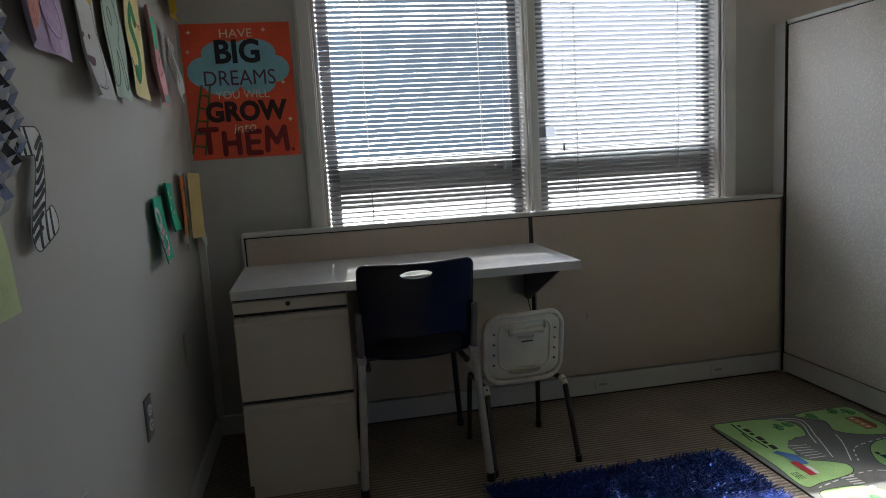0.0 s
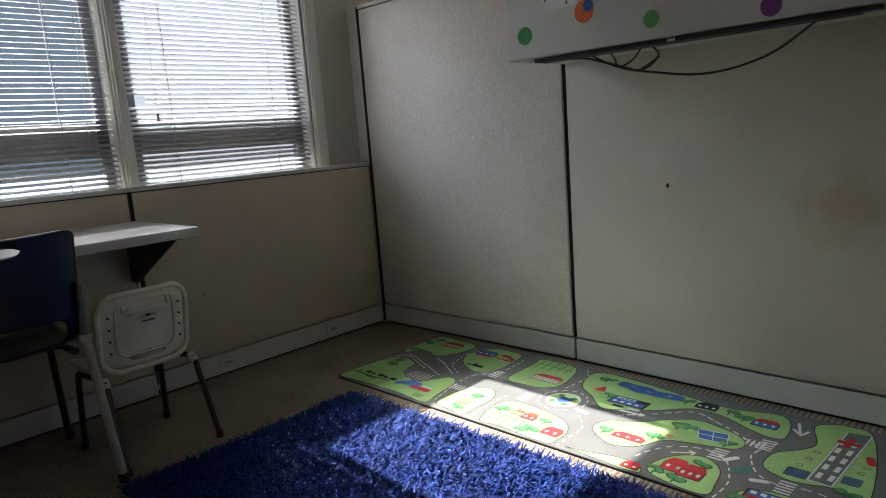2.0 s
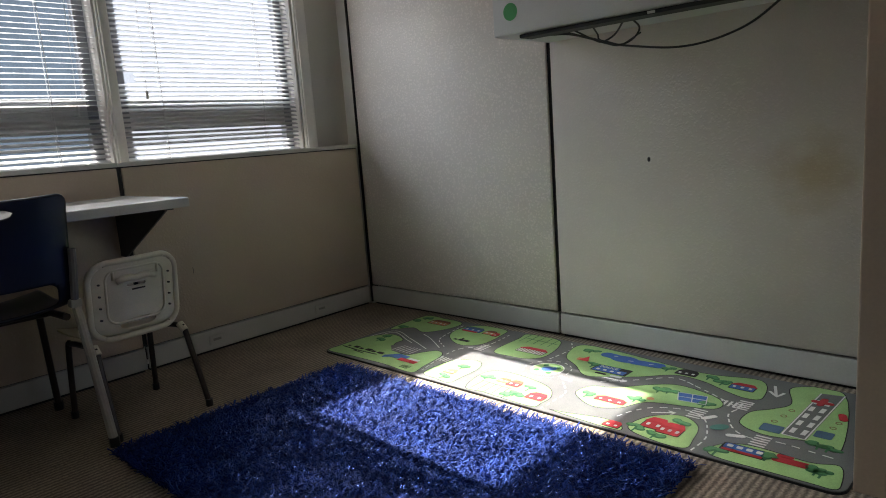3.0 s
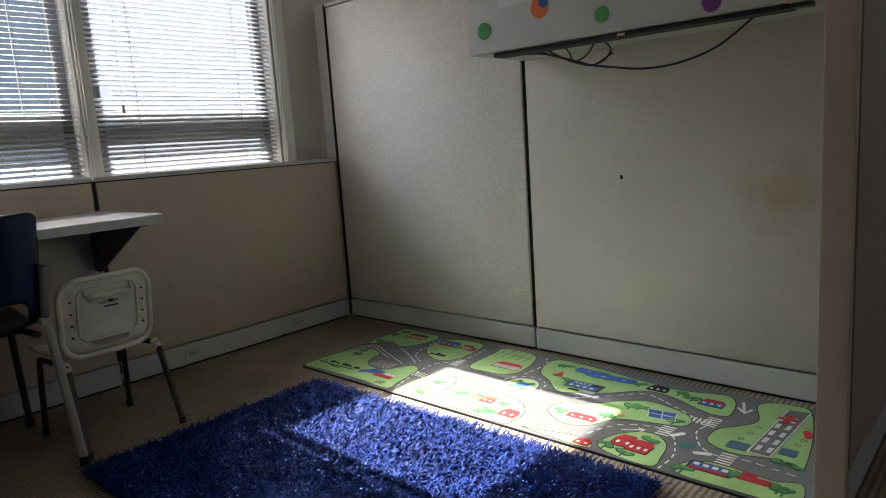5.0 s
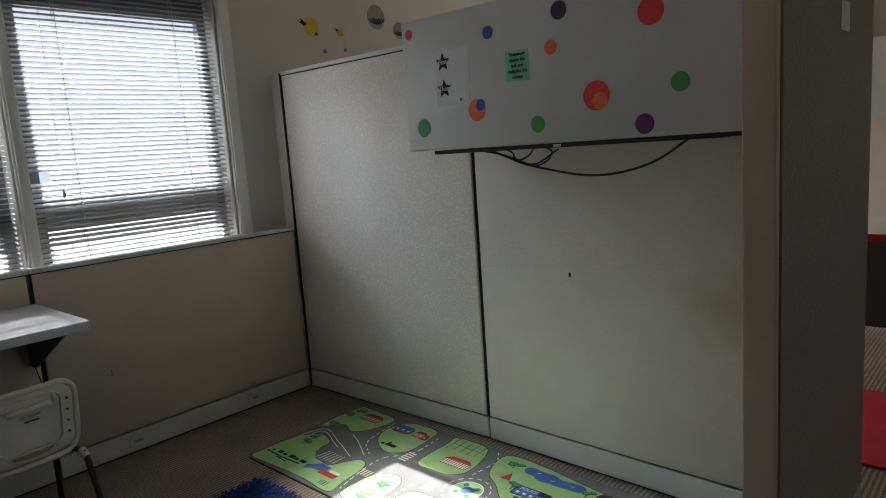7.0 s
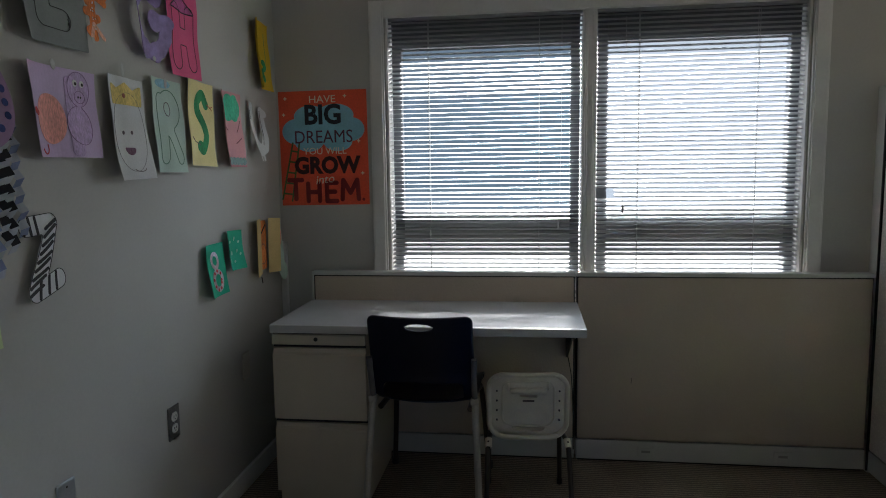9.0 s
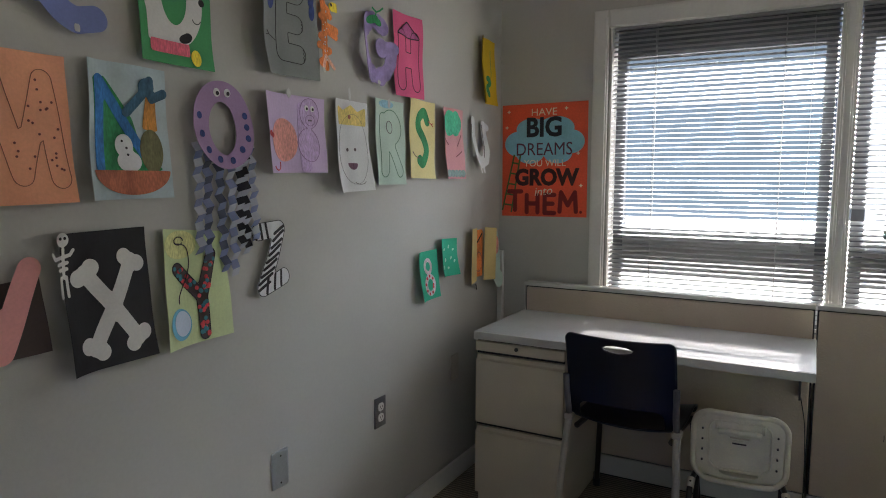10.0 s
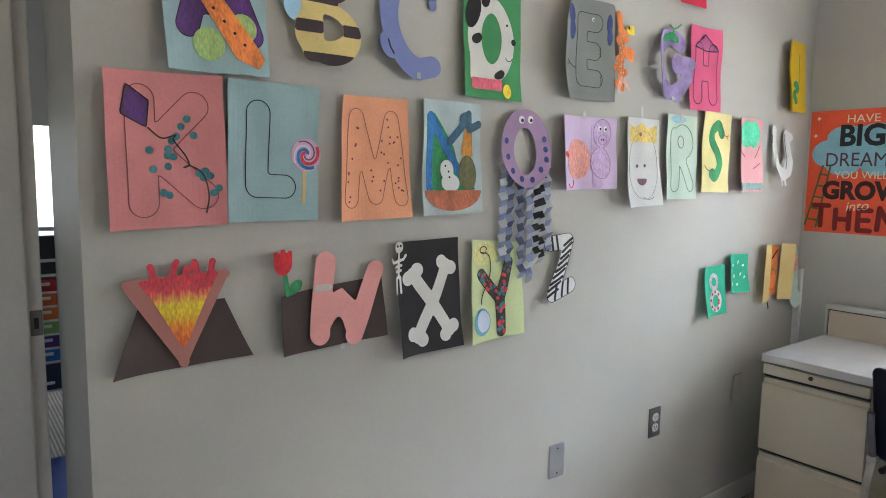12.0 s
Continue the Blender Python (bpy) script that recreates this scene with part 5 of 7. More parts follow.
def lava_material():
    """Chalk that runs from red over yellow to orange down the sheet, with streaky edges."""
    m = crayon("lava_chalk", "ffffff", 0.15)
    nt = m.node_tree
    n, link = nt.nodes, nt.links.new
    bs = n["Principled BSDF"]
    old = bs.inputs["Base Color"].links[0].from_socket
    co = n.new("ShaderNodeTexCoord")
    sep = n.new("ShaderNodeSeparateXYZ")
    link(co.outputs["Object"], sep.inputs[0])
    mp = n.new("ShaderNodeMapping")
    mp.inputs["Scale"].default_value = (160, 12, 1)
    link(co.outputs["Object"], mp.inputs["Vector"])
    tex = n.new("ShaderNodeTexNoise")
    tex.inputs["Scale"].default_value = 1.0
    link(mp.outputs[0], tex.inputs["Vector"])
    mad = n.new("ShaderNodeMath")
    mad.operation = "MULTIPLY_ADD"
    mad.inputs[1].default_value = 0.05
    link(tex.outputs[0], mad.inputs[0])
    link(sep.outputs["Y"], mad.inputs[2])
    rng = n.new("ShaderNodeMapRange")
    rng.inputs["From Min"].default_value, rng.inputs["From Max"].default_value = -0.03, 0.12
    link(mad.outputs[0], rng.inputs["Value"])
    ramp = n.new("ShaderNodeValToRGB")
    el = ramp.color_ramp.elements
    el[0].position, el[0].color = 0.0, (*lin("e8683a"), 1)
    el[1].position, el[1].color = 1.0, (*lin("cf4250"), 1)
    for p, code in ((0.28, "f0913c"), (0.42, "f0c83c"), (0.58, "ecd43e"), (0.68, "ee9a5a"), (0.78, "d8505a")):
        x = el.new(p)
        x.color = (*lin(code), 1)
    link(rng.outputs[0], ramp.inputs[0])
    mul = n.new("ShaderNodeVectorMath")
    mul.operation = "MULTIPLY"
    link(ramp.outputs[0], mul.inputs[0])
    link(old, mul.inputs[1])
    link(mul.outputs[0], bs.inputs["Base Color"])
    return m


def drawing_w():
    d, b = hang(-2.410, 1.070, "pink worm letter W on dark soil with red tulip"), curl(0.004, 0.01)
    page(d, 0.29, 0.15, BROWN, b, name="soil", corners=((-0.142, -0.085), (0.15, -0.075), (0.138, 0.08), (-0.146, 0.057)))
    w = join(caps([[(-0.025, 0.125), (-0.045, -0.045)]], 0.027), caps([[(0.115, 0.098), (0.05, -0.06)]], 0.024), caps([[(-0.035, -0.03), (0.012, 0.035), (0.045, -0.04)]], 0.018), poly((-0.045, 0.03), (-0.03, 0.04), (0.02, 0.06), (0.06, 0.02), (0.05, -0.02), (-0.04, -0.02)))
    blot("letter", d, cut(w, ell(0.008, -0.055, 0.018, 0.045)), B, SALMON, lambda u, v: b(u, v) + 0.006, 0.0012, 0.005, "", 0.001)
    tape(d, -0.032, 0.065, 0.05, 0.016, lambda u, v: b(u, v) + 0.007)
    blot("stem", d, caps([[(-0.137, 0.12), (-0.128, 0.06)]], 0.006), B, C_GREEN, b, 0.003, 0.004)
    blot("leaf", d, join(ell(-0.105, 0.075, 0.02, 0.014, 35), ell(-0.12, 0.066, 0.014, 0.01)), B, C_GREEN, b, 0.003, 0.004)
    blot("tulip", d, cut(join(ell(-0.14, 0.135, 0.026, 0.03), rect(-0.166, 0.13, -0.114, 0.16)), poly((-0.156, 0.17), (-0.15, 0.15), (-0.144, 0.17)), poly((-0.136, 0.17), (-0.13, 0.15), (-0.124, 0.17))), B, crayon("tulip_red", "cc2a36", 0.15), b, 0.0038, 0.004)
    dots(d, [(0.02, -0.085)], 0.007, TAPE, b, "putty")


def bone(a, b2, r, k):
    (ax, ay), (bx, by) = a, b2
    dx, dy = bx - ax, by - ay
    n = math.hypot(dx, dy)
    px, py = -dy / n * k, dx / n * k
    return join(caps([[a, b2]], r), *[ell(x + s * px, y + s * py, k * 1.05, k * 1.05) for x, y in (a, b2) for s in (-1, 1)])


def drawing_x():
    d, b = hang(-2.129, 1.085, "black paper with crossed white bones and a tiny skeleton", 1), curl(0.016, 0.03)
    page(d, 0.214, 0.30, BLACKP, b)
    blot("letter", d, join(bone((-0.052, 0.062), (0.062, -0.1), 0.017, 0.018), bone((0.062, 0.078), (-0.045, -0.105), 0.017, 0.018)), B, BONE, b, 0.0014, 0.005)
    sk = [ell(-0.1, 0.138, 0.016, 0.015), caps([[(-0.1, 0.12), (-0.102, 0.06)], [(-0.122, 0.1), (-0.082, 0.105)], [(-0.115, 0.088), (-0.09, 0.09)], [(-0.112, 0.076), (-0.092, 0.077)], [(-0.11, 0.06), (-0.112, 0.02)], [(-0.095, 0.06), (-0.094, 0.02)], [(-0.124, 0.1), (-0.132, 0.112)], [(-0.082, 0.105), (-0.074, 0.115)]], 0.0038)]
    blot("skeleton", d, join(*sk), B, BONE, b, 0.002, 0.003)
    dots(d, [(-0.106, 0.141), (-0.094, 0.141)], 0.0035, PEN, b, "eye_hole", 0.003, 0.0016)


def drawing_y():
    d, b = hang(-1.887, 1.081, "green paper with a dotted yo-yo letter Y"), curl(0.01, 0.02)
    page(d, 0.215, 0.29, LIME, b, corners=((-0.11, -0.148), (0.108, -0.143), (0.1, 0.13), (-0.095, 0.147)))
    blot("yellow_patch", d, ell(-0.045, 0.105, 0.05, 0.035), B, crayon("butter_crayon", "e0df9c", 0.05), b)
    y = caps([[(-0.055, 0.045), (0.012, -0.03), (0.05, 0.075)], [(0.012, -0.03), (0.016, -0.125)]], 0.0155)
    outline(d, y, 0.003, PEN, b, lift=0.0022)
    blot("letter", d, y, B, BROWN, b, 0.002, 0.005)
    rnd = random.Random(3)
    pts = [(rnd.uniform(-0.09, 0.06), rnd.uniform(-0.135, 0.095)) for _ in range(420)]
    f = y(np.array([p[0] for p in pts]), np.array([p[1] for p in pts]))
    pts = [p for p, q in zip(pts, f) if q < -0.003]
    dots(d, pts[::2][:34], 0.0055, C_RED, b, "red_dot", 0.003, 0.0025)
    dots(d, pts[1::2][:26], 0.0055, C_TEAL, b, "teal_dot", 0.0034, 0.0025)
    ribbon("yoyo_string", [[(p.x, p.y) for p in spline([(-0.065, 0.11, 0), (-0.03, 0.1, 0), (-0.02, 0.06, 0), (-0.03, 0.02, 0), (-0.055, -0.02, 0), (-0.06, -0.04, 0)], 6)], arc(-0.05, 0.115, 0.014, 0.01, 0, 330, 10)], 0.0028, PEN, d, 0.004, 0.0006, b)
    blot("yoyo", d, ell(-0.062, -0.09, 0.036, 0.039), B, paper("yoyo_blue", "6fb2d0"), b, 0.003, 0.004)
    blot("yoyo_face", d, ell(-0.058, -0.088, 0.028, 0.031), B, paper("yoyo_white", "cfdcec"), b, 0.004, 0.004)


def drawing_z():
    d, b = hang(-1.615, 1.115, "white zebra-striped cut-out of the letter Z"), curl(0.01, 0.02)
    z = join(caps([[(-0.055, 0.085), (0.035, 0.09), (-0.04, -0.075), (0.045, -0.05)]], 0.024))
    blot("letter", d, z, B, WHITE, b, 0.0, 0.005, "", 0.001)
    bars = [[(-0.068 + 0.022 * k, 0.115), (-0.062 + 0.022 * k, 0.06)] for k in range(3)]
    for k in range(9):
        t = k / 8.0
        cu, cv = 0.036 - 0.076 * t, 0.088 - 0.16 * t
        bars.append([(cu - 0.026, cv - 0.012), (cu + 0.026, cv + 0.012 + 0.004 * (k % 2))])
    bars += [[(-0.028, -0.095), (-0.02, -0.045)], [(0.002, -0.09), (0.008, -0.035)], [(0.03, -0.08), (0.034, -0.025)]]
    for line in bars:
        s = both(caps([line], 0.0042), z)
        blot("stripe", d, s, B, PEN, b, 0.0014, 0.0045)
    outline(d, z, 0.002, PEN, b, lift=0.0014)


for make in (drawing_a, drawing_b, drawing_c, drawing_d, drawing_e, drawing_f, drawing_g, drawing_h, drawing_i, drawing_j, drawing_k, drawing_l, drawing_m, drawing_n,
             drawing_o, drawing_p, drawing_q, drawing_r, drawing_s, drawing_t, drawing_u, drawing_v, drawing_w, drawing_x, drawing_y, drawing_z):
    make()

# Cards low in the corner
card, b = thing("greeting_card", on_art_wall(-0.727, 0.963, 0.003), "green handmade card with a painted figure eight", "card", "paper cards"), curl(0.02, 0.06)
page(card, 0.16, 0.2, SEAGREEN, b, 0.004)
blot("wreath", card, join(cut(ell(0.0, 0.035, 0.03, 0.034), ell(0, 0.035, 0.016, 0.018)), cut(ell(0.005, -0.04, 0.042, 0.044), ell(0.005, -0.04, 0.022, 0.024))), B, crayon("wreath_white", "cfc6cb", 0.3), b, 0.0012, 0.004)
rnd = random.Random(1)
dots(card, [(0.036 * math.cos(k) * rnd.uniform(0.7, 1.0), -0.04 + 0.036 * math.sin(k)) for k in np.linspace(0, 6, 9)], 0.006, C_RED, b, "berry", 0.0022)
card, b = thing("greeting_card", on_art_wall(-0.555, 1.020, 0.003), "green handmade card with white dabs", "card", "paper cards"), curl(0.018, 0.08)
page(card, 0.165, 0.152, SEAGREEN, b, -0.006)
for u, v, a in ((-0.04, 0.035, 20), (0.0, 0.045, 60), (0.04, 0.03, 10), (-0.03, -0.01, 80), (0.02, -0.005, 40), (0.05, -0.02, 30), (-0.01, -0.045, 10), (-0.05, -0.04, 70)):
    blot("dab", card, ell(u, v, 0.009, 0.005, a), (u - 0.015, v - 0.015, u + 0.015, v + 0.015), crayon("pale_dab", "bfe6d2", 0.1), b, 0.0014, 0.0025)
card, b = thing("folded_drawing", on_art_wall(-0.264, 0.997, 0.003), "folded manila paper with an orange pumpkin drawing", "drawing", "paper cards"), curl(0.02, 0.0)
page(card, 0.14, 0.25, TAN, lambda u, v: 0.004 + 0.45 * max(0.0, 0.02 - u) * 0.5, label="folded manila sheet", corners=((-0.115, -0.12), (-0.02, -0.115), (-0.02, 0.13), (-0.105, 0.13)))
blot("pumpkin_sheet", card, rect(-0.03, -0.1, 0.06, 0.12), B, C_ORANGE, lambda u, v: 0.003, 0.0, 0.01)
outline(card, ell(0.015, -0.03, 0.035, 0.045), 0.005, C_BROWN, lambda u, v: 0.004, name="pumpkin")
ribbon("black_stroke", [[(0.0, 0.06), (0.03, 0.085), (0.05, 0.1)], [(-0.01, -0.13), (0.0, -0.16)]], 0.008, PEN, card, 0.004, 0.0008)
page(card, 0.06, 0.25, TAN, lambda u, v: 0.004 + 0.55 * max(0.0, u - 0.03), label="folded manila sheet", corners=((0.05, -0.12), (0.11, -0.12), (0.115, 0.125), (0.055, 0.13)))
card, b = thing("round_drawing", on_art_wall(-0.080, 0.978, 0.003), "pale round drawing with soft red and green colouring", "drawing", "paper cards"), curl(0.02, 0.0)
blot("paper", card, join(ell(0, 0.03, 0.055, 0.11), ell(-0.01, -0.1, 0.05, 0.05)), B, MINT, b, 0.0, 0.008)
blot("red_patch", card, ell(0.015, 0.055, 0.03, 0.045), B, C_PEACH, b, 0.0014)
blot("purple_patch", card, ell(-0.03, 0.07, 0.022, 0.05), B, C_LPURP, b, 0.002)
blot("green_patch", card, ell(-0.025, -0.02, 0.018, 0.03), B, C_MINT, b, 0.0024)


# Wall plates
def wall_plate(y, z, kind):
    if kind == "outlet":
        p = thing("wall_outlet", on_art_wall(y, z), "steel cover plate with a white double socket on the wall", "outlet")
        part("cover_plate", box(-0.035, 0.035, -0.057, 0.057, 0, 0.005, 0.0025), STEEL_PLATE, p)
        for v in (-0.02, 0.02):
            s = sheet("socket", both(ell(0, v, 0.0175, 0.0175), rect(-0.02, v - 0.0145, 0.02, v + 0.0145)), (-0.02, v - 0.02, 0.02, v + 0.02), 0.003, TRIM, p, 0.005, 0.003)
            bm = bmesh.new()
            for u in (-0.0065, 0.0065):
                add_box(bm, u - 0.0013, u + 0.0013, v - 0.002, v + 0.006, 0.0079, 0.0086)
            add_box(bm, -0.002, 0.002, v - 0.009, v - 0.0055, 0.0079, 0.0086)
            part("slots", bm, BLACK, s)
    else:
        m = STEEL_PLATE_LIT if kind == "blank" else surface("ivory_plate", (0.46, 0.43, 0.37), 0.45)
        p = thing("wall_plate", on_art_wall(y, z), "blank steel cover plate on the wall" if kind == "blank" else "ivory plastic wall plate behind the desk", "wall plate")
        part("cover_plate", box(-0.035, 0.035, -0.057, 0.057, 0, 0.007, 0.005), m, p)
    for v in ((0.0,) if kind == "outlet" else (-0.042, 0.042)):
        part("screw", tube([(0, v, 0.0045), (0, v, 0.0066 if kind == "outlet" else 0.008)], 0.0032, 8), BLACK if kind == "blank" else CHROME, p)


wall_plate(-1.057, 0.491, "outlet")
wall_plate(-1.590, 0.478, "blank")
wall_plate(-0.473, 0.519, "ivory")

# Poster on the window wall
poster = thing("wall_poster", on_window_wall(0.228, 1.442, -0.002) @ Matrix.Rotation(radians(0.4), 4, "Z"), "orange-red poster with lettering and a blue cloud", "poster")
PB = (-0.23, -0.29, 0.23, 0.29)
page(poster, 0.428, 0.536, surface("poster_orange", "ee5a38", 0.5, 0.10, 5), lambda u, v: 0.0, name="poster_sheet")
cloud = join(rect(-0.15, 0.02, 0.15, 0.14, 0.05), ell(-0.13, 0.08, 0.07, 0.06), ell(0.135, 0.085, 0.065, 0.055), ell(-0.06, 0.15, 0.08, 0.05), ell(0.06, 0.15, 0.09, 0.055), ell(-0.07, 0.03, 0.07, 0.045), ell(0.07, 0.03, 0.07, 0.045))
sheet("cloud", cloud, PB, 0.01, surface("poster_cloud", "8cc3d6", 0.5, 0.12, 12), poster, 0.0008, 0.0004)
INK, DARKRED, PALEINK = surface("poster_navy_ink", "1b1f2e", 0.5), surface("poster_dark_red", "82191c", 0.5, 0.08), surface("poster_pale_ink", "f0e0c4", 0.5)
PLUM = surface("poster_plum_ink", "5d2f4a", 0.5)
lettering("letter", "HAVE", -0.0, 0.212, 0.048, PALEINK, poster, 0.0014, 1.1, apart=True)
lettering("letter", "BIG", 0.0, 0.115, 0.125, INK, poster, 0.0014, 0.95, 0.004, apart=True)
lettering("letter", "DREAMS", 0.0, 0.025, 0.085, PLUM, poster, 0.0014, 0.9, 0.0, apart=True)
lettering("letter", "YOU WILL", 0.005, -0.028, 0.045, PALEINK, poster, 0.0014, 1.0, apart=True)
lettering("letter", "GROW", 0.012, -0.115, 0.105, surface("poster_maroon", "3a1216", 0.5), poster, 0.0014, 0.94, 0.005, apart=True)
lettering("letter", "into", 0.0, -0.165, 0.058, PALEINK, poster, 0.0014, 1.0, 0.0, 6, 0.25, apart=True)
for lines, u, v in (([[(-0.032, 0.09), (0.032, 0.09)], [(0, 0.09), (0, 0)]], -0.145, -0.238),
                    ([[(-0.028, 0.082), (-0.028, 0)], [(0.028, 0.082), (0.028, 0)], [(-0.028, 0.042), (0.028, 0.042)]], -0.056, -0.248),
                    ([[(0.026, 0.086), (-0.022, 0.086), (-0.022, 0), (0.026, 0)], [(-0.022, 0.044), (0.018, 0.044)]], 0.03, -0.25),
                    ([[(-0.04, 0), (-0.034, 0.09), (0, 0.03), (0.034, 0.09), (0.04, 0)]], 0.123, -0.242)):
    strokes = [[(u + a, v + b) for a, b in line] for line in lines]
    sheet("letter", caps(strokes, 0.0105), (u - 0.07, v - 0.02, u + 0.07, v + 0.11), 0.0035, DARKRED, poster, 0.0014, 0.0004)
sheet("full_stop", ell(0.186, -0.244, 0.007, 0.007), (0.17, -0.26, 0.2, -0.23), 0.003, DARKRED, poster, 0.0014, 0.0004)
OLIVE = surface("poster_ladder_green", "4f6a35", 0.5)
ribbon("ladder", [[(-0.212, -0.24), (-0.15, 0.03)], [(-0.165, -0.25), (-0.118, 0.03)]] + [[(-0.205 + 0.0125 * k, -0.21 + 0.05 * k), (-0.16 + 0.0085 * k, -0.215 + 0.05 * k)] for k in range(5)], 0.008, OLIVE, poster, 0.0012, 0.0005)
for u, v in ((-0.18, 0.235), (0.11, 0.24), (0.17, 0.03), (0.16, -0.05), (-0.19, 0.16), (0.185, -0.12)):
    sheet("star", join(ell(u, v, 0.009, 0.003), ell(u, v, 0.003, 0.009)), (u - 0.012, v - 0.012, u + 0.012, v + 0.012), 0.002, PALEINK, poster, 0.0012, 0.0004)


# Stickers and notes on the overhead cabinet: u southwards, v up from its foot
def dot_sticker(u, v, r, code, lift=0.0005):
    s = thing("round_sticker", facing_west(2.29 - lift, -1.333 - u, 1.215 + v), "round paper dot sticker on the cabinet door", "sticker", "dot stickers")
    sheet("dot", ell(0, 0, r, r), (-r - 0.002, -r - 0.002, r + 0.002, r + 0.002), 0.005, DOTS.setdefault(code, paper("sticker_" + code, code, 0.6)), s, 0.0, 0.0004)


DOTS = {}
for u, v, r, code in ((0.078, 0.077, 0.030, "3f9a55"), (0.312, 0.118, 0.035, "e9713a"), (0.539, 0.057, 0.025, "4f9d52"), (0.735, 0.121, 0.041, "dc3a34"),
                      (0.874, 0.034, 0.027, "6c2c72"), (0.972, 0.132, 0.025, "4f9d52"), (0.37, 0.347, 0.019, "2c5cb0"), (0.594, 0.271, 0.021, "e4653a"),
                      (0.036, 0.392, 0.017, "e0525e"), (0.625, 0.368, 0.026, "33203f"), (0.897, 0.318, 0.036, "d83432")):
    if v + r < 0.437:
        dot_sticker(u, v, r, code)
dot_sticker(0.328, 0.133, 0.0185, "2c5cb0", 0.0011)
dot_sticker(0.745, 0.106, 0.023, "e9743c", 0.0011)


def star_field(u, v, r):
    pts = [(u + (r if k % 2 == 0 else r * 0.42) * math.sin(k * math.pi / 5), v + (r if k % 2 == 0 else r * 0.42) * math.cos(k * math.pi / 5)) for k in range(10)]
    return poly(*pts)


note = thing("routine_chart", facing_west(2.2895, -1.333, 1.215), "white paper chart with two black stars", "paper", "cabinet notes")
page(note, 0.142, 0.176, WHITE, flat_bend, corners=((0.145, 0.142), (0.287, 0.146), (0.289, 0.318), (0.147, 0.322)))
for v, word in ((0.283, "First"), (0.198, "Then")):
    sheet("star", star_field(0.181, v, 0.033), (0.14, v - 0.04, 0.22, v + 0.04), 0.004, BLACKP, note, 0.0006, 0.0004)
    lettering("words", word, 0.181, v - 0.006, 0.021, WHITE, note, 0.0016, 1.0, 0.0004)
sheet("tab", rect(0.245, 0.152, 0.253, 0.163), (0.24, 0.15, 0.26, 0.165), 0.003, PENSOFT, note, 0.0006, 0.0003)
note = thing("sticky_note", facing_west(2.2895, -1.333, 1.215), "mint green note with handwritten words", "paper", "cabinet notes")
page(note, 0.085, 0.09, paper("mint_note", "7fd0b0"), lambda u, v: 0.01 * max(0.0, 0.235 - v), corners=((0.432, 0.192), (0.519, 0.188), (0.517, 0.278), (0.433, 0.283)))
for k, word in enumerate(("Teamwork", "divides the", "task and", "multiplies the", "success")):
    lettering("words", word, 0.476, 0.264 - 0.0165 * k, 0.0145, PEN, note, 0.0022, 0.9, 0.0003)

# Cables under the cabinet
cable = thing("cable_bundle", pose(0, 0, 0), "loose black cables hanging under the cabinet", "cable")
part("long_cable", tube(spline([(2.38, -1.495, 1.206), (2.45, -1.545, 1.205), (2.45, -1.625, 1.180), (2.45, -1.705, 1.150), (2.45, -1.825, 1.124), (2.45, -1.925, 1.108), (2.45, -2.015, 1.108), (2.45, -2.105, 1.124), (2.44, -2.185, 1.152), (2.38, -2.295, 1.206)], 8), 0.0038, 8), BLACK, cable)
part("looped_cable", tube(spline([(2.38, -1.565, 1.207), (2.45, -1.625, 1.182), (2.45, -1.695, 1.158), (2.45, -1.745, 1.142), (2.46, -1.785, 1.155), (2.45, -1.815, 1.185), (2.38, -1.825, 1.207)], 8), 0.0032, 8), BLACK, cable)
part("looped_cable", tube(spline([(2.38, -1.605, 1.207), (2.46, -1.645, 1.170), (2.46, -1.675, 1.162), (2.45, -1.725, 1.178), (2.38, -1.795, 1.207)], 8), 0.0032, 8), BLACK, cable)
part("short_cable", tube(spline([(2.37, -1.685, 1.207), (2.45, -1.660, 1.188), (2.46, -1.665, 1.168), (2.5, -1.715, 1.146), (2.6, -1.745, 1.19)], 8), 0.003, 8), BLACK, cable)

# Bee and flower stickers on the window wall past the panels
for x, z, r, code in ((2.963, 1.915, 0.045, "c9ad34"), (3.164, 1.903, 0.022, "b9a03a")):
    bee = thing("bee_sticker", on_window_wall(x, z, -0.0015), "yellow bee wall sticker with dark wings", "sticker", "wall stickers")
    sheet("body", ell(0, 0, r, r * 1.1), (-0.06, -0.06, 0.06, 0.06), 0.006, paper("bee_" + code, code), bee, 0, 0.0005)
    sheet("wing", join(poly((-r * 0.6, r * 0.3), (-r * 1.7, r * 0.9), (-r * 1.2, 0.0)), poly((-r * 1.0, 0.3 * r), (-r * 2.4, r * 0.7), (-r * 1.4, r * 0.2))), (-0.12, -0.06, 0.06, 0.06), 0.006, BLACKP, bee, 0.0006, 0.0005)
    sheet("foot", poly((r * 0.6, -r * 0.5), (r * 1.0, -r * 0.9), (r * 0.3, -r * 1.0)), (-0.06, -0.08, 0.06, 0.06), 0.006, BLACKP, bee, 0.0006, 0.0005)
for x, z, r in ((3.449, 2.01, 0.07), (3.635, 1.946, 0.05), (3.041, 1.791, 0.014), (3.189, 1.807, 0.012)):
    fl = thing("hive_sticker", on_window_wall(x, z, -0.0015), "dark grey hive wall sticker", "sticker", "wall stickers")
    sheet("body", ell(0, 0, r, r), (-0.09, -0.09, 0.09, 0.09), 0.007, GREY, fl, 0, 0.0005)
    ribbon("band", [arc(0, 0, r * k, r * k * 0.6, 200, 350, 8) for k in (0.4, 0.65, 0.9)], r * 0.14, PEN, fl, 0.0006, 0.0005)

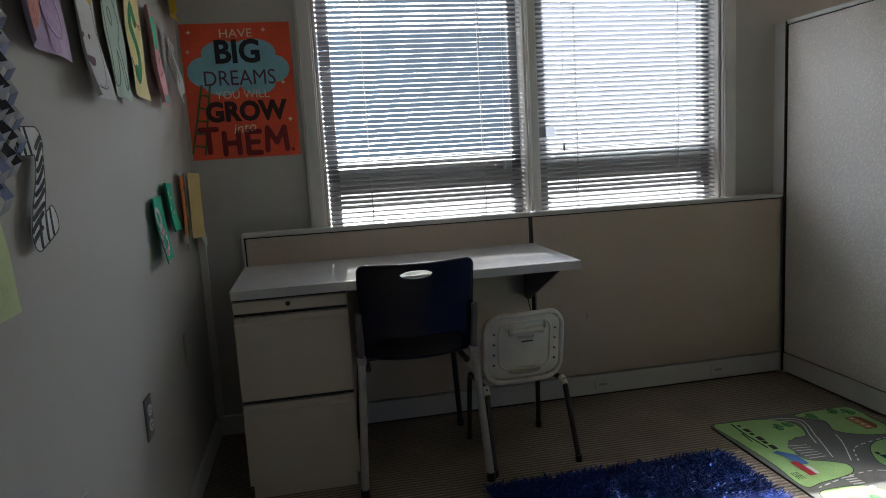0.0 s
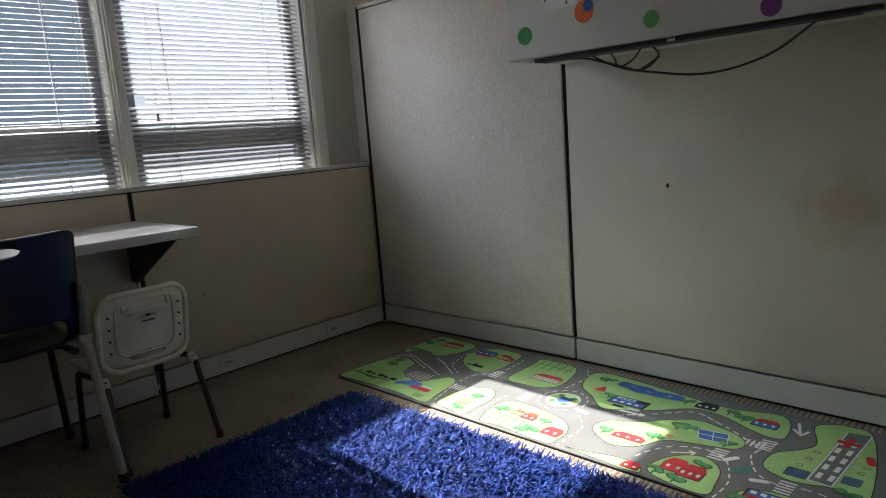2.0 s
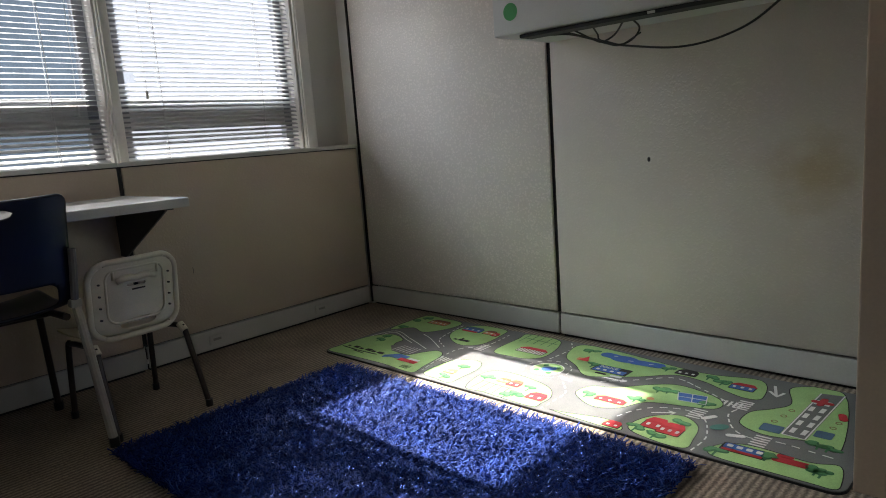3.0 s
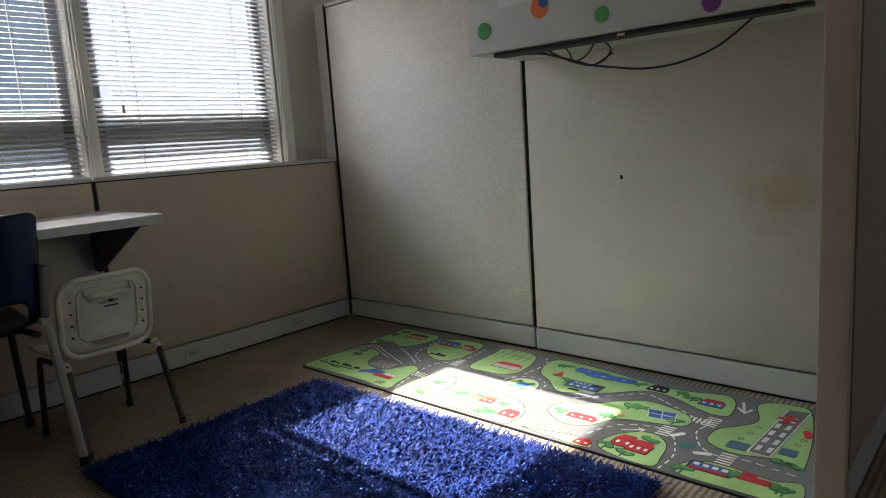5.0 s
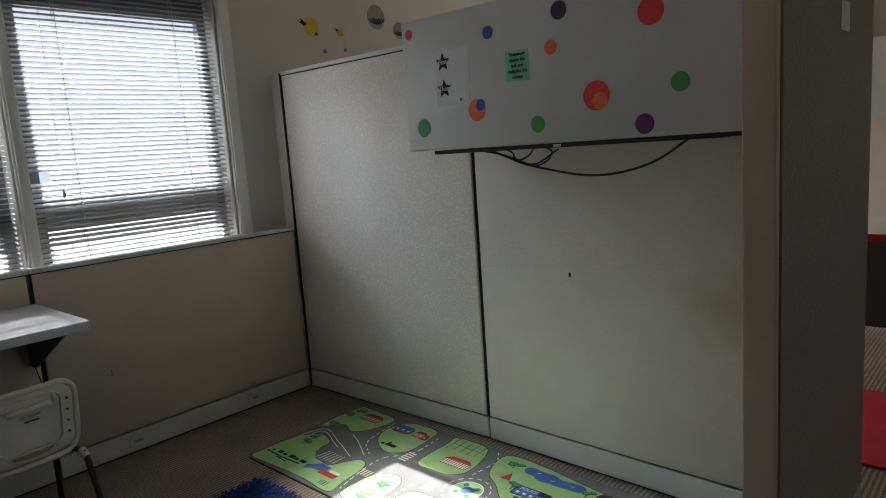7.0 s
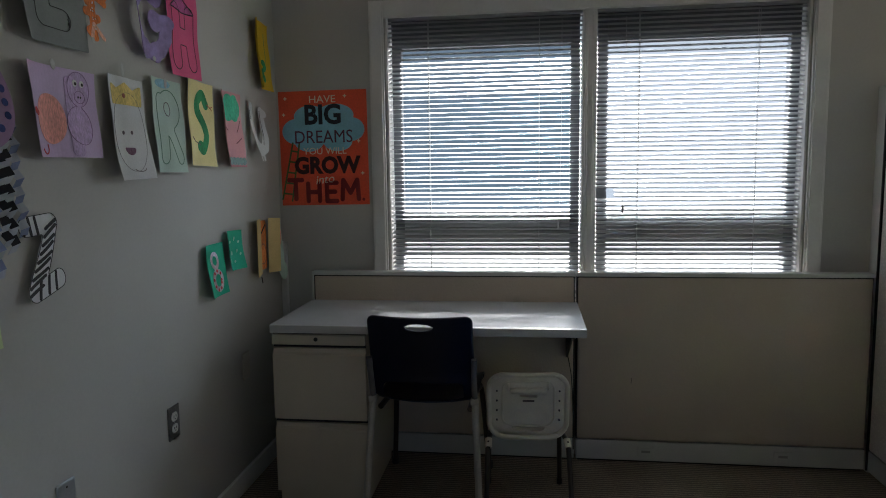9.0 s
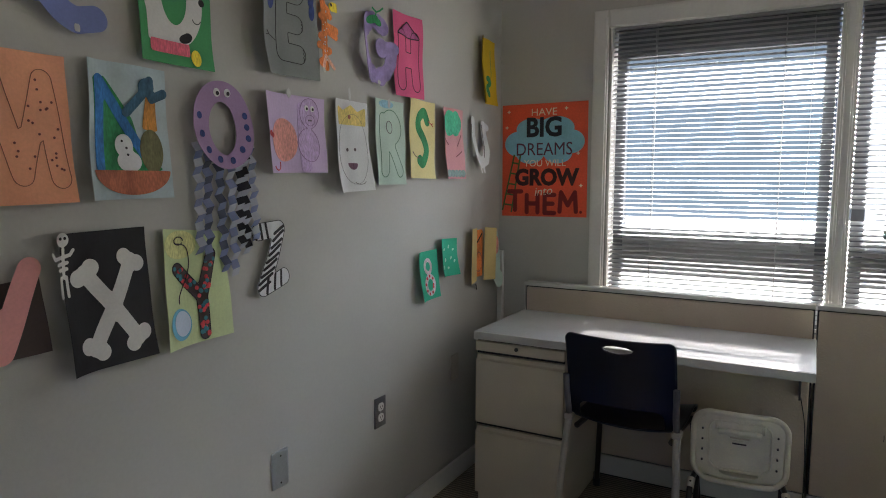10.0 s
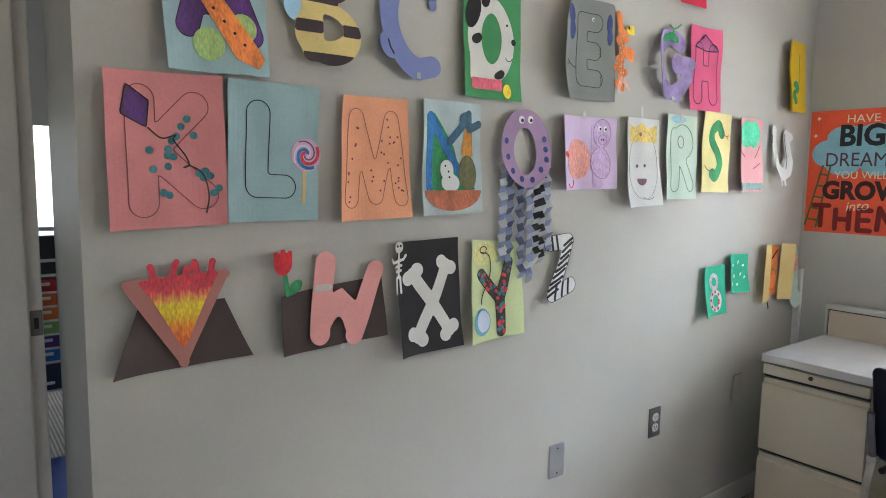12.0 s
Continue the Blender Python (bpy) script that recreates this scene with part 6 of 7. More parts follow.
# Play mat with a printed town: u eastwards, s southwards from its north-west corner
mat_thing = thing("play_mat", pose(1.957, -0.566, 0, 0, 0, -1.1), "children's play mat printed with green town and roads", "play mat")
ML, MW = 1.985, 0.64
FELT = dict(rough=0.9, vary=0.07, scale=14, grain=0.1, fine=300, bump=0.25, bump_scale=500)
ROAD, GRASS = surface("mat_road_grey", (0.14, 0.147, 0.147), **FELT), surface("mat_grass_green", (0.31, 0.53, 0.20), **FELT)
M_WHITE, M_RED, M_BLUE = surface("mat_white", (0.7, 0.72, 0.7), **FELT), surface("mat_red", (0.50, 0.025, 0.035), **FELT), surface("mat_blue", (0.045, 0.13, 0.42), **FELT)
M_TREE, M_DARK, M_BROWN = surface("mat_tree_green", (0.03, 0.15, 0.055), **FELT), surface("mat_black", (0.012, 0.014, 0.013), **FELT), surface("mat_brown", (0.20, 0.075, 0.035), **FELT)
M_TEAL, M_ORANGE = surface("mat_slate", (0.06, 0.13, 0.22), **FELT), surface("mat_orange", (0.55, 0.26, 0.12), **FELT)
M_POOL = surface("mat_pool_green", (0.05, 0.19, 0.16), **FELT)
MB = (-0.01, -ML - 0.01, MW + 0.01, 0.01)
sheet("mat_body", rect(0, -ML, MW, 0, 0.035), MB, 0.012, M_DARK, mat_thing, 0.0, 0.0058, label="dark rubber-backed bound edge")
sheet("road_print", rect(0.003, -ML + 0.003, MW - 0.003, -0.003, 0.033), MB, 0.012, ROAD, mat_thing, 0.0058, 0.0016, label="grey printed roads")
TOP = 0.0074


def printed(name, field, bounds, material, layer=1, step=0.006, label=""):
    return sheet(name, field, bounds, step, material, mat_thing, TOP + 0.0004 * (layer - 1), 0.0004, flat_bend, label)


def round_loop(pts, steps=5):
    """A smooth closed line through the points."""
    n = len(pts)
    out = []
    for i in range(n):
        p0, p1, p2, p3 = (Vector(pts[(i + k) % n]) for k in (-1, 0, 1, 2))
        for k in range(steps):
            t = k / steps
            q = 0.5 * (2 * p1 + (p2 - p0) * t + (2 * p0 - 5 * p1 + 4 * p2 - p3) * t * t + (3 * p1 - p0 - 3 * p2 + p3) * t ** 3)
            out.append((q.x, -q.y))
    return out


def island(*pts):
    line = round_loop(pts)
    inner = both(poly(*line), rect(0.006, -ML + 0.006, MW - 0.006, -0.006, 0.03))
    us, vs = [p[0] for p in line], [p[1] for p in line]
    bounds = (max(0.002, min(us) - 0.012), max(-ML + 0.002, min(vs) - 0.012), min(MW - 0.002, max(us) + 0.012), min(-0.002, max(vs) + 0.012))
    printed("green_island", inner, bounds, GRASS, 1, 0.008)
    ribbon("kerb_line", loops_of(inner, bounds, 0.008), 0.0028, M_DARK, mat_thing, TOP + 0.0003, 0.0003)


def dashes(line, on=0.022, off=0.017, width=0.0045):
    pts = [(p.x, p.y) for p in spline([(u, -s, 0) for u, s in line], 12)]
    acc, out = 0.0, []
    for a, b in zip(pts, pts[1:]):
        acc += math.hypot(b[0] - a[0], b[1] - a[1])
        if acc % (on + off) < on:
            out.append([a, b])
    ribbon("road_dash", out, width, M_WHITE, mat_thing, TOP, 0.0003)


def stripe(width, *line):
    ribbon("road_line", [[(p.x, p.y) for p in spline([(u, -s, 0) for u, s in line], 10)]], width, M_WHITE, mat_thing, TOP, 0.0003)


def crossing(u, s, along, count=5, bar=0.042):
    """A zebra crossing: bars side by side over the road."""
    lines = []
    for k in range(count):
        o = (k - (count - 1) / 2) * 0.015
        lines.append([(u + o, -s - bar / 2), (u + o, -s + bar / 2)] if along else [(u - bar / 2, -s + o), (u + bar / 2, -s + o)])
    ribbon("crossing_bar", lines, 0.007, M_WHITE, mat_thing, TOP, 0.0003)


def tree(u, s, r=0.017):
    rnd = random.Random(int(u * 1000) * 7 + int(s * 1000))
    u = min(u, MW - 0.05)
    crown = [(u + rnd.uniform(-0.4, 0.6) * r, -s + rnd.uniform(-1.1, 1.1) * r, r * rnd.uniform(0.45, 0.7), r * rnd.uniform(0.55, 0.85)) for _ in range(5)]
    f = join(*[ell(*c) for c in crown], caps([[(max(0.01, u - r * 1.4), -s), (u, -s)]], r * 0.14))
    bounds = (max(0.006, u - 2 * r), -s - 2.2 * r, min(MW - 0.006, u + 2 * r), -s + 2.2 * r)
    printed("printed_tree", f, bounds, M_TREE, 3, 0.004)
    lit = join(*[ell(a + 0.12 * r, b, c * 0.66, d * 0.66) for a, b, c, d in crown])
    printed("leaf_print", lit, bounds, M_LEAF, 4, 0.004)


M_LEAF = surface("mat_leaf_green", (0.075, 0.27, 0.10), **FELT)


def house(u, s, long, deep, walls, roof, windows=3):
    """A printed building seen from the west: long along the mat, deep across it."""
    printed("print_outline", rect(u - 0.003, -s - long / 2 - 0.003, u + deep * 0.6, -s + long / 2 + 0.003), (max(0.004, u - 0.008), -s - long, u + deep, -s + long), M_DARK, 2, 0.004)
    printed("printed_house", rect(u, -s - long / 2, u + deep * 0.6, -s + long / 2), (max(0.004, u - 0.005), -s - long, u + deep, -s + long), walls, 3, 0.004)
    printed("printed_roof", poly((u + deep * 0.58, -s - long * 0.58), (u + deep * 0.58, -s + long * 0.58), (u + deep, -s + long * 0.34), (u + deep, -s - long * 0.34)), (u, -s - long, min(MW - 0.004, u + deep + 0.005), -s + long), roof, 4, 0.004)
    for k in range(windows):
        o = (k + 0.5) / windows * long - long / 2
        printed("printed_window", rect(u + deep * 0.2, -s + o - 0.005, u + deep * 0.42, -s + o + 0.005), (u, -s + o - 0.01, u + deep * 0.6, -s + o + 0.01), M_WHITE, 5, 0.004)


island((0.012, 0.024), (0.077, 0.012), (0.232, 0.023), (0.316, 0.098), (0.288, 0.198), (0.229, 0.209), (0.168, 0.269), (0.150, 0.364), (0.205, 0.399), (0.256, 0.441), (0.224, 0.497), (0.092, 0.524), (0.016, 0.531), (0.024, 0.367), (0.018, 0.163))
island((0.372, 0.020), (0.622, 0.012), (0.628, 0.122), (0.613, 0.258), (0.512, 0.264), (0.415, 0.200), (0.441, 0.103))
island((0.451, 0.331), (0.539, 0.311), (0.628, 0.367), (0.628, 0.508), (0.571, 0.538), (0.422, 0.546), (0.365, 0.481), (0.389, 0.401))
island((0.561, 0.632), (0.628, 0.631), (0.628, 0.782), (0.560, 0.836), (0.429, 0.859), (0.371, 0.815), (0.360, 0.734), (0.377, 0.643))
island((0.043, 0.574), (0.192, 0.575), (0.245, 0.636), (0.241, 0.691), (0.182, 0.726), (0.087, 0.730), (0.018, 0.727), (0.024, 0.653))
island((0.019, 0.807), (0.155, 0.771), (0.212, 0.818), (0.205, 0.956), (0.170, 1.058), (0.107, 1.106), (0.047, 1.108), (0.012, 1.100), (0.012, 0.997), (0.020, 0.884))
island((0.476, 0.924), (0.617, 0.903), (0.622, 1.073), (0.569, 1.414), (0.602, 1.603), (0.459, 1.654), (0.431, 1.612), (0.453, 1.545), (0.499, 1.444), (0.501, 1.348), (0.422, 1.255), (0.362, 1.161), (0.337, 1.091), (0.405, 1.012))
island((0.192, 1.148), (0.264, 1.166), (0.292, 1.235), (0.381, 1.326), (0.424, 1.403), (0.398, 1.522), (0.352, 1.574), (0.300, 1.566), (0.275, 1.496), (0.239, 1.380), (0.154, 1.331), (0.119, 1.264), (0.142, 1.200))
island((0.024, 1.155), (0.031, 1.211), (0.059, 1.319), (0.050, 1.389), (0.012, 1.405), (0.012, 1.300))
island((0.045, 1.417), (0.131, 1.425), (0.190, 1.476), (0.201, 1.527), (0.157, 1.579), (0.076, 1.599), (0.012, 1.599), (0.012, 1.498))
island((0.264, 1.655), (0.339, 1.659), (0.394, 1.703), (0.461, 1.736), (0.594, 1.701), (0.619, 1.841), (0.228, 1.925), (0.235, 1.851), (0.210, 1.762), (0.216, 1.709), (0.235, 1.673))
island((0.030, 1.656), (0.083, 1.663), (0.119, 1.708), (0.126, 1.769), (0.116, 1.882), (0.136, 1.945), (0.040, 1.968), (0.012, 1.958), (0.012, 1.915), (0.012, 1.795), (0.012, 1.697))

dashes(((0.057, 0.550), (0.212, 0.509), (0.324, 0.505), (0.416, 0.573), (0.610, 0.565)))
dashes(((0.311, 0.427), (0.369, 0.343), (0.463, 0.311), (0.593, 0.291)))
dashes(((0.029, 0.762), (0.153, 0.749), (0.255, 0.752)))
dashes(((0.415, 0.889), (0.496, 0.897), (0.560, 0.896), (0.628, 0.850)))
dashes(((0.239, 1.067), (0.167, 1.123), (0.091, 1.129), (0.016, 1.130)))
dashes(((0.315, 1.169), (0.392, 1.262), (0.476, 1.359), (0.439, 1.461), (0.389, 1.552), (0.343, 1.627)))
dashes(((0.095, 1.354), (0.157, 1.375), (0.216, 1.418), (0.249, 1.499), (0.218, 1.570), (0.129, 1.615), (0.073, 1.623), (0.012, 1.619)))
dashes(((0.401, 1.646), (0.307, 1.615), (0.257, 1.626), (0.195, 1.666), (0.170, 1.719), (0.185, 1.784), (0.177, 1.866), (0.169, 1.930)))
stripe(0.004, (0.196, 0.019), (0.360, 0.064), (0.314, 0.219), (0.249, 0.381))
stripe(0.004, (0.203, 0.050), (0.341, 0.078), (0.294, 0.217), (0.237, 0.361))
stripe(0.004, (0.393, 0.223), (0.361, 0.298), (0.289, 0.420))
for u, s, along in ((0.194, 0.531, False), (0.384, 0.576, True), (0.267, 0.816, True), (0.243, 1.538, True), (0.364, 1.590, False), (0.375, 1.627, True), (0.165, 1.745, True)):
    crossing(u, s, along)
for u, s in ((0.241, 0.106), (0.284, 0.104), (0.426, 0.049), (0.538, 0.041), (0.591, 0.057), (0.172, 0.665), (0.060, 0.665), (0.141, 0.813), (0.044, 0.972), (0.068, 0.992), (0.135, 1.003), (0.576, 0.979), (0.446, 1.064), (0.547, 1.307), (0.545, 1.454), (0.521, 1.508), (0.196, 1.193), (0.355, 1.368), (0.364, 1.397), (0.320, 1.532), (0.245, 1.341), (0.060, 1.437), (0.046, 1.501), (0.154, 1.533), (0.225, 1.873), (0.222, 1.896), (0.047, 1.674), (0.090, 1.788), (0.082, 1.904), (0.075, 1.918)):
    tree(u, s, 0.02)
ribbon("ring_dash", [arc(0.319, -0.945, 0.088, 0.088, a, a + 12, 3) for a in range(0, 360, 24)], 0.004, M_WHITE, mat_thing, TOP, 0.0003)
printed("roundabout", ell(0.319, -0.945, 0.06, 0.06), (0.25, -1.015, 0.39, -0.875), GRASS)
ribbon("roundabout_rim", [arc(0.319, -0.945, 0.061, 0.061, 0, 360, 24)], 0.004, M_WHITE, mat_thing, TOP + 0.0004, 0.0003)
printed("fountain", join(ell(0.319, -0.945, 0.024, 0.022), ell(0.33, -0.965, 0.018, 0.012)), (0.27, -1.0, 0.37, -0.9), M_BLUE, 3, 0.004)
for a in (40, 130, 220, 310):
    u, v = 0.319 + 0.04 * math.cos(radians(a)), -0.945 + 0.04 * math.sin(radians(a))
    printed("printed_bush", ell(u, v, 0.011, 0.011), (u - 0.015, v - 0.015, u + 0.015, v + 0.015), M_TREE, 3, 0.004)

# Buildings, vehicles and plots of the printed town
printed("printed_truck", poly((0.075, -0.295), (0.10, -0.285), (0.145, -0.335), (0.14, -0.40), (0.10, -0.40), (0.095, -0.325)), (0.06, -0.42, 0.16, -0.27), M_BLUE, 3, 0.004)
printed("truck_trailer", rect(0.085, -0.475, 0.112, -0.375), (0.07, -0.49, 0.13, -0.36), M_RED, 4, 0.004)
printed("truck_load", rect(0.112, -0.47, 0.128, -0.415), (0.10, -0.48, 0.14, -0.40), M_WHITE, 4, 0.004)
ribbon("crate_print", [[(0.035 + 0.008 * k, -0.445), (0.035 + 0.008 * k, -0.49)] for k in range(4)] + [[(0.035, -0.445), (0.059, -0.445)], [(0.035, -0.468), (0.059, -0.468)]], 0.0022, M_DARK, mat_thing, TOP + 0.0008, 0.0003)
printed("parking", poly((0.20, -0.215), (0.275, -0.27), (0.235, -0.39), (0.15, -0.37), (0.155, -0.27)), (0.13, -0.41, 0.29, -0.19), ROAD, 2, 0.006)
ribbon("parking_line", [[(0.165, -0.262 - 0.021 * k), (0.232, -0.272 - 0.019 * k)] for k in range(6)], 0.003, M_WHITE, mat_thing, TOP + 0.0008, 0.0003)
for k, (wide, deep) in enumerate(((0.016, 0.012), (0.03, 0.02), (0.022, 0.014), (0.034, 0.022), (0.026, 0.016), (0.036, 0.02))):
    s = 0.045 + 0.038 * k
    printed("title_bar", rect(0.098, -s - wide, 0.098 + deep, -s), (0.09, -0.3, 0.13, -0.03), M_DARK, 3, 0.003)
printed("title_bar", caps([[(0.086, -0.03), (0.080, -0.13), (0.086, -0.25)]], 0.0035), (0.06, -0.27, 0.1, -0.02), M_DARK, 3, 0.003)
printed("title_bar", caps([[(0.072, -0.12), (0.066, -0.19)]], 0.0028), (0.055, -0.21, 0.09, -0.1), M_DARK, 3, 0.003)
house(0.535, 0.161, 0.11, 0.06, M_ORANGE, M_BROWN, 4)
ribbon("timber_print", [[(0.53, -0.11 - 0.02 * k), (0.59, -0.12 - 0.017 * k)] for k in range(6)], 0.0026, M_BROWN, mat_thing, TOP + 0.0022, 0.0003)
house(0.535, 0.378, 0.10, 0.055, M_BLUE, M_TEAL, 3)
printed("shop_front", rect(0.522, -0.42, 0.538, -0.335), (0.51, -0.43, 0.55, -0.32), M_RED, 5, 0.004)
house(0.535, 0.475, 0.055, 0.05, M_ORANGE, M_BROWN, 2)
house(0.53, 0.515, 0.03, 0.04, M_RED, M_RED, 1)
printed("printed_train", join(rect(0.405, -0.475, 0.425, -0.415), rect(0.405, -0.41, 0.418, -0.39), rect(0.42, -0.43, 0.44, -0.42)), (0.39, -0.49, 0.45, -0.38), M_DARK, 4, 0.003)
house(0.43, 0.775, 0.125, 0.06, M_WHITE, M_RED, 0)
ribbon("column_print", [[(0.432, -0.718 - 0.0125 * k), (0.464, -0.718 - 0.0125 * k)] for k in range(10)], 0.004, M_BROWN, mat_thing, TOP + 0.0014, 0.0003)
ribbon("field_line", [[(0.53, -0.655 - 0.036 * k), (0.628, -0.65 - 0.036 * k)] for k in range(5)] + [[(0.58, -0.65), (0.57, -0.82)]], 0.003, M_TREE, mat_thing, TOP + 0.0008, 0.0003)
house(0.09, 0.655, 0.045, 0.04, M_ORANGE, M_ORANGE, 2)
ribbon("lot_line", [[(0.02, -0.825 - 0.032 * k), (0.10, -0.822 - 0.03 * k)] for k in range(5)] + [[(0.10, -0.81), (0.092, -0.96)]], 0.003, M_TREE, mat_thing, TOP + 0.0008, 0.0003)
house(0.125, 0.885, 0.045, 0.035, M_ORANGE, M_BROWN, 2)
house(0.115, 0.935, 0.05, 0.05, M_RED, M_BROWN, 2)
house(0.06, 1.065, 0.065, 0.055, M_RED, M_RED, 2)
printed("printed_house", rect(0.462, -1.01, 0.49, -0.975), (0.45, -1.02, 0.5, -0.96), M_ORANGE, 3, 0.004)
printed("printed_roof", poly((0.462, -1.03), (0.462, -0.985), (0.515, -1.005)), (0.45, -1.05, 0.52, -0.97), M_RED, 4, 0.003)
printed("pond", join(caps([[(0.568, -1.05), (0.558, -1.12), (0.548, -1.18), (0.555, -1.265)]], 0.024), ell(0.555, -1.13, 0.033, 0.055)), (0.5, -1.31, 0.61, -1.0), M_BLUE, 3, 0.006)
ribbon("ripple", [[(0.565, -1.08), (0.57, -1.095)], [(0.545, -1.15), (0.55, -1.168)], [(0.55, -1.23), (0.555, -1.245)]], 0.003, M_WHITE, mat_thing, TOP + 0.0014, 0.0003)
printed("print_outline", rect(0.398, -1.215, 0.462, -1.075), (0.39, -1.23, 0.47, -1.06), M_DARK, 2, 0.004)
printed("printed_station", join(rect(0.402, -1.205, 0.435, -1.08), rect(0.43, -1.17, 0.458, -1.085)), (0.39, -1.22, 0.47, -1.07), M_BLUE, 3, 0.004)
lettering("words", "POLICE", 0.438, -1.128, 0.024, M_WHITE, mat_thing, TOP + 0.0014, 0.9, 0.0, -90)
for k in range(4):
    printed("printed_window", rect(0.411, -1.105 - 0.028 * k, 0.423, -1.092 - 0.028 * k), (0.405, -1.115 - 0.028 * k, 0.43, -1.085 - 0.028 * k), M_WHITE, 5, 0.003)
for s in (1.13, 1.19):
    printed("printed_car", rect(0.374, -s - 0.022, 0.388, -s + 0.022, 0.005), (0.36, -s - 0.03, 0.4, -s + 0.03), M_DARK if s < 1.15 else M_WHITE, 3, 0.004)
house(0.52, 1.377, 0.07, 0.05, M_DARK, M_DARK, 3)
house(0.49, 1.575, 0.075, 0.055, M_BLUE, M_RED, 3)
house(0.175, 1.278, 0.10, 0.038, M_RED, M_RED, 3)
printed("printed_sign", ell(0.27, -1.375, 0.011, 0.013), (0.25, -1.4, 0.29, -1.35), M_ORANGE, 3, 0.003)
printed("tennis_court", poly((0.305, -1.45), (0.365, -1.425), (0.378, -1.515), (0.315, -1.535)), (0.29, -1.55, 0.39, -1.41), M_BLUE, 3, 0.004)
ribbon("court_line", [[(0.305, -1.45), (0.365, -1.425), (0.378, -1.515), (0.315, -1.535), (0.305, -1.45)], [(0.311, -1.492), (0.372, -1.47)], [(0.335, -1.438), (0.346, -1.525)]], 0.003, M_WHITE, mat_thing, TOP + 0.0014, 0.0003)
house(0.075, 1.47, 0.06, 0.075, M_RED, M_RED, 2)
house(0.065, 1.525, 0.065, 0.075, M_RED, M_RED, 3)
house(0.02, 1.372, 0.05, 0.04, M_RED, M_RED, 2)
printed("traffic_island", ell(0.189, -1.626, 0.028, 0.017, -40), (0.14, -1.67, 0.24, -1.58), M_POOL, 2, 0.004)
for u, s, turn in ((0.235, 1.578, -35), (0.159, 1.682, -70), (0.27, 1.06, 80), (0.20, 0.60, 20)):
    c, n = math.cos(radians(turn)) * 0.017, math.sin(radians(turn)) * 0.017
    printed("printed_car", caps([[(u - c, -s - n), (u + c, -s + n)]], 0.009), (u - 0.035, -s - 0.035, u + 0.035, -s + 0.035), M_WHITE, 3, 0.004)
printed("print_outline", rect(0.062, -1.785, 0.112, -1.672, 0.006), (0.055, -1.79, 0.12, -1.66), M_DARK, 2, 0.004)
printed("printed_bus", rect(0.078, -1.78, 0.108, -1.677, 0.006), (0.07, -1.79, 0.12, -1.66), M_BLUE, 3, 0.004)
printed("bus_base", rect(0.065, -1.78, 0.078, -1.677), (0.06, -1.79, 0.085, -1.66), M_RED, 3, 0.004)
for k in range(4):
    printed("printed_window", rect(0.087, -1.70 - 0.025 * k, 0.102, -1.684 - 0.025 * k), (0.08, -1.71 - 0.025 * k, 0.11, -1.675 - 0.025 * k), M_WHITE, 5, 0.004)
printed("printed_car", rect(0.075, -1.885, 0.105, -1.80, 0.008), (0.065, -1.9, 0.115, -1.79), M_RED, 3, 0.004)
printed("car_roof", rect(0.105, -1.845, 0.118, -1.805), (0.1, -1.86, 0.125, -1.79), M_RED, 4, 0.004)
printed("runway", poly((0.24, -1.773), (0.588, -1.782), (0.60, -1.85), (0.237, -1.838)), (0.22, -1.87, 0.615, -1.76), ROAD, 2, 0.006)
ribbon("runway_mark", [[(0.262 + 0.058 * k, -1.793), (0.297 + 0.058 * k, -1.794)] for k in range(5)] + [[(0.262 + 0.058 * k, -1.822), (0.297 + 0.058 * k, -1.824)] for k in range(5)], 0.013, M_WHITE, mat_thing, TOP + 0.0008, 0.0003)
ribbon("runway_edge", [[(0.24, -1.776), (0.588, -1.785)], [(0.237, -1.835), (0.60, -1.847)], [(0.24, -1.776), (0.237, -1.835)]], 0.004, M_WHITE, mat_thing, TOP + 0.0008, 0.0003)
printed("printed_plane", join(caps([[(0.495, -1.805), (0.54, -1.807)], [(0.515, -1.785), (0.515, -1.828)]], 0.010)), (0.46, -1.86, 0.57, -1.76), M_RED, 4, 0.004)
printed("hangar", rect(0.235, -1.772, 0.285, -1.715), (0.225, -1.78, 0.3, -1.7), M_TEAL, 3, 0.005)
printed("hangar", rect(0.27, -1.89, 0.315, -1.845), (0.26, -1.9, 0.33, -1.835), M_TEAL, 3, 0.005)
printed("printed_plane", join(caps([[(0.42, -1.885), (0.45, -1.875)]], 0.011)), (0.4, -1.91, 0.47, -1.85), M_RED, 4, 0.004)
ribbon("airfield_light", [arc(u, -s, 0.008, 0.008, 0, 360, 8) for u, s in ((0.31, 1.735), (0.36, 1.745), (0.41, 1.752), (0.35, 1.875), (0.39, 1.88))], 0.0025, M_BROWN, mat_thing, TOP + 0.0008, 0.0003)
ribbon("arrow", [[(0.578, -1.653), (0.495, -1.682)], [(0.528, -1.652), (0.492, -1.684), (0.533, -1.695)]], 0.009, M_WHITE, mat_thing, TOP, 0.0003)
ribbon("arrow", [[(0.176, -1.425), (0.213, -1.483)], [(0.215, -1.462), (0.213, -1.484), (0.193, -1.478)]], 0.006, M_WHITE, mat_thing, TOP, 0.0003)
ribbon("arrow", [[(0.355, -1.13), (0.36, -1.24)], [(0.37, -1.222), (0.36, -1.242), (0.348, -1.226)]], 0.006, M_WHITE, mat_thing, TOP, 0.0003)

# Doorway, and the next room seen through it
frame_thing = thing("door_1", pose(0, 0, 0), "white painted door frame with a steel strike plate", "door frame", kind="structure")
part("jamb", box(-0.36, -0.30, -3.10, -2.988, 0, 2.10, 0.004), TRIM, frame_thing)
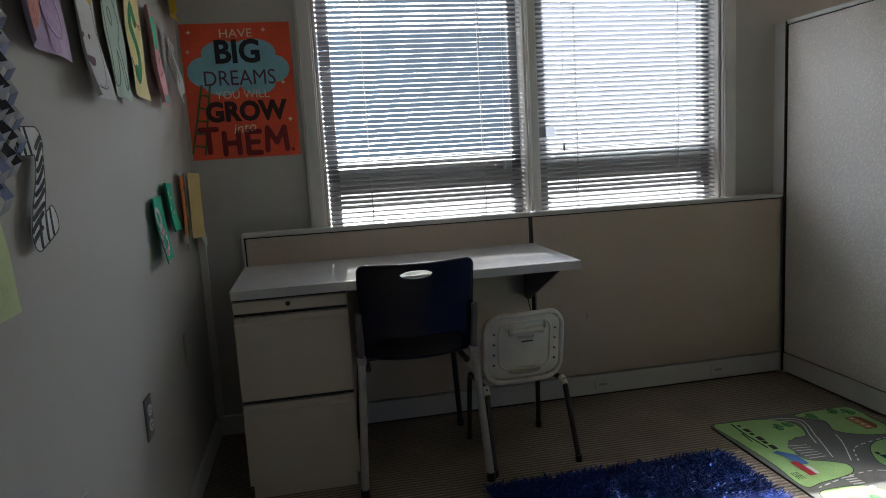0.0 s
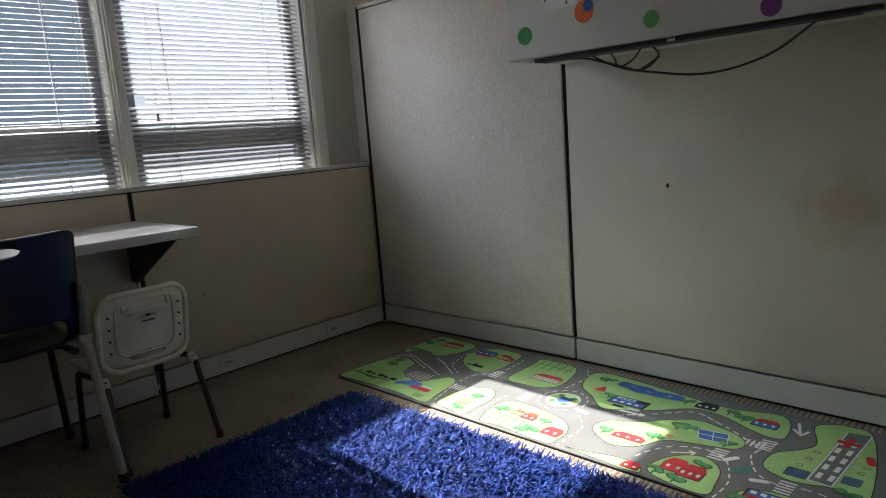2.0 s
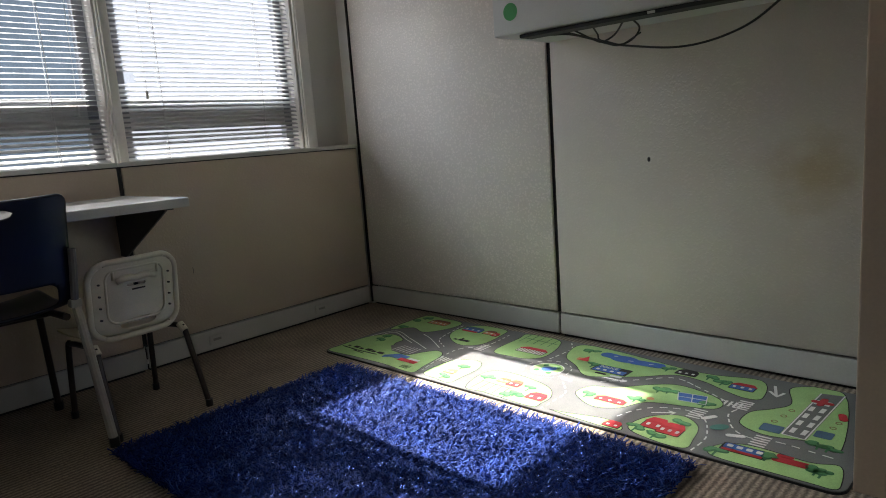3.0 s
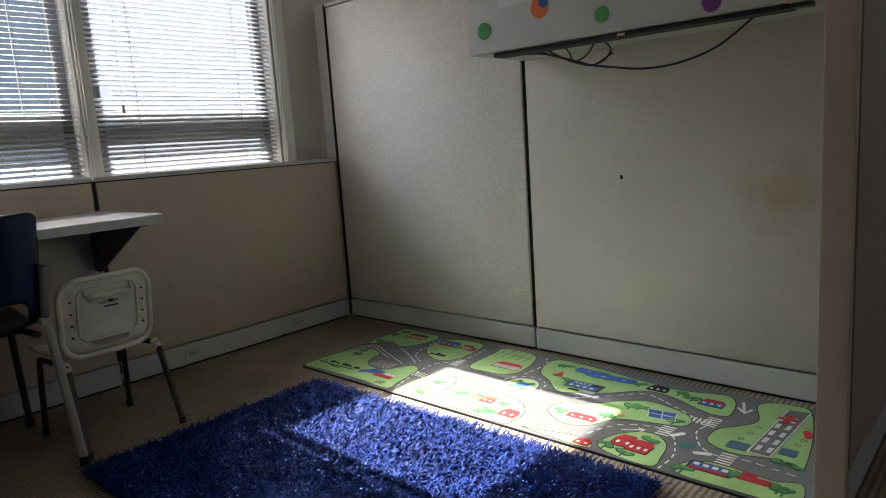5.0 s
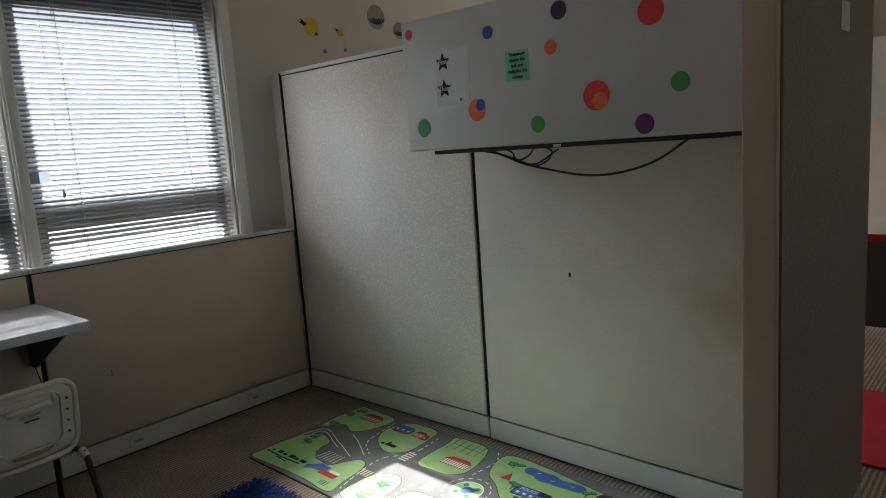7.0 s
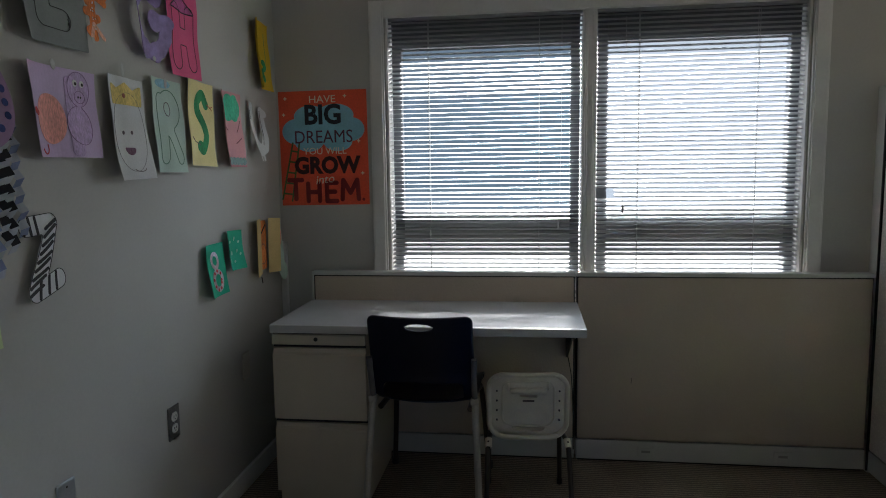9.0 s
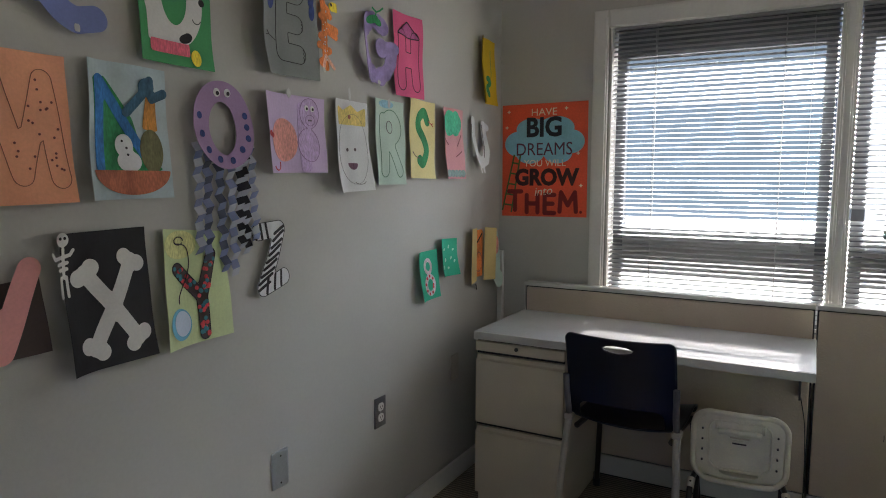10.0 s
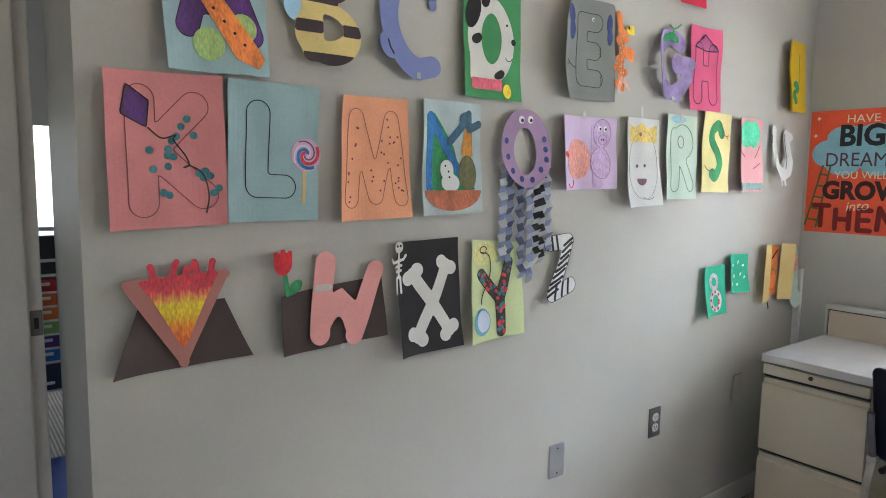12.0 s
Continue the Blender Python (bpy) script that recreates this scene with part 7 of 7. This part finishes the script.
part("casing", box(-0.30, -0.285, -3.10, -3.018, 0, 2.10, 0.005), TRIM, frame_thing)
part("casing", box(-0.36, -0.284, -3.16, -3.10, 0, 2.10, 0.006), TRIM, frame_thing)
plate = part("strike_plate", box(-0.2999, -0.297, -3.0145, -2.990, 1.030, 1.088, 0.001), STEEL_PLATE, frame_thing, "steel strike plate")
part("latch_hole", box(-0.2972, -0.2962, -3.007, -2.998, 1.046, 1.071), BLACK, plate)

cart = thing("drawer_tower", pose(-2.30, -3.0, 0), "white storage tower with rainbow coloured plastic drawers", "storage cart")
fr = bmesh.new()
add_box(fr, -0.3, 0.0, 0.0, 0.02, 0, 0.9, 0.003)
add_box(fr, -0.3, 0.0, 0.38, 0.40, 0, 0.9, 0.003)
for z in (0.30, 0.445, 0.515, 0.585, 0.655, 0.725, 0.795, 0.88):
    add_box(fr, -0.3, 0.0, 0.02, 0.38, z - 0.006, z + 0.006)
part("frame", fr, TRIM, cart)
for z, code in ((0.305, "22304f"), (0.452, "2a6fc0"), (0.522, "4a3580"), (0.592, "7fae62"), (0.662, "d26a22"), (0.732, "cf6424"), (0.802, "b5202c")):
    dr = part("drawer", box(-0.28, 0.006, 0.024, 0.376, z, z + (0.13 if z < 0.4 else 0.058), 0.006), surface("plastic_" + code, code, 0.35, 0.06), cart, "coloured plastic drawer")
    part("handle", box(0.006, 0.016, 0.14, 0.26, z + 0.03, z + 0.045, 0.003), TRIM, dr)
box_thing = thing("black_crate", pose(-2.45, -2.82, 0.886), "black plastic crate on the drawer tower", "crate")
part("crate_body", box(-0.14, 0.14, -0.17, 0.17, 0.0, 0.19, 0.01), BLACK, box_thing)
part("rim", box(-0.15, 0.15, -0.18, 0.18, 0.06, 0.075, 0.003), TRIM, box_thing)
seat = thing("blue_floor_cushion", pose(-1.55, -2.85, 0), "blue cushion lying on the floor of the next room", "cushion")
part("cushion_body", box(-0.3, 0.3, -0.3, 0.3, 0.0, 0.14, 0.04), surface("blue_vinyl", "2a4fa0", 0.4, 0.1), seat, "", True)

# Things past the end panel
work = thing("work_table", pose(4.15, -2.75, 0), "table with a pale top and a red edge", "table")
part("tabletop", box(0, 0.7, -0.75, 0.75, 0.665, 0.692, 0.004), LAMINATE, work)
part("edge_band", box(-0.006, 0.0, -0.75, 0.75, 0.662, 0.694, 0.002), surface("red_edge_band", "c22a34", 0.4), work, "red plastic edge")
for x in (0.08, 0.62):
    for y in (-0.68, 0.68):
        part("leg", box(x - 0.02, x + 0.02, y - 0.02, y + 0.02, 0, 0.665), DARKMETAL, work)
part("modesty_panel", box(0.5, 0.52, -0.68, 0.68, 0.12, 0.665), DARKMETAL, work)
crate = thing("black_box", pose(4.45, -2.66, 0.692), "black box with a paper-covered lid on the table", "box")
part("box_body", box(-0.2, 0.2, -0.17, 0.17, 0.0, 0.22, 0.01), BLACK, crate)
part("lid", box(-0.21, 0.21, -0.18, 0.18, 0.22, 0.245, 0.006), WHITE, crate)
bin_thing = thing("wall_cabinet", pose(5.1, -2.6, 0), "white wall-hung cabinet over the table", "cabinet")
part("body", box(0, 0.36, -0.9, 0.9, 1.22, 1.66, 0.004), CAB, bin_thing)
part("door", box(-0.018, -0.001, -0.898, -0.002, 1.222, 1.658, 0.003), CAB, bin_thing)
part("door", box(-0.018, -0.001, 0.002, 0.898, 1.222, 1.658, 0.003), CAB, bin_thing)
back = thing("back_panel", pose(5.46, -2.6, 0), "tall fabric office panel behind the table", "partition panel")
part("fabric_skin", box(0, 0.05, -1.6, 1.6, 0.1, 1.66, 0.004), FABRIC, back)
part("top_cap", box(-0.004, 0.054, -1.6, 1.6, 1.66, 1.675), PANEL_TRIM, back)
part("base_cover", box(-0.004, 0.054, -1.6, 1.6, 0.0, 0.1, 0.004), PANEL_TRIM, back)
red = thing("red_mat", pose(3.55, -2.75, 0), "red fabric floor mat on the carpet", "mat")
part("mat_cloth", box(-0.35, 0.42, -0.06, 0.45, 0.0, 0.012, 0.004), surface("red_cloth", "b01c28", 0.9, 0.15, 8), red)
paper_note = thing("paper_note", Matrix(((1, 0, 0, 2.5), (0, 0, -1, -2.6262), (0, 1, 0, 1.47), (0, 0, 0, 1))), "small white paper note on the end panel", "paper")
page(paper_note, 0.09, 0.07, WHITE, flat_bend)

# A small dark scratch on the low panel
ribbon("scratch", [[(0.243, 0.372), (0.2445, 0.384), (0.2435, 0.398)]], 0.003, surface("grey_scuff", (0.12, 0.11, 0.10), 0.7), low2, 0.0035, 0.0004)

# A thin cord hanging from the desk bracket down the panel seam
cord = thing("hanging_cord", pose(0, 0, 0), "thin black cord hanging under the desk", "cord")
part("cord_line", tube(spline([(1.362, -0.14, 0.505), (1.380, -0.135, 0.40), (1.388, -0.130, 0.25), (1.389, -0.128, 0.14), (1.391, -0.126, 0.055)], 6), 0.0022, 6), BLACK, cord)
part("cord_tip", tube([(1.391, -0.126, 0.058), (1.391, -0.126, 0.040)], 0.0045, 8), TRIM, cord, "pale plastic tip")
